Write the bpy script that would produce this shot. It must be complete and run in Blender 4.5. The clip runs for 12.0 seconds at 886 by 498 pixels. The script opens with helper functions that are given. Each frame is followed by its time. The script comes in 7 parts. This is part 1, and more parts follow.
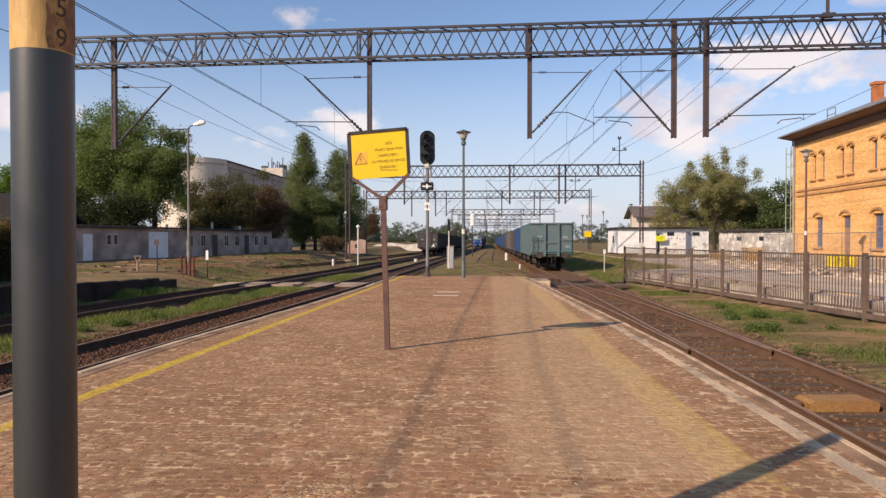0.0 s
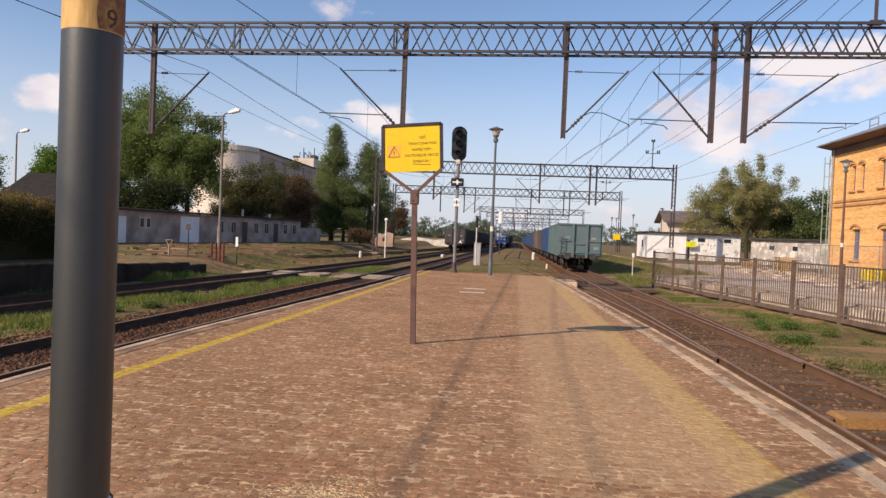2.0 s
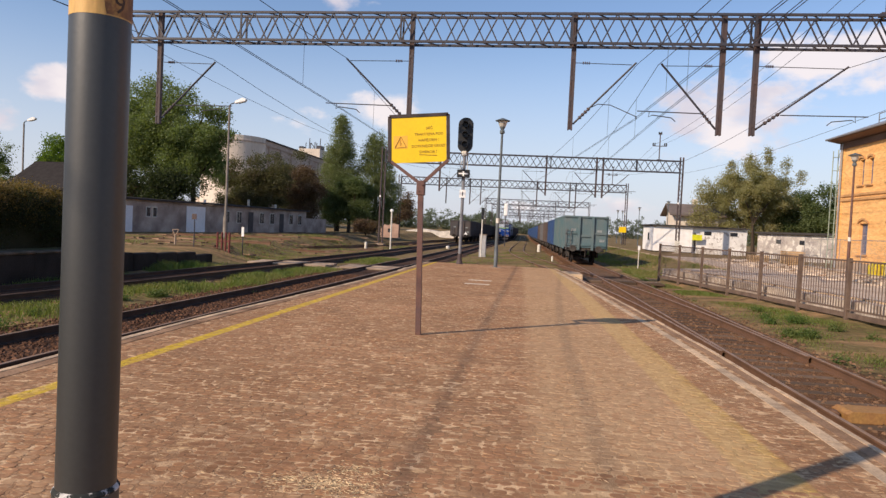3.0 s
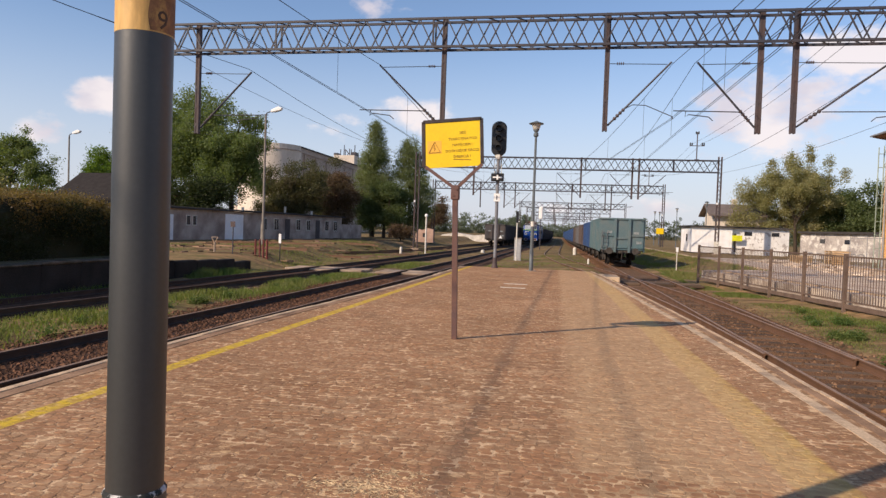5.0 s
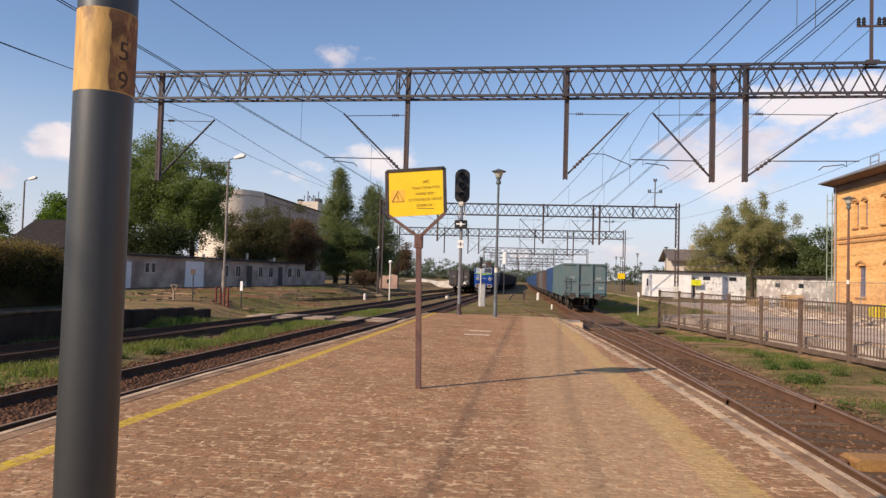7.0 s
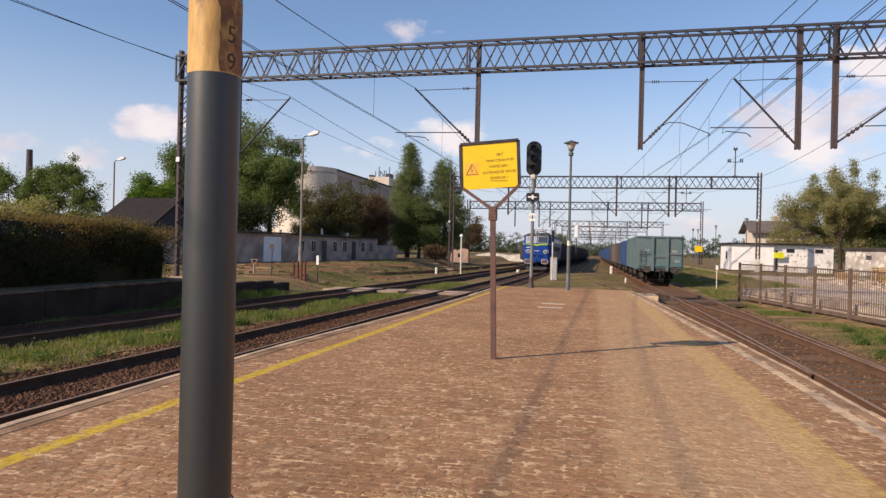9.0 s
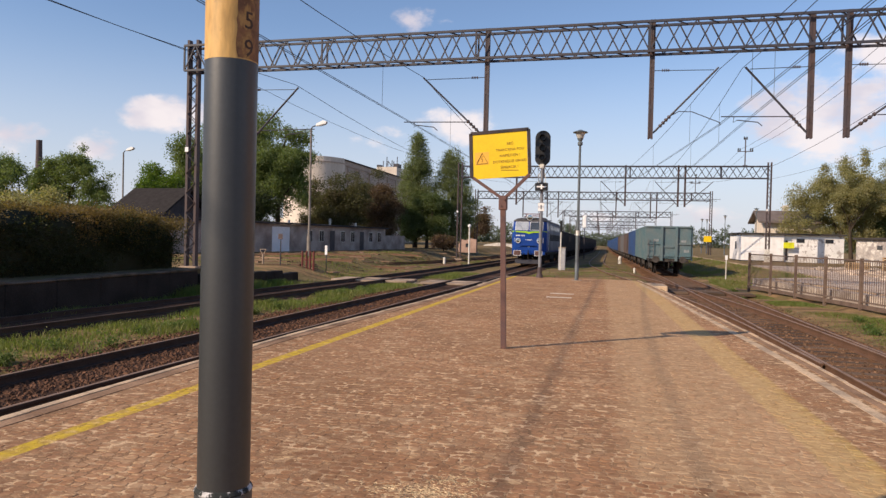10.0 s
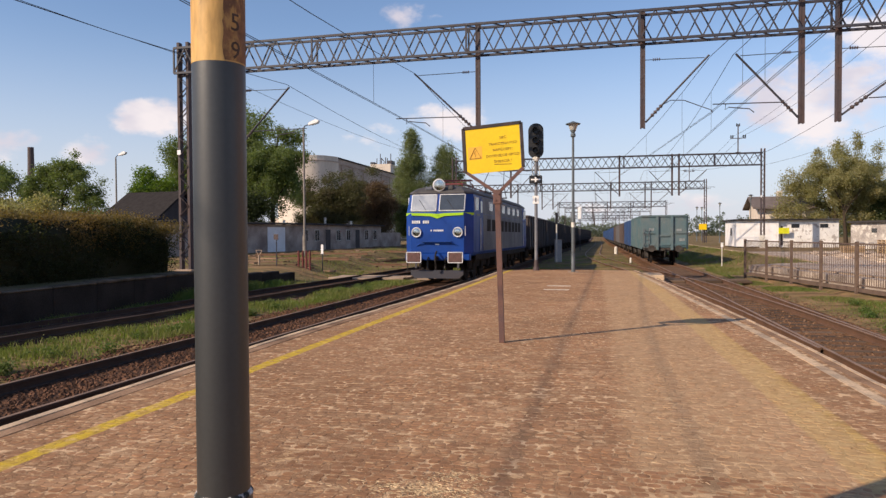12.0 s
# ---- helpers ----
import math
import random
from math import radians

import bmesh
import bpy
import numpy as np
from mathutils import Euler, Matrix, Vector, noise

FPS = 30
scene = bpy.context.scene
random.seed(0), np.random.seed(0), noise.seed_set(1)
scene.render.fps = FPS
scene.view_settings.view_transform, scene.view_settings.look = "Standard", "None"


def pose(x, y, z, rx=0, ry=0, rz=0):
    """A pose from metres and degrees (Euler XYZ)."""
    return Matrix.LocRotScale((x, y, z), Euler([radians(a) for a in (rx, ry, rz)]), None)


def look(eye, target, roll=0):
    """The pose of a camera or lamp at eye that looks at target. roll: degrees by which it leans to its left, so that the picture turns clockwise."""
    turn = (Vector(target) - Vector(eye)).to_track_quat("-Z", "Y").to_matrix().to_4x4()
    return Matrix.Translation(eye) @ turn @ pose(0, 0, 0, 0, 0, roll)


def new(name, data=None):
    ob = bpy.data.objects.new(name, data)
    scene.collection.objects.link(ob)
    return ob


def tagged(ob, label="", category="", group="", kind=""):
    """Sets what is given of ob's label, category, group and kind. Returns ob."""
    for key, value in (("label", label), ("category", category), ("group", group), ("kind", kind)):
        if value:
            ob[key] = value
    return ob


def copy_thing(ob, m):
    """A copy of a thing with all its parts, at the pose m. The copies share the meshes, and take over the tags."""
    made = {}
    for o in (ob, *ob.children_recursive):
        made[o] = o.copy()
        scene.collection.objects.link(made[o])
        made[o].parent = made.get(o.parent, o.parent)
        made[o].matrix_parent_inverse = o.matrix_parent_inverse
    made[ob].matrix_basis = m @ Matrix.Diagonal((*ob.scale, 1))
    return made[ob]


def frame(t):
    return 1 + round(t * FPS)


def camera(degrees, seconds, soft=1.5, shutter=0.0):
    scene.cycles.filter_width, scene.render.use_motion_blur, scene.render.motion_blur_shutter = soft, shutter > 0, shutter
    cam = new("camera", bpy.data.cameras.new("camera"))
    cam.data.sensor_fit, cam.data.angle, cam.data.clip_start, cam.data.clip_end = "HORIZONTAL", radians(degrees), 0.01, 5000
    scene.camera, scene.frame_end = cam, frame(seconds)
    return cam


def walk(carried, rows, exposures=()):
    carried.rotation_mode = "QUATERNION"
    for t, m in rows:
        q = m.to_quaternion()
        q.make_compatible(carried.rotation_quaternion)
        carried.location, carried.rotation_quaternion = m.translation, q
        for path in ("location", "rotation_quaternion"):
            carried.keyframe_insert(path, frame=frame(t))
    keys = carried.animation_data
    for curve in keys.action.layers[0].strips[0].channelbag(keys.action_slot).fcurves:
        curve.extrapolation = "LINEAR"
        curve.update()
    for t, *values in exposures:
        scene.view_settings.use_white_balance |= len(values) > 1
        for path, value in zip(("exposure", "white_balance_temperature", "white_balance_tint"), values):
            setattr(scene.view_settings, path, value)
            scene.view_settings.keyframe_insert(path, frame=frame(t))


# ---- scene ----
cam = camera(65.2, 12.0, soft=1.4)
PATH = [
    (0, (-0.029, 0.05, 1.613), (-0.163, 2.045, 1.584), 0.0),
    (0.5, (-0.039, 0.022, 1.612), (-0.262, 2.009, 1.577), 0.7),
    (1, (-0.062, 0.053, 1.605), (-0.242, 2.044, 1.534), 2.0),
    (1.5, (-0.078, 0.091, 1.61), (-0.292, 2.078, 1.549), 0.8),
    (2, (-0.073, 0.079, 1.611), (-0.283, 2.067, 1.569), 2.4),
    (2.5, (-0.062, 0.065, 1.602), (-0.274, 2.053, 1.546), 3.4),
    (3, (-0.083, 0.091, 1.604), (-0.307, 2.077, 1.537), 2.8),
    (3.2, (-0.066, 0.059, 1.59), (-0.323, 2.041, 1.53), 2.6),
    (5, (-0.086, 0.076, 1.606), (-0.41, 2.049, 1.547), 2.0),
    (5.5, (-0.074, 0.051, 1.617), (-0.468, 2.011, 1.555), 0.5),
    (6, (-0.068, 0.025, 1.616), (-0.381, 2.0, 1.619), 2.6),
    (6.5, (-0.049, 0.052, 1.644), (-0.141, 2.049, 1.721), 2.0),
    (7, (-0.076, 0.069, 1.645), (-0.302, 2.054, 1.721), 1.7),
    (7.2, (-0.079, 0.037, 1.635), (-0.395, 2.012, 1.673), 2.1),
    (8.8, (-0.121, -0.012, 1.626), (-0.491, 1.954, 1.624), 0.7),
    (9, (-0.119, -0.04, 1.616), (-0.543, 1.914, 1.612), 1.4),
    (9.5, (-0.139, -0.039, 1.61), (-0.601, 1.906, 1.567), 1.0),
    (10, (-0.155, -0.038, 1.606), (-0.6, 1.912, 1.573), 1.4),
    (10.5, (-0.149, -0.041, 1.614), (-0.574, 1.914, 1.595), 0.5),
    (11, (-0.155, -0.025, 1.611), (-0.547, 1.936, 1.563), 0.5),
    (11.5, (-0.151, -0.028, 1.612), (-0.559, 1.929, 1.553), 0.5),
    (12, (-0.151, -0.027, 1.613), (-0.585, 1.924, 1.567), -0.3),
]
walk(cam, [(t, look(eye, target, roll)) for t, eye, target, roll in PATH], exposures=[(0, 0.12, 7100, 18), (12, 0.12, 7100, 18)])

# ---------- world, sun, exposure ----------
SUN_AZ = math.atan2(-0.735, -0.678)
SUN_EL = radians(31.8)

world = bpy.data.worlds.new("sky")
scene.world = world
world.use_nodes = True
wt = world.node_tree
wt.nodes.clear()


def wnode(kind, **props):
    n = wt.nodes.new(kind)
    for k, v in props.items():
        if k == "operation":
            n.operation = v
    return n


def wmath(op, a, b=None, c=None):
    n = wnode("ShaderNodeMath", operation=op)
    for i, v in enumerate((a, b, c)):
        if v is None:
            continue
        if isinstance(v, (int, float)):
            n.inputs[i].default_value = v
        else:
            wt.links.new(v, n.inputs[i])
    return n.outputs[0]


sky = wt.nodes.new("ShaderNodeTexSky")
sky.sky_type = "NISHITA"
sky.sun_disc = False
sky.sun_elevation = SUN_EL
sky.sun_rotation = SUN_AZ
sky.air_density = 1.0
sky.dust_density = 0.4
sky.ozone_density = 3.0
wco = wt.nodes.new("ShaderNodeTexCoord")
wsep = wt.nodes.new("ShaderNodeSeparateXYZ")
wt.links.new(wco.outputs["Generated"], wsep.inputs[0])
az = wmath("ARCTAN2", wsep.outputs[0], wsep.outputs[1])
el = wmath("ARCSINE", wsep.outputs[2])
cnoise = wt.nodes.new("ShaderNodeTexNoise")
cnoise.inputs["Scale"].default_value = 11.0
cnoise.inputs["Detail"].default_value = 9.0
cnoise.inputs["Roughness"].default_value = 0.58
cmap = wt.nodes.new("ShaderNodeMapping")
cmap.inputs["Scale"].default_value = (1, 1, 1.7)
wt.links.new(wco.outputs["Generated"], cmap.inputs[0])
wt.links.new(cmap.outputs[0], cnoise.inputs["Vector"])
# cumulus heaps: azimuth (right of +y), elevation, half width, half height, strength (degrees)
CLOUDS = [(16.5, 9.6, 5.5, 2.6, 1.1), (24, 12.8, 8.5, 2.0, 1.0), (14.5, 6.5, 4.5, 1.2, 0.4), (-11.5, 9.4, 3.6, 1.5, 0.9), (-18.5, 7.8, 2.6, 1.1, 0.8),
          (-15.0, 17.6, 2.6, 1.1, 0.5), (-34.0, 8.6, 3.4, 1.5, 1.0), (-39.8, 6.0, 2.0, 1.3, 0.9), (-47, 6.5, 4, 1.5, 0.9), (29, 17.0, 2.2, 1.0, 0.5),
          (38, 9, 8, 3, 0.9), (60, 12, 10, 4, 0.9), (-70, 14, 9, 4, 0.9), (100, 20, 12, 5, 0.9), (160, 16, 12, 4, 0.9), (-120, 18, 10, 4, 0.9),
          (4, 2.2, 14, 1.0, 0.45), (-8, 3.2, 8, 0.8, 0.35)]
heap = None
for ca, ce, cw, ch, cs in CLOUDS:
    da = wmath("MULTIPLY", wmath("SUBTRACT", az, radians(ca)), 1 / radians(cw))
    de = wmath("MULTIPLY", wmath("SUBTRACT", el, radians(ce)), 1 / radians(ch))
    r2 = wmath("ADD", wmath("MULTIPLY", da, da), wmath("MULTIPLY", de, de))
    m = wmath("MULTIPLY", wmath("MAXIMUM", wmath("SUBTRACT", 1.0, wmath("MULTIPLY", r2, 0.5)), 0.0), cs)
    heap = m if heap is None else wmath("MAXIMUM", heap, m)
dens = wmath("ADD", wmath("MULTIPLY", heap, 1.0), wmath("MULTIPLY", wmath("SUBTRACT", cnoise.outputs[0], 0.5), 2.6))
cramp = wt.nodes.new("ShaderNodeMapRange")
cramp.interpolation_type = "SMOOTHSTEP"
cramp.inputs["From Min"].default_value = 0.42
cramp.inputs["From Max"].default_value = 0.95
wt.links.new(dens, cramp.inputs["Value"])
cover = wmath("MULTIPLY", cramp.outputs[0], wmath("GREATER_THAN", heap, 0.001))
cmix = wt.nodes.new("ShaderNodeMix")
cmix.data_type = "RGBA"
cshade = wt.nodes.new("ShaderNodeTexNoise")
cshade.inputs["Scale"].default_value, cshade.inputs["Detail"].default_value = 7.0, 4.0
wt.links.new(cmap.outputs[0], cshade.inputs["Vector"])
cgrey = wt.nodes.new("ShaderNodeMapRange")
cgrey.interpolation_type = "SMOOTHSTEP"
cgrey.inputs["From Min"].default_value, cgrey.inputs["From Max"].default_value = 0.46, 0.60
wt.links.new(cshade.outputs[0], cgrey.inputs["Value"])
ctone = wt.nodes.new("ShaderNodeMix")
ctone.data_type = "RGBA"
ctone.inputs["A"].default_value = (7.1, 7.0, 7.2, 1)
ctone.inputs["B"].default_value = (5.3, 5.35, 6.1, 1)
wt.links.new(cgrey.outputs[0], ctone.inputs["Factor"])
wt.links.new(ctone.outputs["Result"], cmix.inputs["B"])
wt.links.new(wmath("MULTIPLY", cover, 0.88), cmix.inputs["Factor"])
haze = wt.nodes.new("ShaderNodeMapRange")
haze.interpolation_type = "SMOOTHSTEP"
haze.inputs["From Min"].default_value, haze.inputs["From Max"].default_value = radians(17), radians(-1)
haze.inputs["To Max"].default_value = 0.85
wt.links.new(el, haze.inputs["Value"])
hmix = wt.nodes.new("ShaderNodeMix")
hmix.data_type = "RGBA"
hmix.inputs["B"].default_value = (4.55, 5.2, 6.35, 1)
wt.links.new(haze.outputs[0], hmix.inputs["Factor"])
clear = wt.nodes.new("ShaderNodeMix")
clear.data_type = "RGBA"
clear.blend_type = "MULTIPLY"
clear.inputs["Factor"].default_value = 1.0
clear.inputs["B"].default_value = (1.01, 1.115, 1.20, 1)
wt.links.new(sky.outputs[0], clear.inputs["A"])
wt.links.new(clear.outputs["Result"], hmix.inputs["A"])
wt.links.new(hmix.outputs["Result"], cmix.inputs["A"])
wbg = wt.nodes.new("ShaderNodeBackground")
wbg.inputs["Strength"].default_value = 0.120
wt.links.new(cmix.outputs["Result"], wbg.inputs["Color"])
wout = wt.nodes.new("ShaderNodeOutputWorld")
wt.links.new(wbg.outputs[0], wout.inputs[0])

sun_data = bpy.data.lights.new("sun", "SUN")
sun_data.energy = 4.4
sun_data.angle = radians(0.55)
sun_data.color = (1.0, 0.88, 0.70)
sun = new("sun", sun_data)
sun.matrix_world = look((0, 0, 0), (0.735, 0.678, -1.0 * math.tan(SUN_EL)))

# ---------- mesh helpers ----------


class Geo:
    """Collects the vertices and faces of one mesh."""

    def __init__(self):
        self.v, self.f, self.smooth = [], [], False

    def add(self, verts, faces, m=None):
        n = len(self.v)
        self.v += [tuple(m @ Vector(p)) if m else tuple(p) for p in verts]
        self.f += [tuple(i + n for i in face) for face in faces]
        return self

    def box(self, x0, x1, y0, y1, z0, z1, m=None, bevel=0.0):
        b = bevel
        if not b:
            vs = [(x, y, z) for z in (z0, z1) for x, y in ((x0, y0), (x1, y0), (x1, y1), (x0, y1))]
            return self.add(vs, [(3, 2, 1, 0), (4, 5, 6, 7), (0, 1, 5, 4), (1, 2, 6, 5), (2, 3, 7, 6), (3, 0, 4, 7)], m)
        vs = []
        for z, s in ((z0, b), (z0 + b, 0), (z1 - b, 0), (z1, b)):
            vs += [(x0 + s + b, y0 + s, z), (x1 - s - b, y0 + s, z), (x1 - s, y0 + s + b, z), (x1 - s, y1 - s - b, z),
                   (x1 - s - b, y1 - s, z), (x0 + s + b, y1 - s, z), (x0 + s, y1 - s - b, z), (x0 + s, y0 + s + b, z)]
        fs = [tuple(range(7, -1, -1)), tuple(range(24, 32))]
        for k in range(3):
            fs += [(8 * k + i, 8 * k + (i + 1) % 8, 8 * k + 8 + (i + 1) % 8, 8 * k + 8 + i) for i in range(8)]
        return self.add(vs, fs, m)

    def tube(self, a, b, r, r2=None, n=8, caps=True):
        a, b = Vector(a), Vector(b)
        r2 = r if r2 is None else r2
        q = (b - a).to_track_quat("Z", "Y").to_matrix()
        vs = []
        for c, rad in ((a, r), (b, r2)):
            vs += [c + q @ Vector((math.cos(2 * math.pi * i / n) * rad, math.sin(2 * math.pi * i / n) * rad, 0)) for i in range(n)]
        fs = [(i, (i + 1) % n, n + (i + 1) % n, n + i) for i in range(n)]
        if caps:
            fs += [tuple(range(n - 1, -1, -1)), tuple(range(n, 2 * n))]
        return self.add(vs, fs)

    def beam(self, a, b, w, h=None):
        """A bar of square section from a to b."""
        a, b = Vector(a), Vector(b)
        h = w if h is None else h
        q = (b - a).to_track_quat("Z", "Y").to_matrix()
        vs = [c + q @ Vector((sx * w / 2, sy * h / 2, 0)) for c in (a, b) for sx, sy in ((-1, -1), (1, -1), (1, 1), (-1, 1))]
        return self.add(vs, [(3, 2, 1, 0), (4, 5, 6, 7), (0, 1, 5, 4), (1, 2, 6, 5), (2, 3, 7, 6), (3, 0, 4, 7)])

    def lathe(self, profile, n=20, m=None):
        """Revolves (radius, z) pairs round z."""
        vs = [(r * math.cos(2 * math.pi * i / n), r * math.sin(2 * math.pi * i / n), z) for r, z in profile for i in range(n)]
        fs = [(k * n + i, k * n + (i + 1) % n, (k + 1) * n + (i + 1) % n, (k + 1) * n + i) for k in range(len(profile) - 1) for i in range(n)]
        fs += [tuple(range(n - 1, -1, -1)), tuple(range((len(profile) - 1) * n, len(profile) * n))]
        return self.add(vs, fs, m)

    def prism(self, outline, t0, t1, m=None, axis="y"):
        """Extrudes a closed outline of pairs along an axis: (a, b) become x, z for y, y, z for x, x, y for z."""
        put = {"y": lambda a, b, t: (a, t, b), "x": lambda a, b, t: (t, a, b), "z": lambda a, b, t: (a, b, t)}[axis]
        n = len(outline)
        vs = [put(a, b, t) for t in (t0, t1) for a, b in outline]
        fs = [(i, (i + 1) % n, n + (i + 1) % n, n + i) for i in range(n)] + [tuple(range(n - 1, -1, -1)), tuple(range(n, 2 * n))]
        return self.add(vs, fs, m)

    def path(self, points, r, n=6):
        """A round wire through points."""
        pts = [Vector(p) for p in points]
        rings = []
        for i, p in enumerate(pts):
            d = (pts[min(i + 1, len(pts) - 1)] - pts[max(i - 1, 0)]).normalized()
            side = d.cross(Vector((0, 0, 1)))
            side = side.normalized() if side.length > 1e-4 else Vector((1, 0, 0))
            up = side.cross(d)
            rings.append([p + side * math.cos(2 * math.pi * k / n) * r + up * math.sin(2 * math.pi * k / n) * r for k in range(n)])
        vs = [v for ring in rings for v in ring]
        fs = [(i * n + k, i * n + (k + 1) % n, (i + 1) * n + (k + 1) % n, (i + 1) * n + k) for i in range(len(pts) - 1) for k in range(n)]
        return self.add(vs, fs)

    def ball(self, c, r, n=12, squash=1.0):
        k = n // 2
        prof = [(max(1e-4, r * math.sin(math.pi * i / k)), -r * squash * math.cos(math.pi * i / k)) for i in range(k + 1)]
        return self.lathe(prof, n, Matrix.Translation(c))

    def mesh(self, name):
        me = bpy.data.meshes.new(name)
        me.from_pydata(self.v, [], self.f)
        bm = bmesh.new()
        bm.from_mesh(me)
        bmesh.ops.recalc_face_normals(bm, faces=bm.faces)
        bm.to_mesh(me)
        bm.free()
        if self.smooth:
            me.polygons.foreach_set("use_smooth", [True] * len(me.polygons))
            me.set_sharp_from_angle(angle=radians(40))
        return me


def raw_mesh(name, verts, faces):
    """A mesh straight from arrays, for big joined surfaces."""
    me = bpy.data.meshes.new(name)
    me.from_pydata(verts, [], faces)
    return me


def part(name, geo, material, parent=None, label=""):
    me = geo if isinstance(geo, bpy.types.Mesh) else geo.mesh(name)
    ob = new(name, me)
    if not me.materials:
        me.materials.append(material)
    if parent is not None:
        ob.parent = parent
    if label:
        ob["label"] = label
    return ob


def thing(name, label, category, group="", kind="", at=None):
    ob = new(name)
    ob.empty_display_size = 0.3
    if at is not None:
        ob.matrix_world = at
    return tagged(ob, label, category, group, kind)


def text_mesh(body, size, thick=0.002, align="CENTER", spacing=1.0):
    """Lettering as a mesh in the xz plane, facing -y."""
    cu = bpy.data.curves.new("lettering", "FONT")
    cu.body, cu.size, cu.extrude, cu.align_x, cu.align_y = body, size, thick, align, "CENTER"
    cu.space_line = spacing
    cu.resolution_u = 2
    ob = new("lettering", cu)
    me = bpy.data.meshes.new_from_object(ob.evaluated_get(bpy.context.evaluated_depsgraph_get()))
    bpy.data.objects.remove(ob)
    me.materials.clear()
    me.transform(Matrix.Rotation(radians(90), 4, "X"))
    return me


# ---------- materials ----------


def mat(name, color, rough=0.7, metal=0.0, color2=None, scale=3.0, fine=40.0, bump=0.15, spread=0.25, island=0.0, each=0.0, space="Object", stretch=(1, 1, 1), spec=0.5, bump_dist=0.02):
    """A surface with broad and fine variation of colour, and relief."""
    m = bpy.data.materials.new(name)
    m.use_nodes = True
    nt = m.node_tree
    bsdf = nt.nodes["Principled BSDF"]
    bsdf.inputs["Roughness"].default_value = rough
    bsdf.inputs["Metallic"].default_value = metal
    bsdf.inputs["Specular IOR Level"].default_value = spec if rough < 0.84 else 0.12
    co = nt.nodes.new("ShaderNodeTexCoord")
    mp = nt.nodes.new("ShaderNodeMapping")
    mp.inputs["Scale"].default_value = stretch
    nt.links.new(co.outputs[space], mp.inputs[0])
    big = nt.nodes.new("ShaderNodeTexNoise")
    big.inputs["Scale"].default_value, big.inputs["Detail"].default_value = scale, 5.0
    small = nt.nodes.new("ShaderNodeTexNoise")
    small.inputs["Scale"].default_value, small.inputs["Detail"].default_value = fine, 6.0
    for n in (big, small):
        nt.links.new(mp.outputs[0], n.inputs["Vector"])
    mix = nt.nodes.new("ShaderNodeMix")
    mix.data_type = "RGBA"
    c2 = color2 or tuple(c * (1 - spread) for c in color)
    mix.inputs["A"].default_value = (*color, 1)
    mix.inputs["B"].default_value = (*c2, 1)
    ramp = nt.nodes.new("ShaderNodeMapRange")
    ramp.inputs["From Min"].default_value, ramp.inputs["From Max"].default_value = 0.38, 0.64
    nt.links.new(big.outputs[0], ramp.inputs["Value"])
    nt.links.new(ramp.outputs[0], mix.inputs["Factor"])
    hsv = nt.nodes.new("ShaderNodeHueSaturation")
    nt.links.new(mix.outputs["Result"], hsv.inputs["Color"])
    val = nt.nodes.new("ShaderNodeMapRange")
    val.inputs["From Min"].default_value, val.inputs["From Max"].default_value = 0.25, 0.75
    val.inputs["To Min"].default_value, val.inputs["To Max"].default_value = 1 - spread, 1 + spread
    nt.links.new(small.outputs[0], val.inputs["Value"])
    out = val.outputs[0]
    for amount, kind, sock in ((island, "ShaderNodeNewGeometry", "Random Per Island"), (each, "ShaderNodeObjectInfo", "Random")):
        if amount:
            rnd = nt.nodes.new(kind)
            ma = nt.nodes.new("ShaderNodeMapRange")
            ma.inputs["To Min"].default_value, ma.inputs["To Max"].default_value = 1 - amount, 1 + amount
            nt.links.new(rnd.outputs[sock], ma.inputs["Value"])
            mu = nt.nodes.new("ShaderNodeMath")
            mu.operation = "MULTIPLY"
            nt.links.new(out, mu.inputs[0])
            nt.links.new(ma.outputs[0], mu.inputs[1])
            out = mu.outputs[0]
    nt.links.new(out, hsv.inputs["Value"])
    nt.links.new(hsv.outputs[0], bsdf.inputs["Base Color"])
    if bump:
        bp = nt.nodes.new("ShaderNodeBump")
        bp.inputs["Strength"].default_value, bp.inputs["Distance"].default_value = bump, bump_dist
        nt.links.new(small.outputs[0], bp.inputs["Height"])
        nt.links.new(bp.outputs[0], bsdf.inputs["Normal"])
    rr = nt.nodes.new("ShaderNodeMapRange")
    rr.inputs["To Min"].default_value, rr.inputs["To Max"].default_value = max(0.05, rough - 0.12), min(1, rough + 0.12)
    nt.links.new(big.outputs[0], rr.inputs["Value"])
    nt.links.new(rr.outputs[0], bsdf.inputs["Roughness"])
    return m


def leaf_mat(name, color, color2):
    m = mat(name, color, 0.55, color2=color2, scale=0.5, fine=6, bump=0, spread=0.22, island=0.35, spec=0.3)
    nt = m.node_tree
    bsdf = nt.nodes["Principled BSDF"]
    tr = nt.nodes.new("ShaderNodeBsdfTranslucent")
    tr.inputs[0].default_value = (color[0] * 1.5, color[1] * 1.6, color[2] * 0.8, 1)
    ms = nt.nodes.new("ShaderNodeMixShader")
    ms.inputs[0].default_value = 0.42
    nt.links.new(bsdf.outputs[0], ms.inputs[1])
    nt.links.new(tr.outputs[0], ms.inputs[2])
    nt.links.new(ms.outputs[0], nt.nodes["Material Output"].inputs[0])
    return m


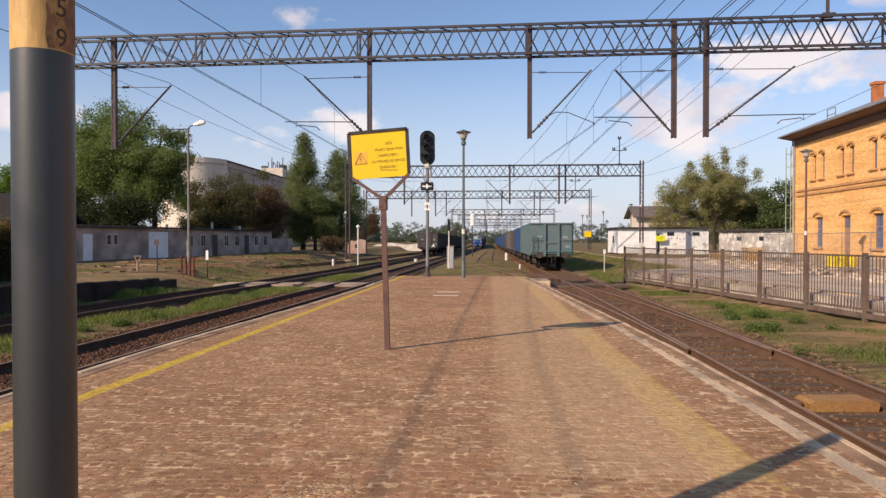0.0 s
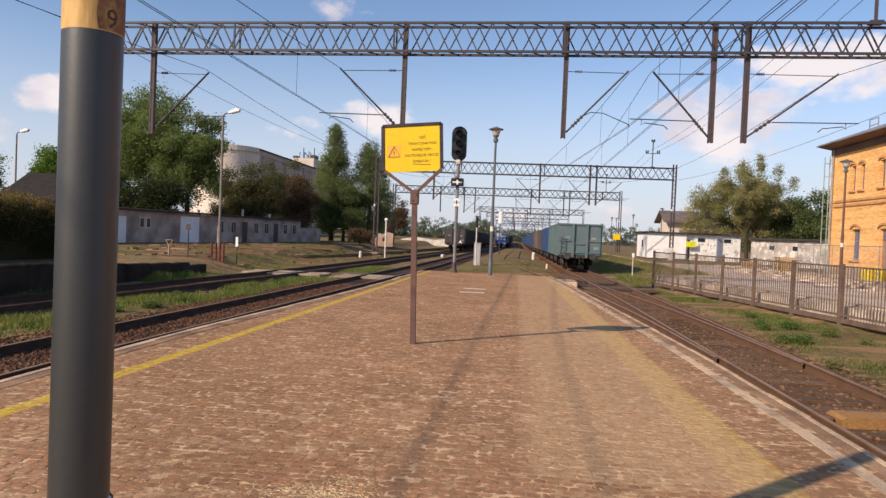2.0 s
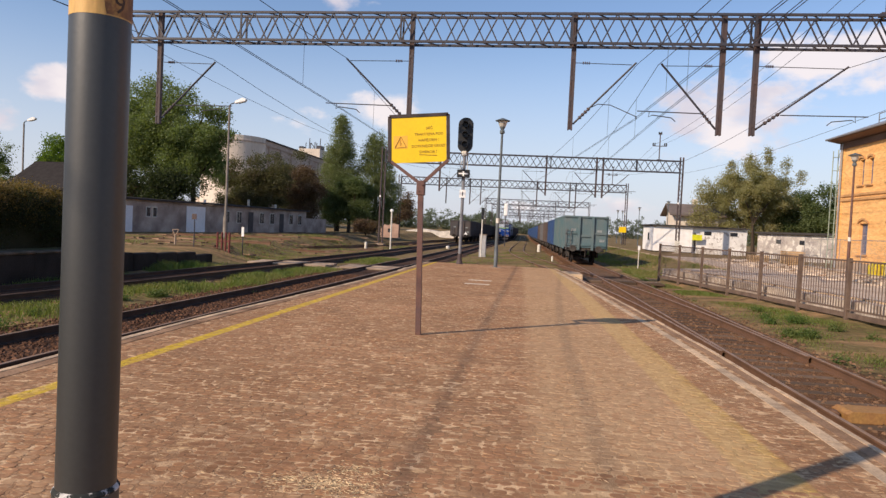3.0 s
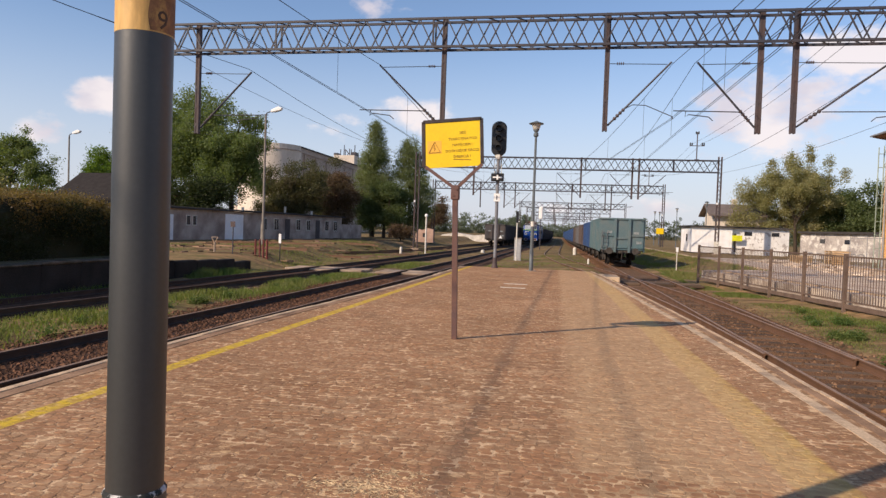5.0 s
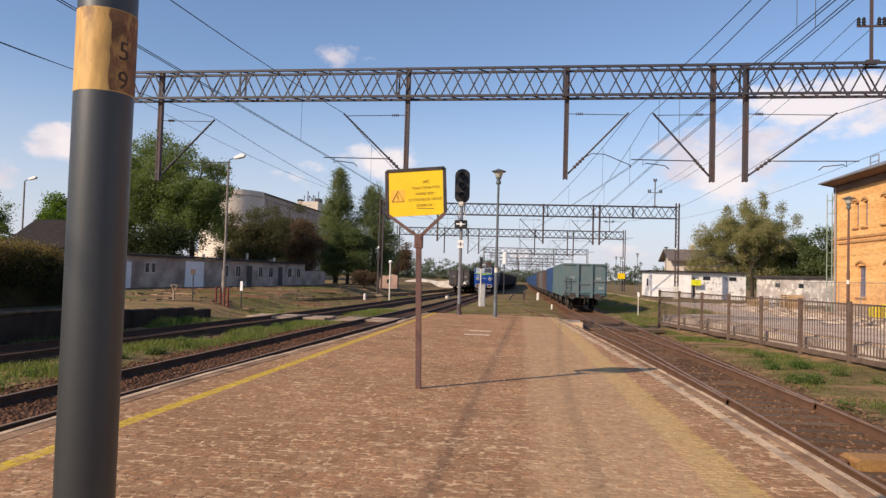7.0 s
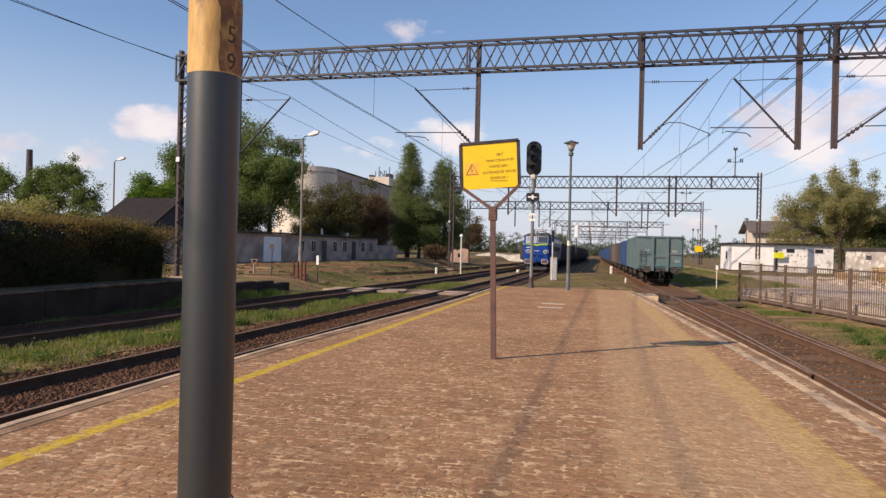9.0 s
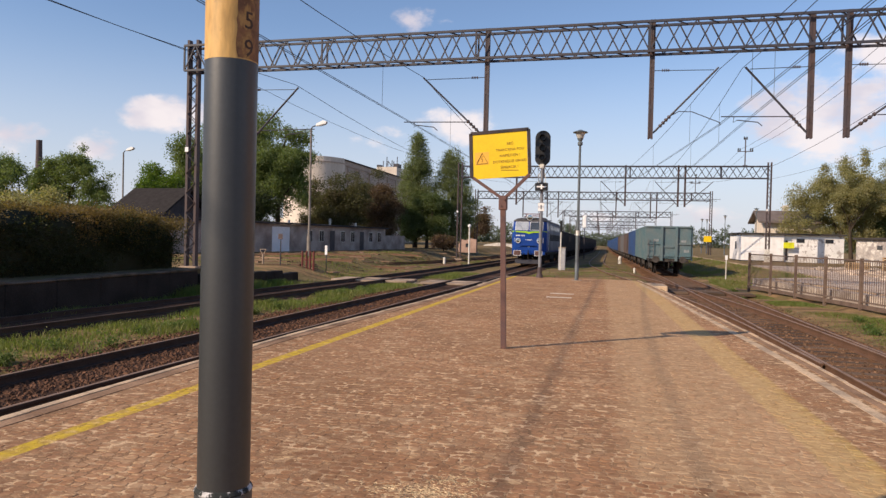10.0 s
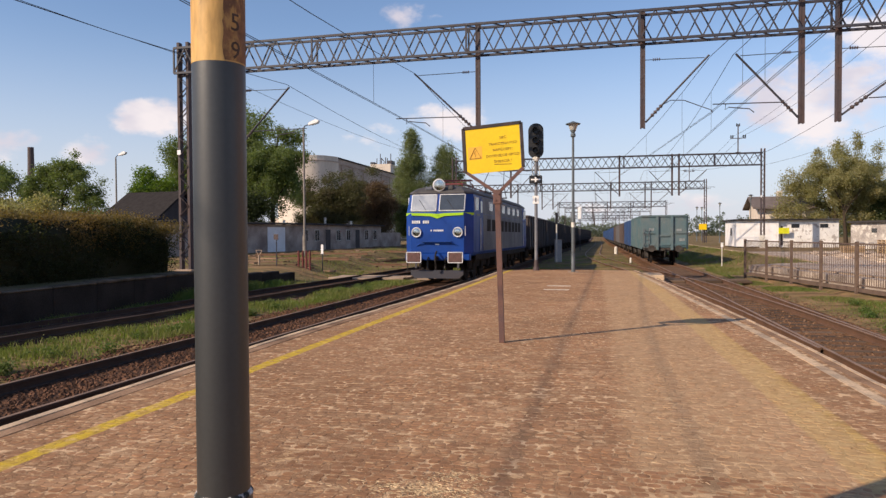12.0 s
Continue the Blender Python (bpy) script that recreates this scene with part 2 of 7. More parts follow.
def striped(m, bands):
    """Lays worn paint over a material: bands of (x at y = 0, slope of x in y, half width, colour, cover)."""
    nt = m.node_tree
    bsdf = nt.nodes["Principled BSDF"]
    under = bsdf.inputs["Base Color"].links[0].from_socket
    co = nt.nodes.new("ShaderNodeTexCoord")
    sep = nt.nodes.new("ShaderNodeSeparateXYZ")
    nt.links.new(co.outputs["Object"], sep.inputs[0])
    worn = nt.nodes.new("ShaderNodeTexNoise")
    worn.inputs["Scale"].default_value, worn.inputs["Detail"].default_value = 9.0, 8.0
    nt.links.new(co.outputs["Object"], worn.inputs["Vector"])

    def mth(op, a, b):
        n = nt.nodes.new("ShaderNodeMath")
        n.operation = op
        for i, v in enumerate((a, b)):
            if isinstance(v, (int, float)):
                n.inputs[i].default_value = v
            else:
                nt.links.new(v, n.inputs[i])
        return n.outputs[0]

    for x0, slope, half, colour, cover in bands:
        off = mth("ABSOLUTE", mth("SUBTRACT", mth("SUBTRACT", sep.outputs[0], x0), mth("MULTIPLY", sep.outputs[1], slope)), 0)
        edge = nt.nodes.new("ShaderNodeMapRange")
        edge.inputs["From Min"].default_value, edge.inputs["From Max"].default_value = half, half * 0.8
        nt.links.new(off, edge.inputs["Value"])
        keep = nt.nodes.new("ShaderNodeMapRange")
        keep.inputs["From Min"].default_value, keep.inputs["From Max"].default_value = 0.62, 0.40
        keep.inputs["To Min"].default_value, keep.inputs["To Max"].default_value = cover * 0.45, cover
        nt.links.new(worn.outputs[0], keep.inputs["Value"])
        mix = nt.nodes.new("ShaderNodeMix")
        mix.data_type = "RGBA"
        mix.inputs["B"].default_value = (*colour, 1)
        nt.links.new(mth("MULTIPLY", edge.outputs[0], keep.outputs[0]), mix.inputs["Factor"])
        nt.links.new(under, mix.inputs["A"])
        under = mix.outputs["Result"]
    nt.links.new(under, bsdf.inputs["Base Color"])
    return m


def dusty(m, colour, scale, low, high, cover, stretch=(1, 1, 1)):
    """Sand and dust lying on a surface in patches."""
    nt = m.node_tree
    bsdf = nt.nodes["Principled BSDF"]
    under = bsdf.inputs["Base Color"].links[0].from_socket
    co = nt.nodes.new("ShaderNodeTexCoord")
    mp = nt.nodes.new("ShaderNodeMapping")
    mp.inputs["Scale"].default_value = stretch
    nt.links.new(co.outputs["Object"], mp.inputs[0])
    no = nt.nodes.new("ShaderNodeTexNoise")
    no.inputs["Scale"].default_value, no.inputs["Detail"].default_value, no.inputs["Roughness"].default_value = scale, 7.0, 0.65
    nt.links.new(mp.outputs[0], no.inputs["Vector"])
    rg = nt.nodes.new("ShaderNodeMapRange")
    rg.inputs["From Min"].default_value, rg.inputs["From Max"].default_value = low, high
    rg.inputs["To Max"].default_value = cover
    nt.links.new(no.outputs[0], rg.inputs["Value"])
    mix = nt.nodes.new("ShaderNodeMix")
    mix.data_type = "RGBA"
    mix.inputs["B"].default_value = (*colour, 1)
    nt.links.new(rg.outputs[0], mix.inputs["Factor"])
    nt.links.new(under, mix.inputs["A"])
    nt.links.new(mix.outputs["Result"], bsdf.inputs["Base Color"])
    return m


PAINT_LINES = [(-4.28, 0.0165, 0.095, (0.62, 0.43, 0.035), 0.84), (1.77, -0.0143, 0.23, (0.54, 0.375, 0.11), 0.58), (0.95, -0.002, 0.95, (0.52, 0.35, 0.20), 0.55)]
SETT_A, SETT_B, SAND = (0.365, 0.195, 0.105), (0.255, 0.132, 0.070), (0.70, 0.48, 0.265)
M_SETT = mat("sett", SETT_A, 0.85, color2=SETT_B, scale=0.55, fine=14, bump=0.5, spread=0.25, island=0.12)
dusty(M_SETT, SAND, 12.0, 0.565, 0.62, 0.75, (0.7, 1.6, 1))
dusty(M_SETT, (0.50, 0.345, 0.205), 3.0, 0.48, 0.66, 0.6, (0.8, 1.3, 1))
dusty(M_SETT, (0.20, 0.115, 0.07), 1.1, 0.52, 0.70, 0.55)
dusty(M_SETT, (0.24, 0.125, 0.065), 0.35, 0.48, 0.62, 0.45)
dusty(M_SETT, (0.37, 0.19, 0.095), 2.4, 0.52, 0.60, 0.5)
striped(M_SETT, PAINT_LINES)
M_SETT_ONE = dusty(mat("sett_single", SETT_A, 0.85, color2=SETT_B, scale=0.55, fine=14, bump=0.5, spread=0.25, each=0.12), SAND, 4.5, 0.54, 0.66, 0.75, (0.7, 1.3, 1))
M_JOINT = mat("joint_sand", (0.33, 0.19, 0.105), 0.95, scale=1.2, fine=60, bump=0.5)
dusty(M_JOINT, (0.66, 0.45, 0.27), 6.0, 0.50, 0.58, 0.95, (0.8, 1.2, 1))
dusty(M_JOINT, (0.29, 0.165, 0.092), 0.8, 0.50, 0.60, 0.6)
striped(M_JOINT, PAINT_LINES)
M_EDGE = mat("brown_edge_concrete", (0.36, 0.225, 0.14), 0.9, color2=(0.20, 0.12, 0.075), scale=1.5, fine=40, bump=0.4)
M_CONC = mat("concrete", (0.42, 0.32, 0.24), 0.9, color2=(0.28, 0.205, 0.15), scale=1.5, fine=45, bump=0.35)
M_CONC_PALE = mat("pale_concrete", (0.64, 0.465, 0.305), 0.9, color2=(0.38, 0.29, 0.21), scale=1.5, fine=45, bump=0.35)
dusty(M_CONC_PALE, (0.30, 0.20, 0.13), 3.0, 0.53, 0.63, 0.6)
# base colour taken near black to deepen the shade on the ramp face
M_CONC_DARK = mat("dark_concrete", (0.042, 0.036, 0.032), 0.92, color2=(0.024, 0.021, 0.019), scale=1.0, fine=25, bump=0.45)
M_GROUND = mat("dry_grass_soil", (0.205, 0.15, 0.07), 0.95, color2=(0.135, 0.105, 0.045), scale=0.16, fine=5, bump=0.8, spread=0.35, bump_dist=0.1)
dusty(M_GROUND, (0.32, 0.195, 0.10), 0.55, 0.49, 0.60, 0.85, (0.5, 1.6, 1))
dusty(M_GROUND, (0.085, 0.05, 0.03), 0.9, 0.54, 0.63, 0.75, (0.35, 1.8, 1))
dusty(M_GROUND, (0.12, 0.14, 0.035), 0.4, 0.56, 0.68, 0.45)
M_BALLAST = mat("ballast", (0.235, 0.122, 0.062), 0.95, color2=(0.115, 0.058, 0.031), scale=0.6, fine=26, bump=1.0, spread=0.45, bump_dist=0.06)
M_BALLAST_DARK = mat("dark_brown_ballast", (0.12, 0.066, 0.042), 0.95, color2=(0.055, 0.03, 0.02), scale=0.6, fine=26, bump=1.0, spread=0.45, bump_dist=0.06)
M_STONE_DARK = mat("dark_brown_stone", (0.13, 0.066, 0.040), 0.9, scale=3, fine=50, bump=0.3, island=0.5)
M_STONE = mat("ballast_stone", (0.17, 0.098, 0.058), 0.9, scale=3, fine=50, bump=0.3, island=0.5)
M_RAIL = mat("rusty_rail", (0.165, 0.085, 0.048), 0.75, metal=0.2, scale=2, fine=60, bump=0.2)
# darker copy of the rail rust, with the left rails' shade in its colour
M_RAIL_DARK = mat("shaded_rusty_rail", (0.060, 0.036, 0.026), 0.8, metal=0.1, scale=2, fine=60, bump=0.2)
M_RAIL_TOP = mat("worn_rail_head", (0.36, 0.225, 0.14), 0.55, metal=0.35, scale=2, fine=40, bump=0.05)
M_SLEEPER = mat("oiled_sleeper", (0.14, 0.095, 0.066), 0.9, scale=4, fine=40, bump=0.5, each=0.35, stretch=(0.3, 1, 1))
M_STEEL = mat("dark_painted_steel", (0.066, 0.050, 0.052), 0.7, color2=(0.082, 0.050, 0.045), scale=1.5, fine=30, bump=0.1)
M_STEEL_GREY = mat("grey_painted_steel", (0.038, 0.040, 0.054), 0.6, color2=(0.048, 0.040, 0.045), scale=1.5, fine=30, bump=0.1)
M_WIRE = mat("wire", (0.05, 0.05, 0.055), 0.5, metal=0.5, bump=0)
M_POLE_DARK = mat("black_pole_paint", (0.030, 0.033, 0.033), 0.45, color2=(0.022, 0.025, 0.026), scale=2.0, fine=60, bump=0.03, spread=0.15, spec=0.8)
M_POLE_YELLOW = mat("faded_yellow_paint", (0.62, 0.38, 0.12), 0.6, color2=(0.50, 0.27, 0.08), scale=3.0, fine=50, bump=0.12, stretch=(1, 1, 0.25))
dusty(M_POLE_YELLOW, (0.16, 0.08, 0.035), 9.0, 0.54, 0.62, 0.7, (1, 1, 0.5))
M_SPLASH = dusty(mat("splashed_whitewash", (0.62, 0.60, 0.58), 0.85, scale=8, fine=50, bump=0.2), (0.035, 0.038, 0.036), 22.0, 0.47, 0.53, 1.0, (1, 1, 0.6))
M_RUST_STAIN = dusty(mat("rust_stain", (0.27, 0.125, 0.05), 0.75, color2=(0.15, 0.07, 0.035), scale=12, fine=60, bump=0.15), (0.52, 0.29, 0.09), 16.0, 0.52, 0.60, 0.8, (1, 1, 0.5))
M_LETTER = mat("brown_lettering", (0.07, 0.035, 0.02), 0.7, bump=0)
M_GREY_GREEN = mat("grey_green_paint", (0.115, 0.135, 0.145), 0.5, scale=3, fine=40, bump=0.05)
M_BROWN_POST = mat("brown_post_paint", (0.11, 0.06, 0.055), 0.6, color2=(0.15, 0.07, 0.05), scale=4, fine=50, bump=0.1)
M_SIGN = mat("yellow_sign_enamel", (0.86, 0.58, 0.005), 0.5, color2=(0.82, 0.52, 0.005), scale=2, fine=30, bump=0.0, spread=0.05)
M_SIGN_FRAME = mat("rusty_sign_frame", (0.055, 0.032, 0.030), 0.65, color2=(0.02, 0.016, 0.018), scale=5, fine=40, bump=0.15)
M_STICKER = mat("orange_sticker", (0.85, 0.45, 0.05), 0.6, bump=0, spread=0.05)
M_SIGNAL_POST = mat("pale_grey_signal_paint", (0.22, 0.23, 0.25), 0.6, color2=(0.15, 0.15, 0.16), scale=2, fine=30, bump=0.1)
M_BLACK = mat("black_enamel", (0.012, 0.012, 0.013), 0.5, scale=3, fine=40, bump=0.05)
M_SIGN_TEXT = mat("sign_lettering", (0.16, 0.06, 0.01), 0.6, bump=0)
M_WHITE = mat("white_paint", (0.90, 0.89, 0.88), 0.7, color2=(0.80, 0.78, 0.75), scale=1.5, fine=30, bump=0.1, spread=0.06)
M_WHITE_POST = mat("chalky_white", (0.74, 0.70, 0.62), 0.85, scale=6, fine=40, bump=0.1)
M_GLASS = mat("dark_glass", (0.03, 0.035, 0.045), 0.12, scale=1, fine=5, bump=0, spec=0.8)
M_CHROME = mat("chrome_bowl", (0.62, 0.60, 0.55), 0.16, metal=1.0, scale=10, fine=40, bump=0.05)
M_LENS = mat("clear_lens", (0.55, 0.52, 0.46), 0.15, scale=20, fine=60, bump=0.2, spec=0.9)

# ---------- plan ----------


def along(knots, y):
    """Smooth x on a line of (y, x) knots."""
    ys, xs = [k[0] for k in knots], [k[1] for k in knots]
    if y <= ys[0]:
        return xs[0] + (y - ys[0]) * (xs[1] - xs[0]) / (ys[1] - ys[0])
    if y >= ys[-1]:
        return xs[-1] + (y - ys[-1]) * (xs[-1] - xs[-2]) / (ys[-1] - ys[-2])
    i = max(k for k in range(len(ys) - 1) if ys[k] <= y)
    slope = lambda k: (xs[min(k + 1, len(xs) - 1)] - xs[max(k - 1, 0)]) / (ys[min(k + 1, len(ys) - 1)] - ys[max(k - 1, 0)])
    h = ys[i + 1] - ys[i]
    s = (y - ys[i]) / h
    return ((2 * s**3 - 3 * s**2 + 1) * xs[i] + (s**3 - 2 * s**2 + s) * h * slope(i) + (-2 * s**3 + 3 * s**2) * xs[i + 1] + (s**3 - s**2) * h * slope(i + 1))


TRACK_RIGHT = [(-30, 4.6), (10, 4.5), (50, 4.35), (120, 4.1), (400, 3.9)]
TRACK_BRANCH = [(10, 4.48), (20, 4.2), (30, 3.4), (40, 2.2), (52, 0.75), (66, -0.35), (80, -0.6), (150, 0.1), (400, 0.3)]
TRACK_LEFT = [(-40, -9.0), (8, -7.35), (28, -6.65), (45, -6.25), (60, -6.05), (100, -5.6), (133, -5.1), (170, -4.2), (208, -3.6), (300, -3.6), (500, -3.6)]
TRACK_SIDING = [(-30, -15.5), (8, -12.9), (18, -12.0), (30, -11.1), (50, -10.4), (80, -9.9), (105, -9.3), (150, -8.8), (400, -8.0)]
TRACK_YARD = [(34, -26), (44, -20), (54, -16.8), (66, -14.9), (85, -13.9), (150, -13.2), (400, -12.5)]
EDGE_RIGHT = [(-14, 2.9), (6, 2.81), (8, 2.76), (10.3, 2.7), (13.7, 2.53), (20.2, 2.15), (27, 1.72), (31, 1.3)]
EDGE_LEFT = [(-14, -5.2), (5, -5.03), (8, -5.0), (11, -4.9), (16, -4.55), (22.6, -4.24), (28.6, -4.16), (31, -4.12)]
PLATFORM_END = 30.4


def rail_z(y):
    return -0.43 - 0.0045 * min(max(0.0, y - 25.0), 190.0)


def smooth01(a, b, v):
    t = min(1.0, max(0.0, (v - a) / (b - a)))
    return t * t * (3 - 2 * t)


def ground_z(x, y):
    z = rail_z(y) - 0.16
    left_bank = -13.2 - 3.5 * smooth01(30, 60, y) - 2 * smooth01(70, 120, y)
    up_left = smooth01(left_bank, left_bank - 3.0, x) * smooth01(20, 34, y)
    up_right = smooth01(12.6 - 0.17 * min(y, 36) + 0.2, 12.6 - 0.17 * min(y, 36) + 1.6, x)
    if y > 36:
        up_right = smooth01(8.0, 11.0, x)
    lift = max(up_left, up_right)
    z = z * (1 - lift) + -0.06 * lift
    for line in (TRACK_RIGHT, TRACK_BRANCH, TRACK_LEFT, TRACK_SIDING):
        d = abs(x - along(line, y))
        if d < 2.2 and y > -20 and line is not TRACK_BRANCH:
            z -= 0.14 * smooth01(2.2, 1.0 if line is not TRACK_SIDING else 0.2, d)
    if y > 40:
        z += 0.09 * smooth01(1.6, 0.6, abs(x - along(TRACK_BRANCH, y))) * smooth01(40, 48, y)
    bumps = noise.noise(Vector((x * 0.35, y * 0.35, 0))) * 0.05 + noise.noise(Vector((x * 1.3, y * 1.3, 3))) * 0.02
    if y > 3 and -5.2 < x < 3.0 and y > 31:
        z = z + 0.25 * smooth01(34, 31, y)
    return z + bumps


# ---------- ground ----------


def build_ground():
    xs = np.concatenate([[-2500, -900, -400, -200, -120], np.arange(-80, -32, 3.0), np.arange(-32, 26, 0.8), np.arange(26, 80, 3.0), [120, 200, 400, 900, 2500]])
    ys = np.concatenate([[-900, -300, -100, -50, -25], np.arange(-12, 60, 0.8), np.arange(60, 130, 2.0), np.arange(130, 260, 8.0), [280, 340, 420, 600, 1000, 2500]])
    verts = [(float(x), float(y), ground_z(float(x), float(y))) for y in ys for x in xs]
    n = len(xs)
    faces = [(j * n + i, j * n + i + 1, (j + 1) * n + i + 1, (j + 1) * n + i) for j in range(len(ys) - 1) for i in range(n - 1)]
    ob = part("ground", raw_mesh("ground", verts, faces), M_GROUND)
    ob.data.polygons.foreach_set("use_smooth", [True] * len(ob.data.polygons))
    tagged(ob, "dry trampled grass and soil between railway tracks", "ground", kind="structure")


build_ground()


def strip(name, left, right, y0, y1, step, z, material, parent=None, drop=0.0):
    """A band of ground between two lines of x in y."""
    ys = np.arange(y0, y1 + step / 2, step)
    verts, faces = [], []
    for y in ys:
        a, b = left(y), right(y)
        verts += [(a, y, z(y) - drop), (a + (b - a) * 0.12, y, z(y)), (b - (b - a) * 0.12, y, z(y)), (b, y, z(y) - drop)]
    for j in range(len(ys) - 1):
        faces += [(4 * j + i, 4 * j + i + 1, 4 * j + 5 + i, 4 * j + 4 + i) for i in range(3)]
    return part(name, raw_mesh(name, verts, faces), material, parent)


# ---------- railway tracks ----------
RAIL_PROFILE = [(-0.065, 0), (0.065, 0), (0.065, 0.02), (0.012, 0.035), (0.012, 0.115), (0.036, 0.125), (0.034, 0.152), (-0.034, 0.152), (-0.036, 0.125), (-0.012, 0.115), (-0.012, 0.035), (-0.065, 0.02)]
SLEEPER = Geo().box(-1.28, 1.28, -0.12, 0.12, -0.14, 0.0, bevel=0.015).mesh("sleeper")
SLEEPER.materials.append(M_SLEEPER)
PLATE = Geo().box(-0.17, 0.17, -0.07, 0.07, 0.0, 0.018)
for sx in (-0.11, 0.11):
    PLATE.tube((sx, 0.03, 0.01), (sx, 0.03, 0.05), 0.016, n=6)
    PLATE.tube((sx, -0.03, 0.01), (sx, -0.03, 0.05), 0.016, n=6)
PLATE = PLATE.mesh("rail_plate")
PLATE.materials.append(M_RAIL)


def sweep_rail(name, line, offset, y0, y1, profile, material, parent):
    ys = np.concatenate([np.arange(y0, min(70, y1), 1.0), np.arange(min(70, y1), y1 + 0.1, 5.0)])
    verts, faces, n = [], [], len(profile)
    for y in ys:
        dx = (along(line, y + 0.5) - along(line, y - 0.5))
        x = along(line, y) + offset
        z = rail_z(y) - 0.152
        verts += [(x + a, y - a * dx, z + b) for a, b in profile]
    for j in range(len(ys) - 1):
        faces += [(j * n + i, (j + 1) * n + i, (j + 1) * n + (i + 1) % n, j * n + (i + 1) % n) for i in range(n)]
    faces.append(tuple(range(n)))
    return part(name, raw_mesh(name, verts, faces), material, parent)


def track(line, y0, y1, label, sleepers_to, ballast=1.75, sleepers_from=None, head=True, sink=0.0, bed=M_BALLAST, rail=M_RAIL):
    t = thing("railway_track", label, "railway track", kind="structure")
    if ballast:
        strip("ballast", lambda y: along(line, y) - ballast, lambda y: along(line, y) + ballast, y0, y1, 2.0, lambda y: rail_z(y) - 0.155 + 0.02 * noise.noise(Vector((0, y, 0))), bed, t, 0.16)
    for side in (-1, 1):
        sweep_rail("rail", line, side * 0.7535, y0, y1, RAIL_PROFILE, rail, t)
        if head:
            sweep_rail("rail_head", line, side * 0.7535, y0, y1, [(-0.03, 0.1525), (0.03, 0.1525), (0.024, 0.156), (-0.024, 0.156)], M_RAIL_TOP, t)
    y = (y0 if sleepers_from is None else sleepers_from)
    while y < sleepers_to:
        turn = math.atan(along(line, y + 0.5) - along(line, y - 0.5))
        s = part("sleeper", SLEEPER, M_SLEEPER, t)
        s.matrix_local = Matrix.Translation((along(line, y), y, rail_z(y) - 0.148 - sink)) @ Matrix.Rotation(-turn + random.uniform(-0.01, 0.01), 4, "Z")
        y += 0.62
    return t


track(TRACK_RIGHT, -14, 400, "rusty railway track on brown ballast beside the platform", 48)
track(TRACK_LEFT, -14, 420, "dark rusty railway track along the platform edge", 40, sink=0.045, bed=M_BALLAST_DARK, rail=M_RAIL_DARK)
track(TRACK_SIDING, -6, 400, "overgrown rusty siding track half sunk in grass", 36, ballast=1.2, head=False, sink=0.07, bed=M_BALLAST_DARK, rail=M_RAIL_DARK)
track(TRACK_YARD, 34, 400, "rusty yard track curving away over dry ground", 60, ballast=1.3, sleepers_from=40, head=False)
# the crossover leaves the right track and passes the end of the platform
track(TRACK_BRANCH, 13.2, 400, "rusty crossover track diverging past the platform end", 42, ballast=0, sleepers_from=34)


def scatter_stones(name, count, where, label, stone=M_STONE):
    rng = np.random.default_rng(5)
    verts, faces = [], []
    base = [(-1, -0.7, 0), (1, -0.8, 0), (0.8, 0.9, 0), (-0.9, 0.7, 0), (-0.5, -0.4, 0.8), (0.6, -0.3, 0.9), (0.3, 0.5, 0.7)]
    fs = [(0, 1, 5, 4), (1, 2, 6, 5), (2, 3, 6), (3, 0, 4, 6), (4, 5, 6)]
    for _ in range(count):
        x, y, z = where(rng)
        s, a = rng.uniform(0.016, 0.04), rng.uniform(0, 6.28)
        n = len(verts)
        verts += [(x + s * (p * math.cos(a) - q * math.sin(a)), y + s * (p * math.sin(a) + q * math.cos(a)), z + s * r * 0.9 - 0.005) for p, q, r in base]
        faces += [tuple(n + i for i in f) for f in fs]
    ob = part(name, raw_mesh(name, verts, faces), stone)
    tagged(ob, label, "ballast", kind="stuff")


def on_track(line, ymin, ymax, half):
    def where(rng):
        y = ymin + (ymax - ymin) * rng.random() ** 1.4
        return along(line, y) + rng.uniform(-half, half), y, rail_z(y) - 0.15
    return where


scatter_stones("ballast_stones", 3500, on_track(TRACK_RIGHT, 4, 30, 1.7), "loose brown ballast stones between the rails")
scatter_stones("ballast_stones", 15000, on_track(TRACK_LEFT, 4, 28, 1.9), "loose dark ballast stones between the rails", M_STONE_DARK)

# ---------- platform ----------


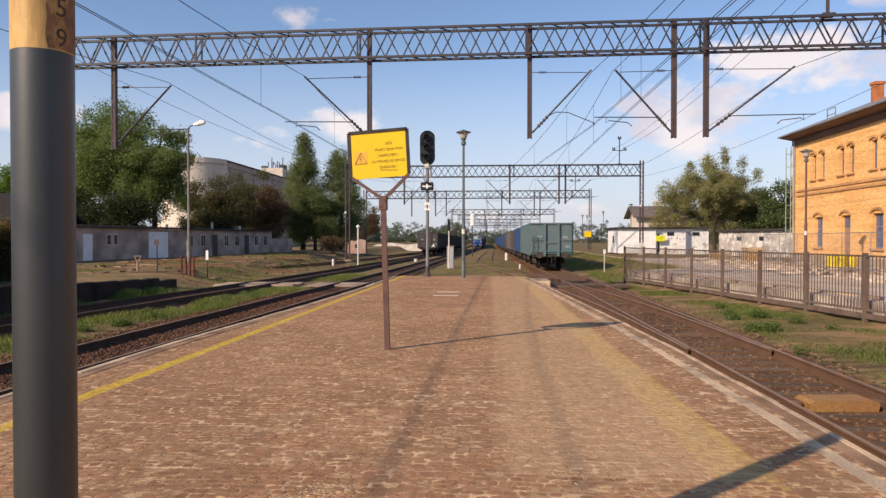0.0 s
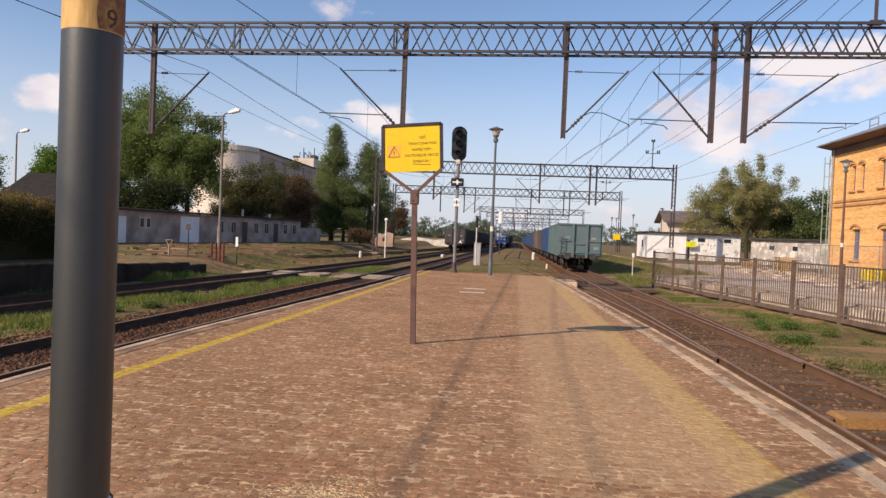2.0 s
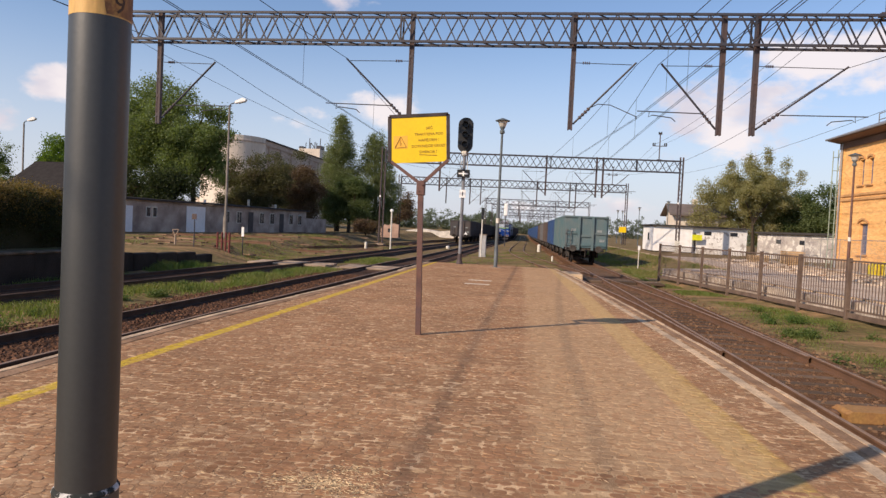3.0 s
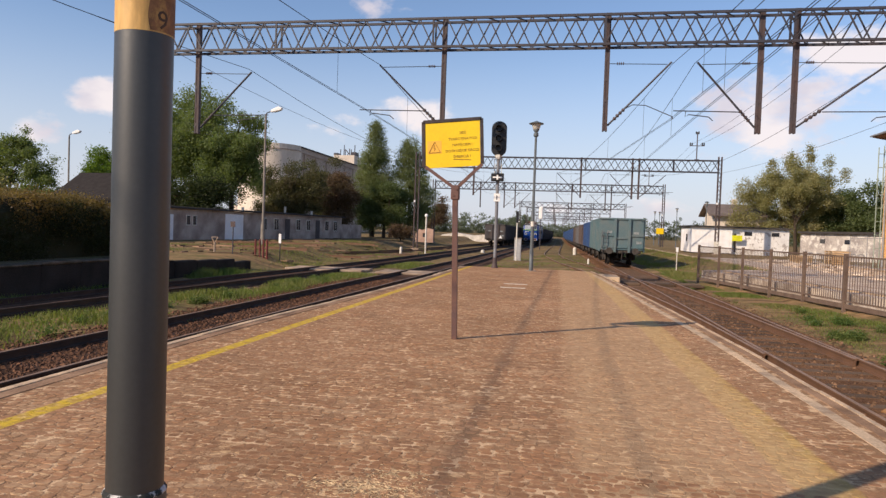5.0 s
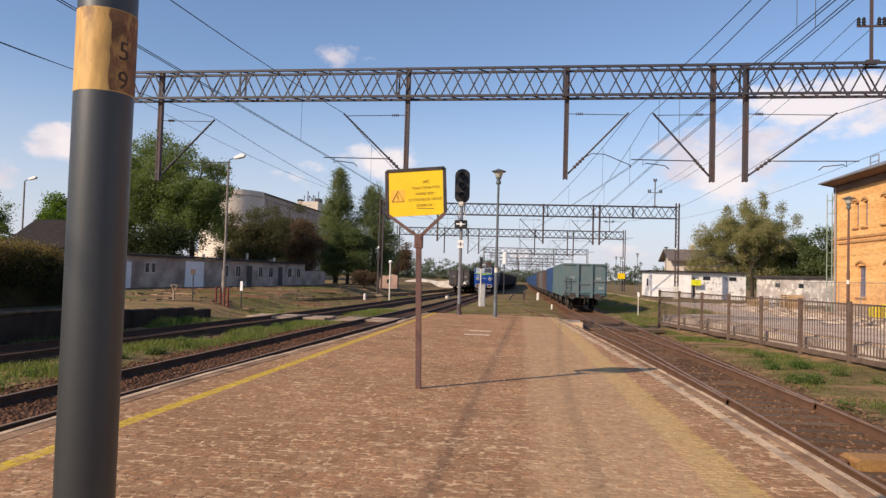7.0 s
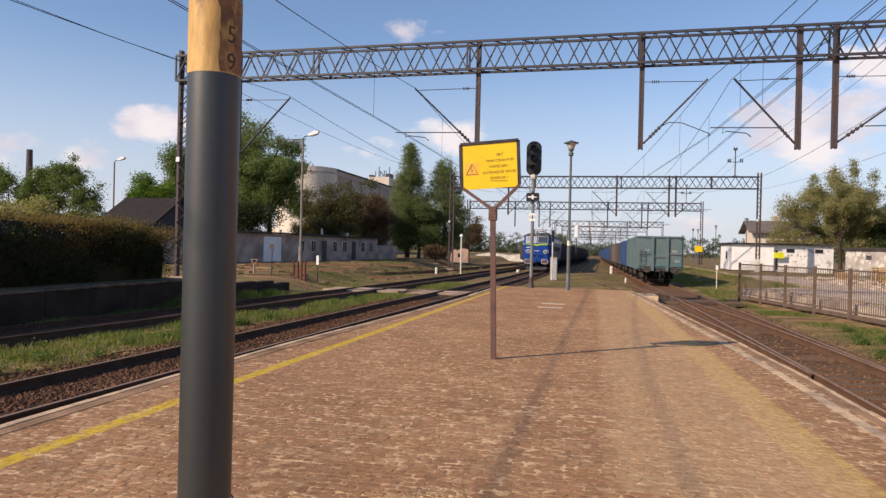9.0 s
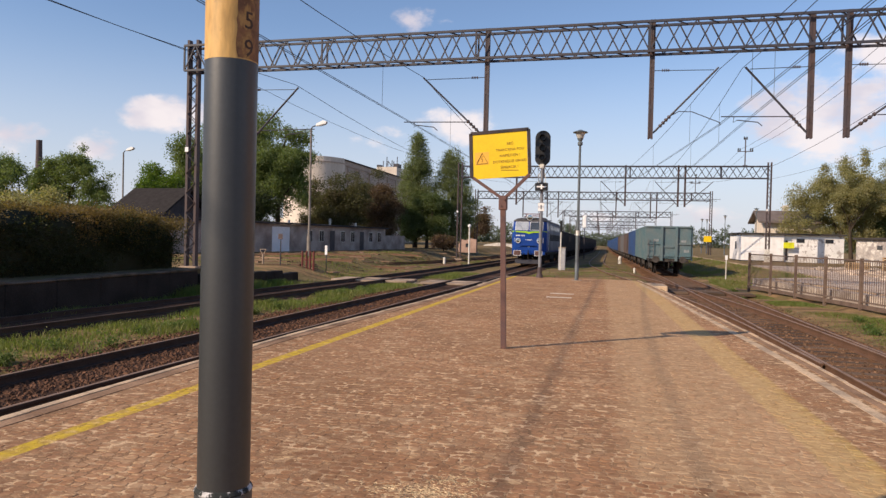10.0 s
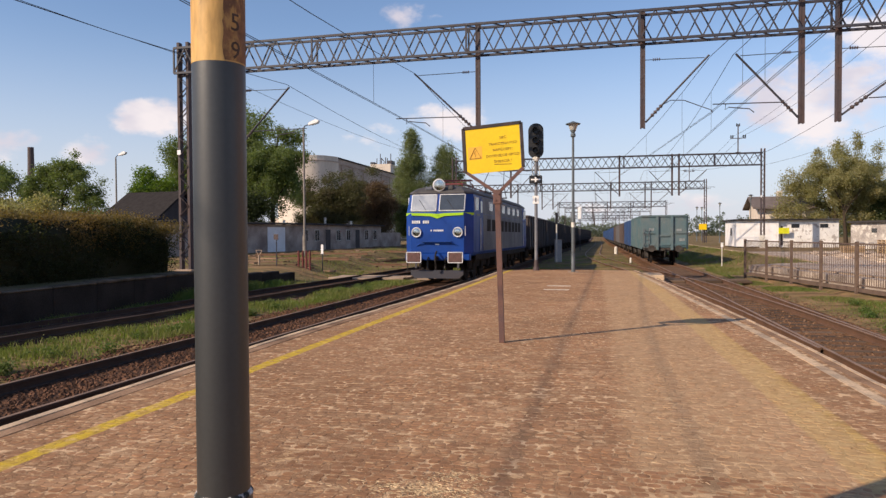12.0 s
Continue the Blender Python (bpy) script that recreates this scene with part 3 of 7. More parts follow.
def build_platform():
    plat = thing("platform", "low station platform paved with small brown setts", "platform", kind="structure")
    ys = np.arange(-14, PLATFORM_END + 0.01, 0.5)
    verts, faces = [], []
    for y in ys:
        a, b = along(EDGE_LEFT, y), along(EDGE_RIGHT, y)
        verts += [(a + 0.02, y, -0.75), (a + 0.02, y, -0.0009), (b - 0.02, y, -0.0009), (b - 0.02, y, -0.75)]
    for j in range(len(ys) - 1):
        faces += [(4 * j + i, 4 * j + i + 1, 4 * j + 5 + i, 4 * j + 4 + i) for i in range(3)]
    faces += [(3, 2, 1, 0), tuple(4 * (len(ys) - 1) + i for i in range(4))]
    part("bed", raw_mesh("bed", verts, faces), M_JOINT, plat)
    # edge stones, one by one
    rng = random.Random(2)
    for edge, side, wide in ((EDGE_LEFT, 1, 0.24), (EDGE_RIGHT, -1, 0.17)):
        y = -8.0
        while y < PLATFORM_END - 1:
            y2 = y + 0.99
            a0, a1 = along(edge, y), along(edge, y2)
            lift = rng.uniform(-0.006, 0.006)
            g = Geo()
            lip = 0.085 + rng.uniform(-0.012, 0.012) if side > 0 else 0.05
            o = [(a0, y), (a0 + side * lip, y), (a1 + side * lip, y2), (a1, y2)]
            g.prism(o if side > 0 else o[::-1], -0.20, 0.014 + lift, axis="z")
            part("edge_lip", g, M_CONC_PALE, plat)
            lip += 0.004
            o = [(a0 + side * lip, y), (a0 + side * wide, y), (a1 + side * wide, y2), (a1 + side * lip, y2)]
            part("edge_stone", Geo().prism(o if side > 0 else o[::-1], -0.20, 0.006 + lift * 0.6, axis="z"), M_EDGE, plat)
            y += 1.0
    # pale concrete strip inside the right edge
    y = -6.0
    while y < PLATFORM_END - 3:
        y2 = y + 0.495
        o = [(along(EDGE_RIGHT, y) - 0.36, y), (along(EDGE_RIGHT, y) - 0.24, y), (along(EDGE_RIGHT, y2) - 0.24, y2), (along(EDGE_RIGHT, y2) - 0.36, y2)]
        part("strip_slab", Geo().prism(o, -0.05, 0.004 + rng.uniform(-0.003, 0.003), axis="z"), M_CONC_PALE, plat)
        y += 0.5
    for y in (19.6, 21.0):
        part("white_mark", Geo().box(-1.62, -0.92, y, y + 0.10, 0.002, 0.010), M_WHITE_POST, plat)
    return plat


PLATFORM = build_platform()


def build_setts():
    """Small worn setts laid in wavering rows across the platform, low in their sand."""
    rng = np.random.default_rng(11)
    px, py = 0.094, 0.082
    spots = []
    y = -6.0
    while y < PLATFORM_END - 0.1:
        xl, xr = along(EDGE_LEFT, y) + 0.27, along(EDGE_RIGHT, y) - 0.40
        x = xl + px * rng.random()
        while x < xr:
            spots.append((x, y + 0.055 * noise.noise(Vector((x * 0.7, y * 0.3, 2))) + 0.02 * noise.noise(Vector((x * 2.6, y * 0.8, 5))), 0.0016 * noise.noise(Vector((x * 1.1, y * 1.1, 7)))))
            x += px * rng.uniform(0.82, 1.2)
        y += py
    spots = np.array(spots)
    n = len(spots)
    w, d = px * rng.uniform(0.41, 0.505, n), py * rng.uniform(0.41, 0.49, n)
    cx, cy = spots[:, 0] + rng.uniform(-0.005, 0.005, n), spots[:, 1] + rng.uniform(-0.009, 0.009, n)
    h = rng.normal(0.0009, 0.0011, n) + spots[:, 2]
    a, tx, ty = rng.normal(0, 0.11, n), rng.normal(0, 0.012, n), rng.normal(0, 0.012, n)
    # eight-sided stones with knocked-off corners, in three rings
    ring = [(-1.0, -0.55), (-0.5, -1.0), (0.55, -1.0), (1.0, -0.5), (1.0, 0.55), (0.5, 1.0), (-0.55, 1.0), (-1.0, 0.5)]
    cols = []
    for k, hh in ((1.0, -0.012), (0.98, -0.0016), (0.84, 0.0)):
        for sx, sy in ring:
            u, v = sx * w * k * rng.uniform(0.9, 1.06, n), sy * d * k * rng.uniform(0.9, 1.06, n)
            cols.append(np.stack([cx + u * np.cos(a) - v * np.sin(a), cy + u * np.sin(a) + v * np.cos(a), h + hh + u * tx + v * ty], 1))
    pts = np.stack(cols, 1)
    shape = [(8 * k + i, 8 * k + (i + 1) % 8, 8 * k + 8 + (i + 1) % 8, 8 * k + 8 + i) for k in range(2) for i in range(8)] + [tuple(range(16, 24))]
    near = (cy > 4.35) & (cy < 5.0) & (cx > -2.4) & (cx < 2.2)
    single = set(np.nonzero(near)[0][:280].tolist())
    keep = [i for i in range(n) if i not in single]
    verts = pts[keep].reshape(-1, 3).tolist()
    faces = [tuple(24 * j + i for i in f) for j in range(len(keep)) for f in shape]
    joined = part("setts", raw_mesh("setts", verts, faces), M_SETT, PLATFORM)
    tagged(joined, "worn brown paving setts with faded yellow lines", kind="stuff")
    for i in sorted(single):
        part("sett", raw_mesh("sett", pts[i].tolist(), shape), M_SETT_ONE, PLATFORM)


# ---------- portal gantries ----------


def gantry(x0, x1, y_at, top, depth, posts, masts, label, cell=0.52, bar=0.045, wide=0.55, chord=0.085, single=False):
    """A lattice beam on masts; posts: (x, tip z, arm side, arm reach)."""
    g = thing("catenary_gantry", label, "railway gantry", "overhead line gantries")
    zt, zb = top, top - depth
    for name, z in (("top_chord", zt), ("bottom_chord", zb)):
        for off in (-wide / 2, wide / 2):
            part(name, Geo().beam((x0, y_at(x0) + off, z), (x1, y_at(x1) + off, z), chord), M_STEEL_GREY, g)
    for off in (-wide / 2, wide / 2):
        bars, stands = [], []
        n = int((x1 - x0) / cell)
        for i in range(n):
            a, b = x0 + (x1 - x0) * i / n, x0 + (x1 - x0) * (i + 1) / n
            if (i % 2 == 1) == (off < 0):
                bars.append(((a, y_at(a) + off, zt), (b, y_at(b) + off, zb)))
            else:
                bars.append(((a, y_at(a) + off, zb), (b, y_at(b) + off, zt)))
            if i % 12 == 0:
                stands.append(((a, y_at(a) + off, zb), (a, y_at(a) + off, zt)))
        for a, b in stands:
            part("upright", Geo().beam(a, b, bar * 1.4), M_STEEL_GREY, g)
        if single:
            for a, b in bars:
                part("lattice_bar", Geo().beam(a, b, bar), M_STEEL_GREY, g)
        else:
            lat = Geo()
            for a, b in bars:
                lat.beam(a, b, bar)
            tagged(part("lattice", lat, M_STEEL_GREY, g), kind="stuff")
    cross = Geo()
    for i in range(0, int((x1 - x0) / cell), 2):
        a = x0 + cell * i
        for z in (zt, zb):
            cross.beam((a, y_at(a) - wide / 2, z), (a + cell, y_at(a) + wide / 2, z), bar * 0.8)
    tagged(part("cross_bracing", cross, M_STEEL_GREY, g), kind="stuff")
    for px, tip, side, reach in posts:
        y = y_at(px)
        p = Geo()
        for s in (-1, 1):
            p.box(px + s * 0.06 - 0.025, px + s * 0.06 + 0.025, y - 0.09, y + 0.09, tip, zt + 0.12)
        p.box(px - 0.035, px + 0.035, y - 0.075, y + 0.03, tip + 0.02, zt + 0.12)
        z = tip + 0.3
        while z < zt - 0.15:
            p.box(px - 0.035, px + 0.035, y - 0.092, y - 0.08, z, z + 0.12)
            z += 0.75
        part("hanging_post", p, M_STEEL, g)
        if side:
            e = px + side * reach
            foot, head = (px + side * 0.1, y, tip + 0.22), (e, y, tip + 2.5)
            part("strut", Geo().tube(foot, head, 0.038, n=6), M_STEEL_GREY, g)
            part("tie_rod", Geo().tube((px, y, tip + 2.45), (e - side * 0.15, y, tip + 2.42), 0.014, n=5), M_WIRE, g)
            ins = Geo()
            for k in range(4):
                ins.tube((px + side * (0.35 + 0.07 * k), y, tip + 2.45), (px + side * (0.38 + 0.07 * k), y, tip + 2.45), 0.05, n=8)
            part("tie_insulator", ins, M_STEEL, g)
            ins = Geo()
            for k in range(4):
                f = 0.10 + 0.045 * k
                a = Vector(foot).lerp(Vector(head), f)
                ins.tube(a, Vector(foot).lerp(Vector(head), f + 0.02), 0.065, n=8)
            part("strut_insulator", ins, M_STEEL, g)
            if side > 0 and reach < 2.28:
                low = Vector(foot).lerp(Vector(head), 0.26)
                part("steady_arm", Geo().path([low, low + Vector((0.3, 0, 0.16)), low + Vector((0.75, 0, 0.14)), (e + 0.12, y, tip + 0.55)], 0.016, 5).tube((e + 0.08, y, tip + 0.56), (e + 0.12, y, tip + 0.47), 0.02, n=5), M_STEEL_GREY, g)
            else:
                part("steady_arm", Geo().tube((px + side * reach * 0.30, y, tip + 0.76), (e + side * 0.75, y, tip + 0.79), 0.02, n=5).path([(e + side * 0.32, y, tip + 0.79), (e + side * 0.34, y, tip + 0.58), (e + side * 0.22, y, tip + 0.66), (e - side * 0.45, y, tip + 0.58), (e - side * 0.60, y, tip + 0.45)], 0.018, 5), M_STEEL_GREY, g)
    for mx, base, mtop, mw in masts:
        y = y_at(mx)
        for off in (-mw / 2, mw / 2):
            part("mast_leg", Geo().box(mx + off - 0.055, mx + off + 0.055, y - 0.12, y + 0.12, base, mtop), M_STEEL, g)
        lac = Geo()
        z, k = base + 0.3, 0
        while z < mtop - 0.5:
            for dy in (-0.12, 0.12):
                lac.beam((mx - mw / 2 if k % 2 else mx + mw / 2, y + dy, z), (mx + mw / 2 if k % 2 else mx - mw / 2, y + dy, z + 0.42), 0.07, 0.015)
            z += 0.42
            k += 1
        tagged(part("lacing", lac, M_STEEL, g), kind="stuff")
        part("mast_base", Geo().box(mx - mw / 2 - 0.22, mx + mw / 2 + 0.22, y - 0.3, y + 0.3, base - 0.7, base + 0.12, bevel=0.03), M_CONC, g)
        part("mast_band", Geo().box(mx - mw / 2 - 0.08, mx - mw / 2 + 0.08, y - 0.139, y - 0.133, base + 5.0, base + 5.2), M_WHITE, g)
    return g


def insulator_stand(parent, x, y, z, tall, wide=0.95):
    s = part("insulator_stand", Geo().box(x - 0.22, x + 0.22, y - 0.15, y + 0.15, z, z + 0.12).beam((x, y, z), (x, y, z + tall), 0.09).beam((x - wide / 2, y, z + tall * 0.52), (x + wide / 2, y, z + tall * 0.52), 0.06), M_STEEL, parent)
    for dx, zz in ((-wide / 2 + 0.05, tall * 0.52), (-wide / 2 + 0.22, tall * 0.52), (wide / 2 - 0.22, tall * 0.52), (wide / 2 - 0.05, tall * 0.52), (-0.12, tall * 0.92), (0.12, tall * 0.92)):
        prof = [(0.03, 0), (0.075, 0.03), (0.05, 0.09), (0.075, 0.12), (0.05, 0.18), (0.07, 0.22), (0.03, 0.3)]
        part("insulator", Geo().lathe(prof, 8, Matrix.Translation((x + dx, y, z + zz + 0.02))), M_BLACK, s)


Y1 = lambda x: 26.0 - 0.03 * x
G1 = gantry(-17.6, 14.48, Y1, 9.47, 1.05, [(-14.75, 5.12, 1, 2.3), (-4.57, 5.3, -1, 2.5), (1.45, 5.33, 1, 2.25), (6.65, 5.28, -1, 2.1), (7.78, 5.3, 1, 3.1)],
            [(-17.3, 0.0, 9.75, 0.42), (14.69, -0.1, 9.9, 0.55)], "dark steel lattice gantry carrying overhead wires across the tracks", single=True)
insulator_stand(G1, 11.95, Y1(11.95), 9.5, 2.6)
Y2 = lambda x: 72.0
G2 = gantry(-14.7, 15.35, Y2, 9.2, 1.15, [(-8.9, 5.2, 1, 2.3), (2.05, 5.2, -1, 2.4), (7.1, 5.2, -1, 2.2), (7.75, 5.2, 1, 2.6)], [(-14.9, -0.7, 9.6, 0.4), (15.45, -0.1, 9.6, 0.3)],
            "far steel lattice gantry carrying overhead wires across the tracks", 0.7, 0.06, chord=0.1)
insulator_stand(G2, 13.2, 72.0, 9.2, 2.8, 1.4)
Y3 = lambda x: 110.0
part("painted_foot", Geo().box(15.45 - 0.22, 15.45 + 0.22, Y2(15.45) - 0.14, Y2(15.45) + 0.14, -0.1, 1.25, bevel=0.01), M_WHITE_POST, G2, "white painted mast foot")
G3 = gantry(-19.7, 15.6, Y3, 9.2, 1.15, [(-12.4, 5.2, 0, 0), (-8.6, 5.2, 1, 2.4), (-6.9, 5.2, 1, 2.4), (1.9, 5.2, -1, 2.4), (7.0, 5.2, -1, 2.4), (7.9, 5.2, 1, 2.6)], [(-19.9, -0.7, 9.5, 0.4), (15.7, -0.3, 9.5, 0.3)],
            "distant steel lattice gantry carrying overhead wires", 0.9, 0.08, chord=0.12)
insulator_stand(G3, 13.4, 110.0, 9.2, 2.8, 1.4)
for k, (yy, xa, xb) in enumerate(((165, -8.8, 15.0), (205, -9, 14.5), (250, -9, 14.2), (300, -9, 14), (350, -9, 14))):
    gantry(xa, xb, (lambda v: (lambda x: v))(yy), 8.6, 1.2, [(-1.2, 4.6, -1, 2.5), (2.2, 4.6, 1, 2.2), (7.4, 4.6, -1, 2.3)], [(xa - 0.2, -1.2, 8.8, 0.3), (xb + 0.2, -1.2, 8.8, 0.3)],
           "hazy distant steel gantry over the tracks", 1.4, 0.1, chord=0.13)


# ---------- overhead wires ----------


def sag(points, drop, n=10):
    out = []
    for a, b in zip(points, points[1:]):
        a, b = Vector(a), Vector(b)
        for i in range(n):
            s = i / n
            p = a.lerp(b, s)
            p.z -= drop * 4 * s * (1 - s)
            out.append(p)
    return out + [Vector(points[-1])]


def overhead_line(xs, label, contact=True, z0=0.0):
    """Contact wire, messenger and droppers over one track; xs at the gantries from behind to far."""
    w = thing("overhead_line", label, "overhead wire", "overhead lines")
    ys = [-22, 26.1, 72, 110, 165, 205, 250, 300]
    hi = [7.85, 7.8, 7.7, 7.7, 7.1, 7.1, 7.1, 7.1]
    lo = [5.85, 5.8, 5.7, 5.7, 5.1, 5.1, 5.1, 5.1]
    top = [(x, y, z + z0) for x, y, z in zip(xs, ys, hi)]
    low = [(x, y, z + z0) for x, y, z in zip(xs, ys, lo)]
    mess = sag(top, 0.95)
    part("messenger", Geo().path(mess, 0.011, 5), M_WIRE, w)
    if contact:
        for off in (-0.035, 0.035):
            part("contact_wire", Geo().path([p + Vector((off, 0, 0)) for p in sag(low, 0.05)], 0.0085, 5), M_WIRE, w)
        drops = Geo()
        for m in mess[1:40:2]:
            span = [(a, b) for a, b in zip(low, low[1:]) if a[1] <= m.y <= b[1]]
            if span:
                a, b = span[0]
                s = (m.y - a[1]) / (b[1] - a[1])
                drops.tube(m, (a[0] + (b[0] - a[0]) * s, m.y, a[2] + (b[2] - a[2]) * s), 0.006, n=4)
        tagged(part("droppers", drops, M_WIRE, w), kind="stuff")


overhead_line([-8.0, -7.05, -6.1, -5.4, -4.3, -3.6, -3.5, -3.4], "thin dark contact and catenary wires over the platform track")
overhead_line([4.6, 4.5, 4.4, 4.3, 4.2, 4.1, 4.0, 4.0], "thin dark contact and catenary wires over the freight track")
overhead_line([5.4, 3.75, -0.4, -0.3, 0.2, 0.2, 0.3, 0.3], "thin dark contact and catenary wires over the crossover track")
overhead_line([-14.6, -12.4, -9.9, -9.2, -8.6, -8.4, -8.3, -8.2], "thin dark catenary wire over the siding", contact=False, z0=-0.15)
overhead_line([13.5, 10.9, 10.3, 10.5, 9.8, 9.6, 9.5, 9.4], "thin dark catenary wire on the station side", contact=False)
feeder = thing("feeder_line", "thin dark feeder wires on insulator stands", "overhead wire", "overhead lines")
for dx, dz in ((-0.45, 1.65), (0.4, 1.65)):
    part("wire", Geo().path(sag([(11.95 + dx, 25.6, 9.5 + dz), (13.2 + dx, 72, 9.2 + dz), (13.4 + dx, 110, 9.2 + dz), (13, 165, 10.5)], 0.7), 0.012, 5), M_WIRE, feeder)
part("wire", Geo().path(sag([(20.0, -20, 9.0), (17.0, 26, 8.6), (15.5, 72, 8.0)], 0.6), 0.011, 5), M_WIRE, feeder)
part("wire", Geo().path(sag([(-20.5, -20, 10.6), (-17.3, 26.4, 9.2), (-14.9, 72, 9.2), (-19.9, 110, 9.2)], 0.8), 0.011, 5), M_WIRE, feeder)


# ---------- on the platform ----------


def platform_lamp(x, y, label, number=False, paint=None, z=0.0):
    """A tapering lamp post: thick black tube, yellow band, slim upper pole."""
    p = thing("platform_lamp", label, "lamp post", "platform lamps", at=pose(x, y, z))
    paint = paint or (M_POLE_DARK if number else M_GREY_GREEN)
    r = 0.0855 if number else 0.072
    low = Geo()
    low.smooth = True
    low.lathe([(r + 0.008, 0.0), (r + 0.008, 0.745), (r + 0.004, 0.752), (r, 0.755), (r, 2.165 if number else 1.82)], 28)
    part("lower_tube", low, paint, p)
    weld = Geo().lathe([(r + 0.007, 0.745), (r + 0.010, 0.752), (r + 0.005, 0.76), (r, 0.764)], 28)
    part("weld_ring", weld, M_SPLASH if number else paint, p)
    z0 = 2.165 if number else 1.82
    band = Geo()
    band.smooth = True
    band.lathe([(r + 0.0005, z0), (r + 0.0005, z0 + (0.25 if number else 0.2))], 28)
    part("yellow_band", band, M_POLE_YELLOW if number else M_WHITE_POST, p, "faded yellow painted band" if number else "faded pale band")
    up = Geo()
    up.smooth = True
    if number:
        up.lathe([(r, z0 + 0.25), (r, z0 + 1.3), (0.055, z0 + 1.5), (0.045, 5.55)], 28)
    else:
        up.lathe([(r, z0 + 0.2), (r, z0 + 0.5), (0.055, z0 + 0.75), (0.045, 5.55)], 20)
    part("upper_tube", up, paint, p)
    if number:
        # rust and grime spread round the digits
        vs, fs, na, nz = [], [], 16, 12
        for j in range(nz + 1):
            z = z0 + 0.004 + 0.243 * j / nz
            a0 = radians(-50 + 16 * noise.noise(Vector((2.0, z * 11, 0))) + 9 * noise.noise(Vector((7.0, z * 34, 3))))
            for i in range(na + 1):
                a = a0 + (radians(48) - a0) * i / na
                vs.append(((r + 0.0009) * math.cos(a), (r + 0.0009) * math.sin(a), z))
        fs = [(j * (na + 1) + i, j * (na + 1) + i + 1, (j + 1) * (na + 1) + i + 1, (j + 1) * (na + 1) + i) for j in range(nz) for i in range(na)]
        stain = raw_mesh("rust_stain", vs, fs)
        stain.polygons.foreach_set("use_smooth", [True] * len(stain.polygons))
        part("rust_stain", stain, M_RUST_STAIN, p, "brown rust stain over the yellow paint")
        for ch, zz in (("5", z0 + 0.125), ("9", z0 + 0.036)):
            me = text_mesh(ch, 0.08, 0.0006)
            for v in me.vertices:
                a = v.co.x / r + radians(-22)
                rad = r + 0.0015 - v.co.y
                v.co = (rad * math.cos(a), rad * math.sin(a), v.co.z + zz)
            part("digit", me, M_LETTER, p)
    top = Geo()
    top.smooth = True
    top.lathe([(0.05, 5.42), (0.10, 5.46), (0.10, 5.56), (0.06, 5.60), (0.12, 5.70), (0.12, 5.73)], 16)
    part("lamp_collar", top, M_GREY_GREEN, p)
    glass = Geo()
    glass.lathe([(0.12, 5.72), (0.20, 5.95)], 16)
    part("lantern", glass, M_LENS, p, "clear plastic lantern")
    hat = Geo()
    hat.lathe([(0.29, 5.94), (0.30, 5.97), (0.12, 6.03), (0.03, 6.07)], 20)
    part("shade", hat, M_GREY_GREEN, p)
    part("foot_plate", Geo().box(-0.2, 0.2, -0.2, 0.2, -0.01, 0.03, bevel=0.008), M_CONC, p)
    return p


platform_lamp(-1.366, 2.051, "black lamp post with a faded yellow numbered band on the platform", number=True)
platform_lamp(-1.09, 28.35, "grey-green platform lamp post with a flat shade", number=False)


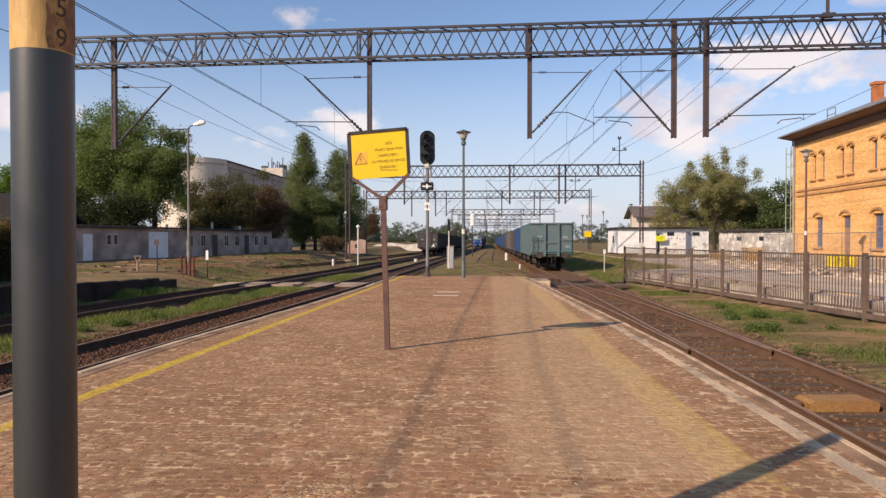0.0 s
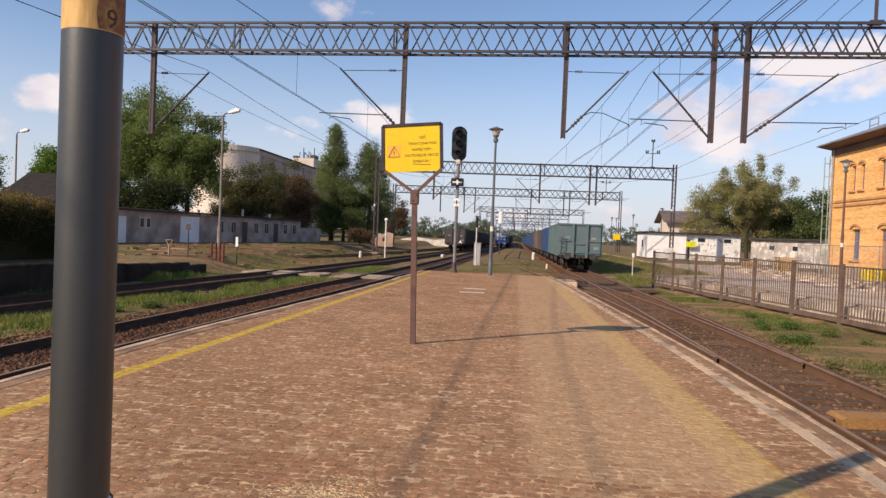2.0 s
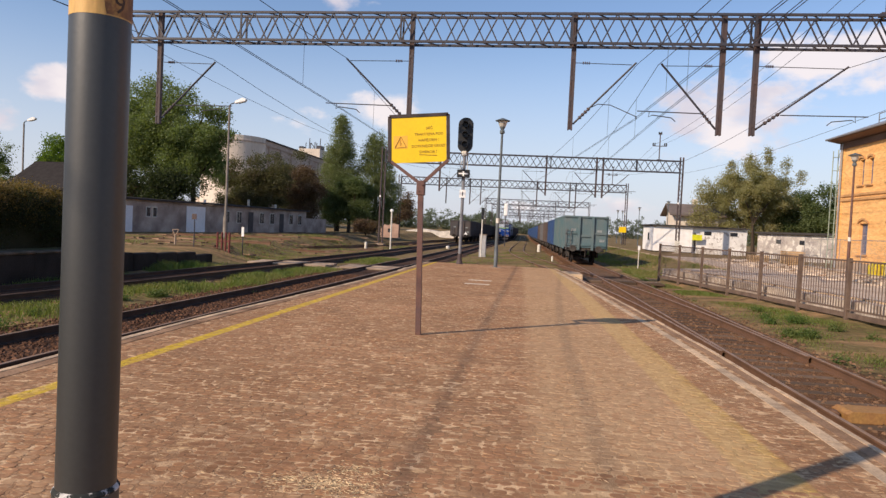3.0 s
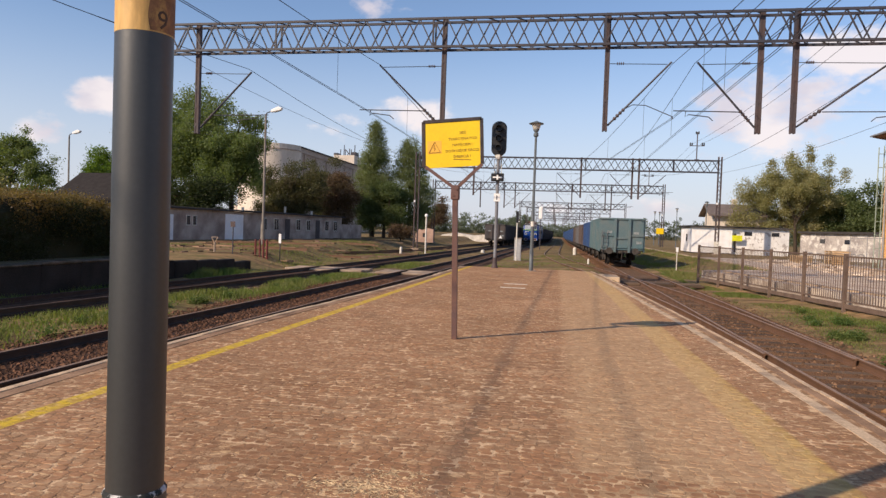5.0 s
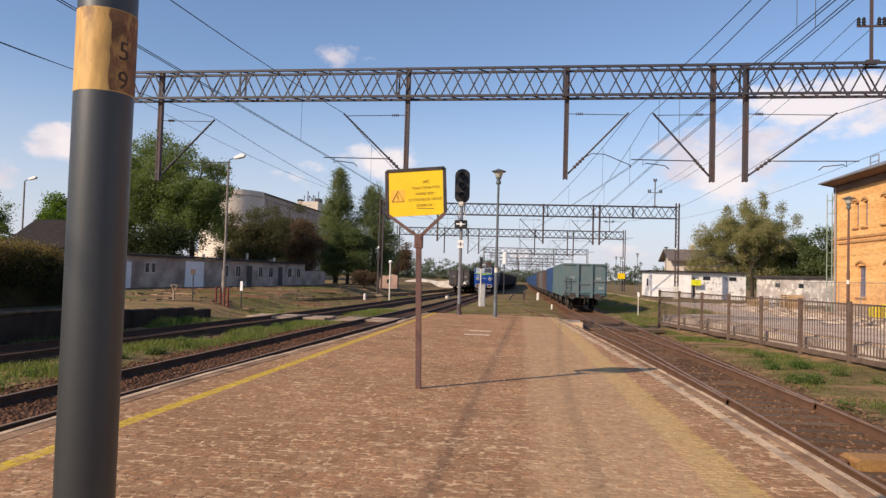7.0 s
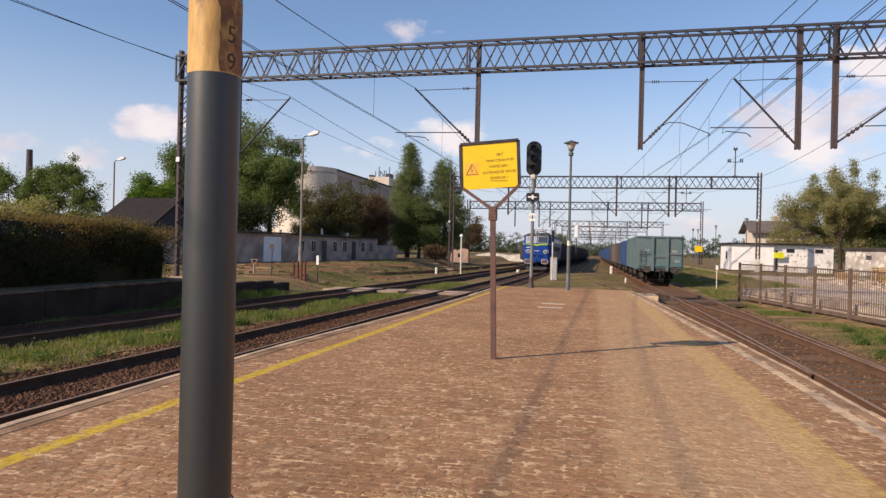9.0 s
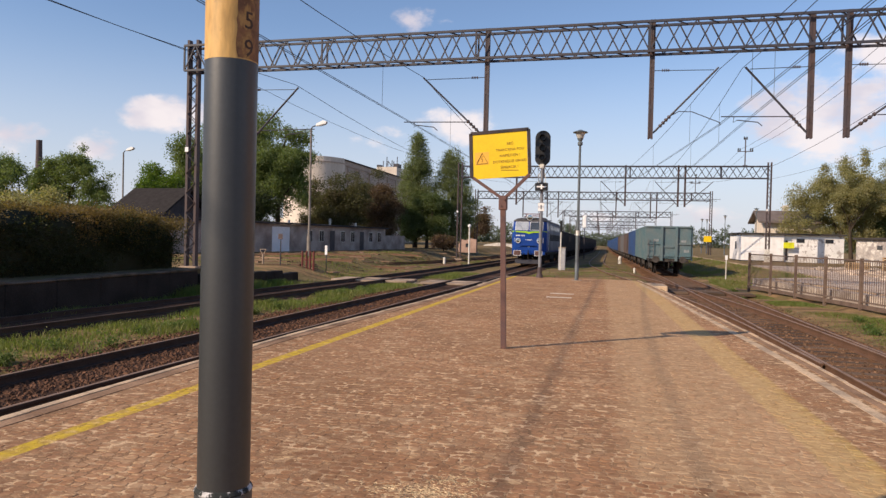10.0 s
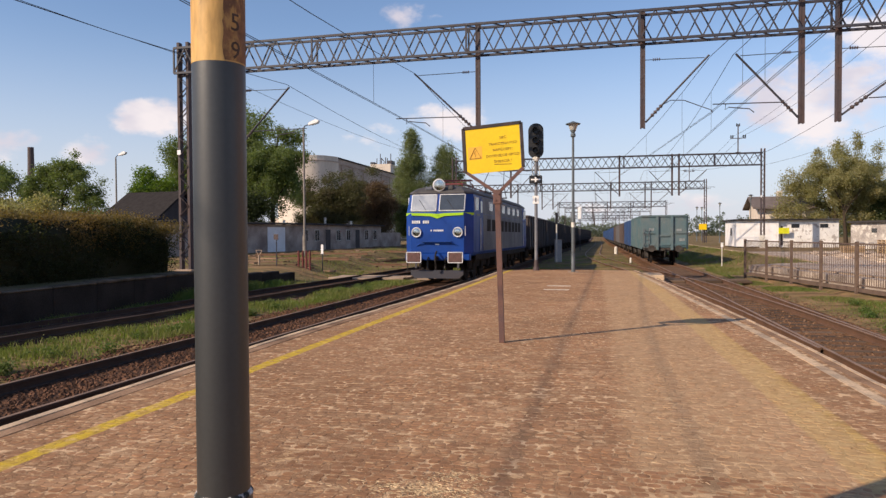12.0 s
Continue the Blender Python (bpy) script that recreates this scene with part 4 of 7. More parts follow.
def warning_sign():
    s = thing("warning_sign", "yellow high-voltage warning sign on a brown forked post", "sign", at=pose(-1.53, 10.08, 0))
    part("post", Geo().beam((0.015, 0, -0.02), (-0.045, 0, 2.1), 0.082, 0.075), M_BROWN_POST, s)
    part("clamp", Geo().box(-0.105, 0.015, -0.055, 0.055, 2.03, 2.24, bevel=0.01), M_BROWN_POST, s)
    part("bolt", Geo().tube((-0.07, -0.07, 2.09), (-0.07, 0.0, 2.09), 0.012, n=6), M_BROWN_POST, s)
    part("bolt", Geo().tube((-0.02, -0.07, 2.18), (-0.02, 0.0, 2.18), 0.012, n=6), M_BROWN_POST, s)
    part("fork_arm", Geo().beam((-0.06, 0, 2.20), (-0.50, 0, 2.50), 0.05, 0.045), M_BROWN_POST, s)
    part("fork_arm", Geo().beam((-0.03, 0, 2.20), (0.335, 0, 2.56), 0.05, 0.045), M_BROWN_POST, s)
    o = [(-0.525, 2.50), (0.335, 2.565), (0.30, 3.215), (-0.555, 3.15)]
    part("panel", Geo().prism([(-0.495, 2.475), (0.31, 2.535), (0.275, 3.19), (-0.525, 3.125)], -0.012, 0.006), M_SIGN, s)
    fr = Geo()
    for a, b in ((o[1], o[2]), (o[2], o[3]), (o[3], o[0])):
        fr.beam((a[0], 0, a[1]), (b[0], 0, b[1]), 0.045, 0.045)
    fr.beam((o[0][0], 0.012, o[0][1]), (o[1][0], 0.012, o[1][1]), 0.02, 0.03)
    part("frame", fr, M_SIGN_FRAME, s, "dark rusty steel frame")
    part("sticker", Geo().prism([(-0.475, 2.685), (-0.265, 2.70), (-0.275, 2.885), (-0.485, 2.87)], -0.0135, -0.012), M_STICKER, s, "faded orange square sticker")
    lean = Matrix.Rotation(radians(-4.6), 4, "Y")
    for k, line in enumerate(("SIEĆ", "TRAKCYJNA POD", "NAPIĘCIEM !", "DOTKNIĘCIE GROZI", "ŚMIERCIĄ !")):
        me = text_mesh(line, 0.053, 0.001)
        me.transform(Matrix.Translation((0.035, -0.0135, 3.005 - k * 0.086)) @ lean)
        part("text_line", me, M_SIGN_TEXT, s)
    part("underline", Geo().box(-0.09, 0.17, -0.0145, -0.0125, 2.612, 2.620, Matrix.Identity(4)), M_SIGN_TEXT, s)
    tri = Geo()
    for a, b in (((-0.455, 2.70), (-0.285, 2.715)), ((-0.285, 2.715), (-0.375, 2.865)), ((-0.375, 2.865), (-0.455, 2.70))):
        tri.beam((a[0], -0.015, a[1]), (b[0], -0.015, b[1]), 0.011, 0.003)
    part("triangle", tri, M_SIGN_TEXT, s)
    part("bolt_symbol", Geo().beam((-0.372, -0.0135, 2.82), (-0.385, -0.0135, 2.77), 0.008, 0.003).beam((-0.385, -0.0135, 2.77), (-0.362, -0.0135, 2.775), 0.008, 0.003).beam((-0.362, -0.0135, 2.775), (-0.374, -0.0135, 2.73), 0.008, 0.003), M_SIGN_TEXT, s)


warning_sign()


def signal():
    s = thing("railway_signal", "three-light colour signal with a black oval backplate on a grey post", "railway signal", at=pose(-2.68, 29.6, 0))
    part("post", Geo().tube((0, 0, -0.2), (0, 0, 4.75), 0.068, n=14), M_SIGNAL_POST, s)
    part("post_foot", Geo().lathe([(0.17, -0.2), (0.16, 0.0), (0.10, 0.18), (0.085, 0.45)], 12), M_STEEL, s)
    o = [(0.31 * math.cos(a), (0.42 if math.sin(a) > 0 else -0.42) + 0.30 * math.sin(a)) for a in np.linspace(0, 2 * math.pi, 33)[:-1]]
    head = part("backplate", Geo().prism([(a, 5.5 + b) for a, b in o], -0.10, 0.10), M_BLACK, s)
    part("rim", Geo().prism([(a * 1.04, 5.5 + b * 1.03) for a, b in o], -0.02, 0.02), M_BLACK, s)
    for z, lens in ((5.92, M_GLASS), (5.5, M_GLASS), (5.08, M_GLASS)):
        g = Geo()
        g.lathe([(0.115, 0), (0.13, 0.0), (0.14, 0.22), (0.125, 0.22), (0.11, 0.02)], 16, Matrix.Translation((0, -0.10, z)) @ Matrix.Rotation(radians(90), 4, "X"))
        part("hood", g, M_BLACK, head)
        part("lens", Geo().lathe([(0.01, 0.015), (0.08, 0.012), (0.11, 0)], 16, Matrix.Translation((0, -0.102, z)) @ Matrix.Rotation(radians(90), 4, "X")), lens, head)
    part("cable_box", Geo().box(-0.10, 0.08, -0.12, 0.12, 4.62, 4.82, bevel=0.02).box(-0.16, 0.16, -0.05, 0.05, 4.74, 4.79), M_WHITE_POST, s)
    part("bracket", Geo().beam((-0.12, 0, 4.45), (-0.16, 0, 3.9), 0.02).beam((0.12, 0, 4.45), (0.16, 0, 4.0), 0.02).beam((-0.16, 0, 3.95), (0.16, 0, 4.05), 0.02), M_WHITE_POST, s)
    b = part("bar_indicator", Geo().box(-0.27, 0.27, -0.22, -0.10, 3.68, 4.02, bevel=0.02), M_BLACK, s)
    part("white_bar", Geo().box(-0.20, 0.20, -0.228, -0.222, 3.82, 3.88), M_WHITE, b)
    part("stay", Geo().path([(-0.08, -0.02, 4.0), (-0.17, -0.02, 4.25), (-0.17, -0.02, 4.6), (-0.08, -0.02, 4.7)], 0.018), M_SIGNAL_POST, s)
    part("white_stub", Geo().box(-0.035, 0.035, -0.229, -0.222, 3.75, 3.95), M_WHITE, b)
    n = part("number_plate", Geo().box(-0.13, 0.13, -0.105, -0.085, 2.83, 3.17, bevel=0.004), M_WHITE, s)
    part("mark_bar", Geo().box(-0.02, 0.02, -0.110, -0.106, 2.91, 3.09), M_BLACK, n)


signal()

# ---------- train ----------
M_BLUE = mat("blue_loco_paint", (0.006, 0.052, 0.27), 0.42, color2=(0.005, 0.042, 0.21), scale=1.2, fine=30, bump=0.03, spread=0.12, spec=0.25)
M_LIME = mat("lime_stripe", (0.36, 0.62, 0.01), 0.4, bump=0, spread=0.06)
M_LOCO_GREY = mat("grey_loco_paint", (0.13, 0.138, 0.16), 0.6, color2=(0.07, 0.08, 0.105), scale=1.0, fine=20, bump=0.04, stretch=(1, 1, 0.4))
M_ROOF = mat("sooty_roof", (0.075, 0.07, 0.07), 0.75, scale=1.5, fine=30, bump=0.1)
M_RED = mat("red_oxide", (0.17, 0.028, 0.03), 0.55, scale=3, fine=30, bump=0.05)
M_BUFFER = mat("rusty_buffer", (0.13, 0.06, 0.05), 0.6, scale=6, fine=40, bump=0.1)
M_UNDER = mat("grimy_underframe", (0.035, 0.03, 0.028), 0.85, scale=3, fine=40, bump=0.2)
M_COAL_BODY = mat("black_wagon_steel", (0.060, 0.056, 0.060), 0.75, color2=(0.080, 0.062, 0.056), scale=1.0, fine=20, bump=0.15)
M_COAL = mat("coal", (0.012, 0.012, 0.013), 0.6, scale=4, fine=12, bump=1.0, bump_dist=0.2)
M_TEAL = mat("teal_wagon_paint", (0.082, 0.150, 0.168), 0.6, color2=(0.125, 0.165, 0.170), scale=1.2, fine=25, bump=0.08, spread=0.2)
M_WBLUE = mat("blue_wagon_paint", (0.022, 0.072, 0.20), 0.6, color2=(0.03, 0.06, 0.14), scale=1.0, fine=25, bump=0.08)
M_WRUST = mat("rust_brown_wagon_paint", (0.095, 0.070, 0.064), 0.75, color2=(0.12, 0.085, 0.075), scale=1.0, fine=25, bump=0.1)
M_WGREY = mat("grey_wagon_paint", (0.12, 0.12, 0.13), 0.7, color2=(0.13, 0.12, 0.12), scale=1.0, fine=25, bump=0.1)
M_DUSTY_UNDER = mat("dusty_underframe", (0.085, 0.075, 0.068), 0.88, color2=(0.05, 0.044, 0.04), scale=3, fine=40, bump=0.2)
M_PLATE = mat("worn_plate", (0.30, 0.33, 0.33), 0.75, color2=(0.16, 0.19, 0.20), scale=6, fine=40, bump=0.05)
M_WHITE_TRIM = mat("white_trim", (0.74, 0.74, 0.74), 0.6, bump=0.02)
# pale pane colour stands in for the sky reflected in the left windscreen
M_PALE_GLASS = mat("pale_reflection_glass", (0.40, 0.43, 0.46), 0.08, color2=(0.30, 0.33, 0.37), scale=2.5, bump=0, spec=1.0)
M_CAB_GLASS = mat("cab_glass", (0.05, 0.06, 0.07), 0.06, bump=0, spec=1.0)


def loft(rings):
    g, n = Geo(), len(rings[0])
    vs = [p for r in rings for p in r]
    fs = [(k * n + i, k * n + (i + 1) % n, (k + 1) * n + (i + 1) % n, (k + 1) * n + i) for k in range(len(rings) - 1) for i in range(n)]
    return g.add(vs, fs + [tuple(range(n - 1, -1, -1)), tuple(range((len(rings) - 1) * n, len(rings) * n))])


LOCO_LEN = 18.6


def loco_ring(z, front, half, corner=0.42, nose=1.12):
    k = half / 1.46
    pts = [(-nose * k, front), (nose * k, front), (half * 0.985, front + corner), (half, front + corner + 0.5)]
    back = [(x, LOCO_LEN - y) for x, y in pts]
    return [(x, y, z) for x, y in pts] + [(x, y, z) for x, y in reversed(back)] + [(-x, y, z) for x, y in back[2:]] + [(-x, y, z) for x, y in reversed(pts[2:])]


def wheelset(parent, y, r, gauge=0.7535, name="wheelset"):
    g = Geo()
    for s in (-1, 1):
        g.lathe([(0.1, 0), (r * 0.62, 0.01), (r * 0.64, 0.03), (r * 0.86, 0.03), (r * 0.88, 0.0), (r + 0.03, 0.0), (r + 0.03, 0.03), (r, 0.035), (r, 0.13), (0.1, 0.13)], 24,
                Matrix.Translation((s * (gauge - 0.05), 0, 0)) @ Matrix.Rotation(radians(90 * s), 4, "Y"))
    g.tube((-gauge, 0, 0), (gauge, 0, 0), 0.09, n=10)
    w = part(name, g, M_UNDER, parent)
    w.matrix_local = Matrix.Translation((0, y, r))
    return w


def locomotive():
    e = thing("electric_locomotive", "blue electric locomotive with a lime stripe hauling coal wagons", "locomotive")
    lower = part("body", loft([loco_ring(1.12, 0.03, 1.42), loco_ring(1.25, 0.0, 1.47), loco_ring(2.05, 0.0, 1.48), loco_ring(2.83, 0.03, 1.48), loco_ring(2.95, 0.07, 1.475), loco_ring(3.72, 0.34, 1.40)]), M_BLUE, e)
    part("roof", loft([loco_ring(3.72, 0.30, 1.43), loco_ring(3.80, 0.33, 1.40), loco_ring(3.98, 0.62, 1.15), loco_ring(4.08, 1.1, 0.70)]), M_ROOF, e)
    part("roof_edge", loft([loco_ring(3.70, 0.31, 1.415), loco_ring(3.735, 0.30, 1.44)]), M_STEEL_GREY, e)
    # lime stripe with a drooping point on the front
    st = Geo()
    st.prism([(-1.10, 2.80), (-0.30, 2.76), (0, 2.66), (0.30, 2.76), (1.10, 2.80), (1.10, 2.90), (0.30, 2.88), (0, 2.85), (-0.30, 2.88), (-1.10, 2.90)], -0.012, 0.06)
    part("front_stripe", st, M_LIME, e)
    for s in (-1, 1):
        part("corner_stripe", Geo().beam((s * 1.10, 0.03, 2.855), (s * 1.462, 0.46, 2.855), 0.02, 0.10), M_LIME, e)
        part("side_stripe", Geo().box(s * 1.475 - 0.012, s * 1.475 + 0.012, 0.95, LOCO_LEN - 0.95, 2.80, 2.88), M_LOCO_GREY, e)
        part("side_panel", Geo().box(s * 1.478 - 0.01, s * 1.478 + 0.01, 2.5, LOCO_LEN - 2.5, 1.28, 2.79), M_LOCO_GREY, e)
        part("upper_panel", Geo().prism([(s * 1.465, 2.90), (s * 1.484, 2.90), (s * 1.424, 3.66), (s * 1.404, 3.66)], 2.5, LOCO_LEN - 2.5), M_LOCO_GREY, e)
        for k in range(6):
            y = 4.1 + k * 1.9
            w = part("side_window", Geo().box(s * 1.445 - 0.02, s * 1.445 + 0.02, y, y + 1.0, 3.05, 3.52), M_WHITE_TRIM, e)
            part("pane", Geo().box(s * 1.447 - 0.022, s * 1.447 + 0.022, y + 0.06, y + 0.94, 3.11, 3.46), M_CAB_GLASS, w)
        for y in (0.75, LOCO_LEN - 1.55):
            w = part("cab_side_window", Geo().box(s * 1.447 - 0.02, s * 1.447 + 0.02, y, y + 0.8, 2.98, 3.58), M_WHITE_TRIM, e)
            part("pane", Geo().box(s * 1.449 - 0.022, s * 1.449 + 0.022, y + 0.05, y + 0.75, 3.03, 3.53), M_CAB_GLASS, w)
        for y in (1.7, LOCO_LEN - 2.4):
            d = part("cab_door", Geo().box(s * 1.468 - 0.02, s * 1.468 + 0.02, y, y + 0.68, 1.3, 3.55), M_BLUE, e)
            part("door_pane", Geo().box(s * 1.46 - 0.032, s * 1.46 + 0.032, y + 0.14, y + 0.54, 2.95, 3.45), M_CAB_GLASS, d)
            part("handrail", Geo().tube((s * 1.53, y - 0.06, 1.3), (s * 1.53, y - 0.06, 2.7), 0.018, n=6), M_WHITE_TRIM, e)
        for k in range(9):
            y = 3.4 + k * 1.32
            part("vent_grille", Geo().box(s * 1.49 - 0.006, s * 1.49 + 0.006, y, y + 0.95, 2.15, 2.7), M_UNDER, e)
    # windscreens lie on the raked front
    rake = math.atan2(0.27, 0.77)
    for s in (-1, 1):
        m = Matrix.Translation((s * 0.605, 0.19, 3.33)) @ Matrix.Rotation(-rake, 4, "X")
        w = part("windscreen_frame", Geo().box(-0.555, 0.555, -0.035, 0.035, -0.39, 0.37, m, bevel=0.02), M_WHITE_TRIM, e)
        part("windscreen", Geo().box(-0.515, 0.515, -0.043, 0.0, -0.35, 0.33, m), M_PALE_GLASS if s < 0 else M_CAB_GLASS, w, "pale windscreen pane with the sky's reflection in its colour" if s < 0 else "tinted windscreen pane")
        part("wiper", Geo().beam(m @ Vector((0.1, -0.05, -0.33)), m @ Vector((-0.22, -0.05, 0.12)), 0.014), M_BLACK, w)
        ml = Matrix.Translation((s * 0.885, -0.005, 2.09)) @ Matrix.Rotation(radians(90), 4, "X")
        h = part("headlight", Geo().lathe([(0.15, 0), (0.205, 0.0), (0.215, 0.05), (0.20, 0.08), (0.17, 0.075), (0.16, 0.03)], 24, ml), M_WHITE_TRIM, e)
        part("reflector", Geo().lathe([(0.16, 0.02), (0.16, 0.045), (0.09, 0.058), (0.01, 0.062)], 20, ml), M_CHROME, h)
        part("handrail", Geo().tube((s * 1.2, -0.05, 1.95), (s * 1.2, -0.05, 2.35), 0.012, n=6), M_WHITE_TRIM, e)
        b = part("buffer", Geo().tube((s * 0.875, 0.0, 1.06), (s * 0.875, -0.46, 1.06), 0.13, n=14), M_UNDER, e)
        part("buffer_plate", Geo().box(s * 0.875 - 0.29, s * 0.875 + 0.29, -0.52, -0.45, 0.86, 1.26, bevel=0.03), M_BUFFER, b)
        fr = Geo()
        for a, c in (((-0.30, 0.85), (0.30, 0.85)), ((0.30, 0.85), (0.30, 1.27)), ((0.30, 1.27), (-0.30, 1.27)), ((-0.30, 1.27), (-0.30, 0.85))):
            fr.beam((s * 0.875 + a[0], -0.50, a[1]), (s * 0.875 + c[0], -0.50, c[1]), 0.035, 0.03)
        part("white_rim", fr, M_WHITE_TRIM, b)
        part("hose", Geo().path([(s * 0.38, -0.03, 1.05), (s * 0.38, -0.18, 0.95), (s * 0.36, -0.2, 0.62), (s * 0.30, -0.1, 0.55)], 0.03), M_BLACK, e)
    # front step, hook, plough
    part("front_step", Geo().box(-0.62, 0.62, -0.14, 0.02, 1.68, 1.72).beam((-0.6, -0.1, 1.68), (-0.9, 0.0, 1.52), 0.03).beam((0.6, -0.1, 1.68), (0.9, 0.0, 1.52), 0.03), M_BLUE, e)
    part("buffer_beam", Geo().box(-1.38, 1.38, -0.02, 0.3, 0.92, 1.18, bevel=0.03), M_BLUE, e)
    part("coupling", Geo().beam((0, 0, 1.02), (0, -0.32, 1.02), 0.10, 0.14).path([(0, -0.3, 1.1), (0, -0.36, 0.9), (0.02, -0.3, 0.6), (0, -0.26, 0.55)], 0.045), M_UNDER, e)
    part("coupling_screw", Geo().path([(0.0, -0.1, 1.3), (0, -0.3, 1.2), (0, -0.34, 0.98)], 0.04), M_UNDER, e)
    part("snow_plough", Geo().prism([(-0.95, 0.18), (0.95, 0.18), (1.12, 0.34), (1.12, 0.52), (-1.12, 0.52), (-1.12, 0.34)], -0.10, -0.04).beam((-0.9, 0.0, 0.9), (-0.9, -0.07, 0.6), 0.08).beam((0.9, 0, 0.9), (0.9, -0.07, 0.6), 0.08), M_STEEL_GREY, e)
    for s in (-1, 1):
        part("step", Geo().box(s * 1.35 - 0.14, s * 1.35 + 0.14, 0.2, 0.45, 0.45, 0.48).beam((s * 1.35, 0.22, 0.48), (s * 1.35, 0.22, 1.0), 0.03), M_UNDER, e)
    # plain bars stand for the running numbers
    nb = Geo()
    for k in range(8):
        if k != 4:
            nb.box(-1.09 + 0.095 * k, -1.02 + 0.095 * k, -0.006, 0.01, 2.46, 2.58)
    part("number_bars", nb, M_WHITE_TRIM, e)
    nb = Geo()
    for k in range(9):
        if k not in (1,):
            nb.box(-0.28 + 0.062 * k, -0.235 + 0.062 * k, -0.006, 0.01, 2.13, 2.20)
    part("number_bars", nb, M_WHITE_TRIM, e)
    part("maker_plate", Geo().box(-0.09, 0.09, -0.008, 0.01, 1.56, 1.61), M_WHITE_TRIM, e)
    # roof headlamp and gear
    hl = part("roof_headlamp", Geo().lathe([(0.20, -0.10), (0.26, 0.0), (0.27, 0.10), (0.235, 0.12), (0.22, 0.06)], 22, Matrix.Translation((0, 0.42, 4.07)) @ Matrix.Rotation(radians(90), 4, "X")), M_WHITE_TRIM, e)
    part("reflector", Geo().lathe([(0.22, 0.05), (0.22, 0.08), (0.1, 0.095), (0.01, 0.10)], 20, Matrix.Translation((0, 0.42, 4.07)) @ Matrix.Rotation(radians(90), 4, "X")), M_CHROME, hl)
    part("horn_cover", Geo().box(-0.62, -0.30, 0.42, 0.8, 3.86, 4.02, bevel=0.04), M_LOCO_GREY, e)
    part("number_lamp", Geo().box(0.34, 0.60, 0.42, 0.7, 3.86, 4.06, bevel=0.04), M_ROOF, e)
    rail = Geo()
    for s in (-1, 1):
        rail.beam((s * 0.62, 2.0, 4.22), (s * 0.62, 8.0, 4.22), 0.05)
        for k in range(5):
            rail.beam((s * 0.62, 2.1 + 1.4 * k, 4.0), (s * 0.62, 2.1 + 1.4 * k, 4.22), 0.05)
    part("roof_frame", rail, M_RED, e, "red roof frame under the pantograph")
    pan = Geo()
    for s in (-1, 1):
        pan.beam((s * 0.55, 2.6, 4.28), (s * 0.35, 5.8, 4.36), 0.05).beam((s * 0.35, 5.8, 4.36), (s * 0.75, 3.0, 4.44), 0.035)
    pan.beam((-0.85, 2.95, 4.46), (0.85, 2.95, 4.46), 0.06).beam((-0.85, 3.25, 4.46), (0.85, 3.25, 4.46), 0.06).beam((-0.6, 2.5, 4.27), (0.6, 2.5, 4.27), 0.08)
    part("folded_pantograph", pan, M_RED, e)
    up = Geo()
    yb = LOCO_LEN - 3.2
    for s in (-1, 1):
        up.beam((s * 0.55, yb, 4.35), (s * 0.62, yb - 1.5, 5.1), 0.045).beam((s * 0.62, yb - 1.5, 5.1), (s * 0.45, yb - 0.1, 6.12), 0.035)
    up.beam((-0.8, yb - 0.1, 6.15), (0.8, yb - 0.1, 6.15), 0.06).beam((-0.6, yb, 4.3), (0.6, yb, 4.3), 0.08)
    part("raised_pantograph", up, M_STEEL_GREY, e)
    for k in range(5):
        part("roof_insulator", Geo().lathe([(0.06, 0), (0.09, 0.05), (0.05, 0.1), (0.09, 0.15), (0.05, 0.22)], 8, Matrix.Translation((0.5 * (-1) ** k, 8 + 1.4 * k, 4.06))), M_BROWN_POST, e)
    part("roof_box", Geo().box(-0.7, 0.7, 7.5, 9.3, 4.02, 4.28, bevel=0.04), M_ROOF, e)
    # running gear
    sets = []
    for y0 in (1.9, LOCO_LEN - 1.9 - 3.5):
        part("bogie_frame", Geo().box(-1.12, -1.0, y0 - 0.8, y0 + 4.3, 0.55, 0.95, bevel=0.03).box(1.0, 1.12, y0 - 0.8, y0 + 4.3, 0.55, 0.95, bevel=0.03).box(-1.0, 1.0, y0 + 0.75, y0 + 1.0, 0.5, 0.85), M_UNDER, e)
        for k in range(3):
            sets.append((wheelset(e, y0 + 1.75 * k, 0.625), (y0 + 1.75 * k, 0.625)))
            for s in (-1, 1):
                part("axle_box", Geo().box(s * 1.12 - 0.08, s * 1.12 + 0.08, y0 + 1.75 * k - 0.17, y0 + 1.75 * k + 0.17, 0.45, 0.80, bevel=0.03), M_UNDER, e)
    part("under_tank", Geo().box(-1.2, 1.2, 7.3, 11.3, 0.42, 1.10, bevel=0.05), M_UNDER, e)
    part("skirt", Geo().box(-1.44, -1.38, 1.0, LOCO_LEN - 1.0, 0.92, 1.15).box(1.38, 1.44, 1.0, LOCO_LEN - 1.0, 0.92, 1.15), M_UNDER, e)
    return e, sets


LOCO, WHEELSETS = locomotive()


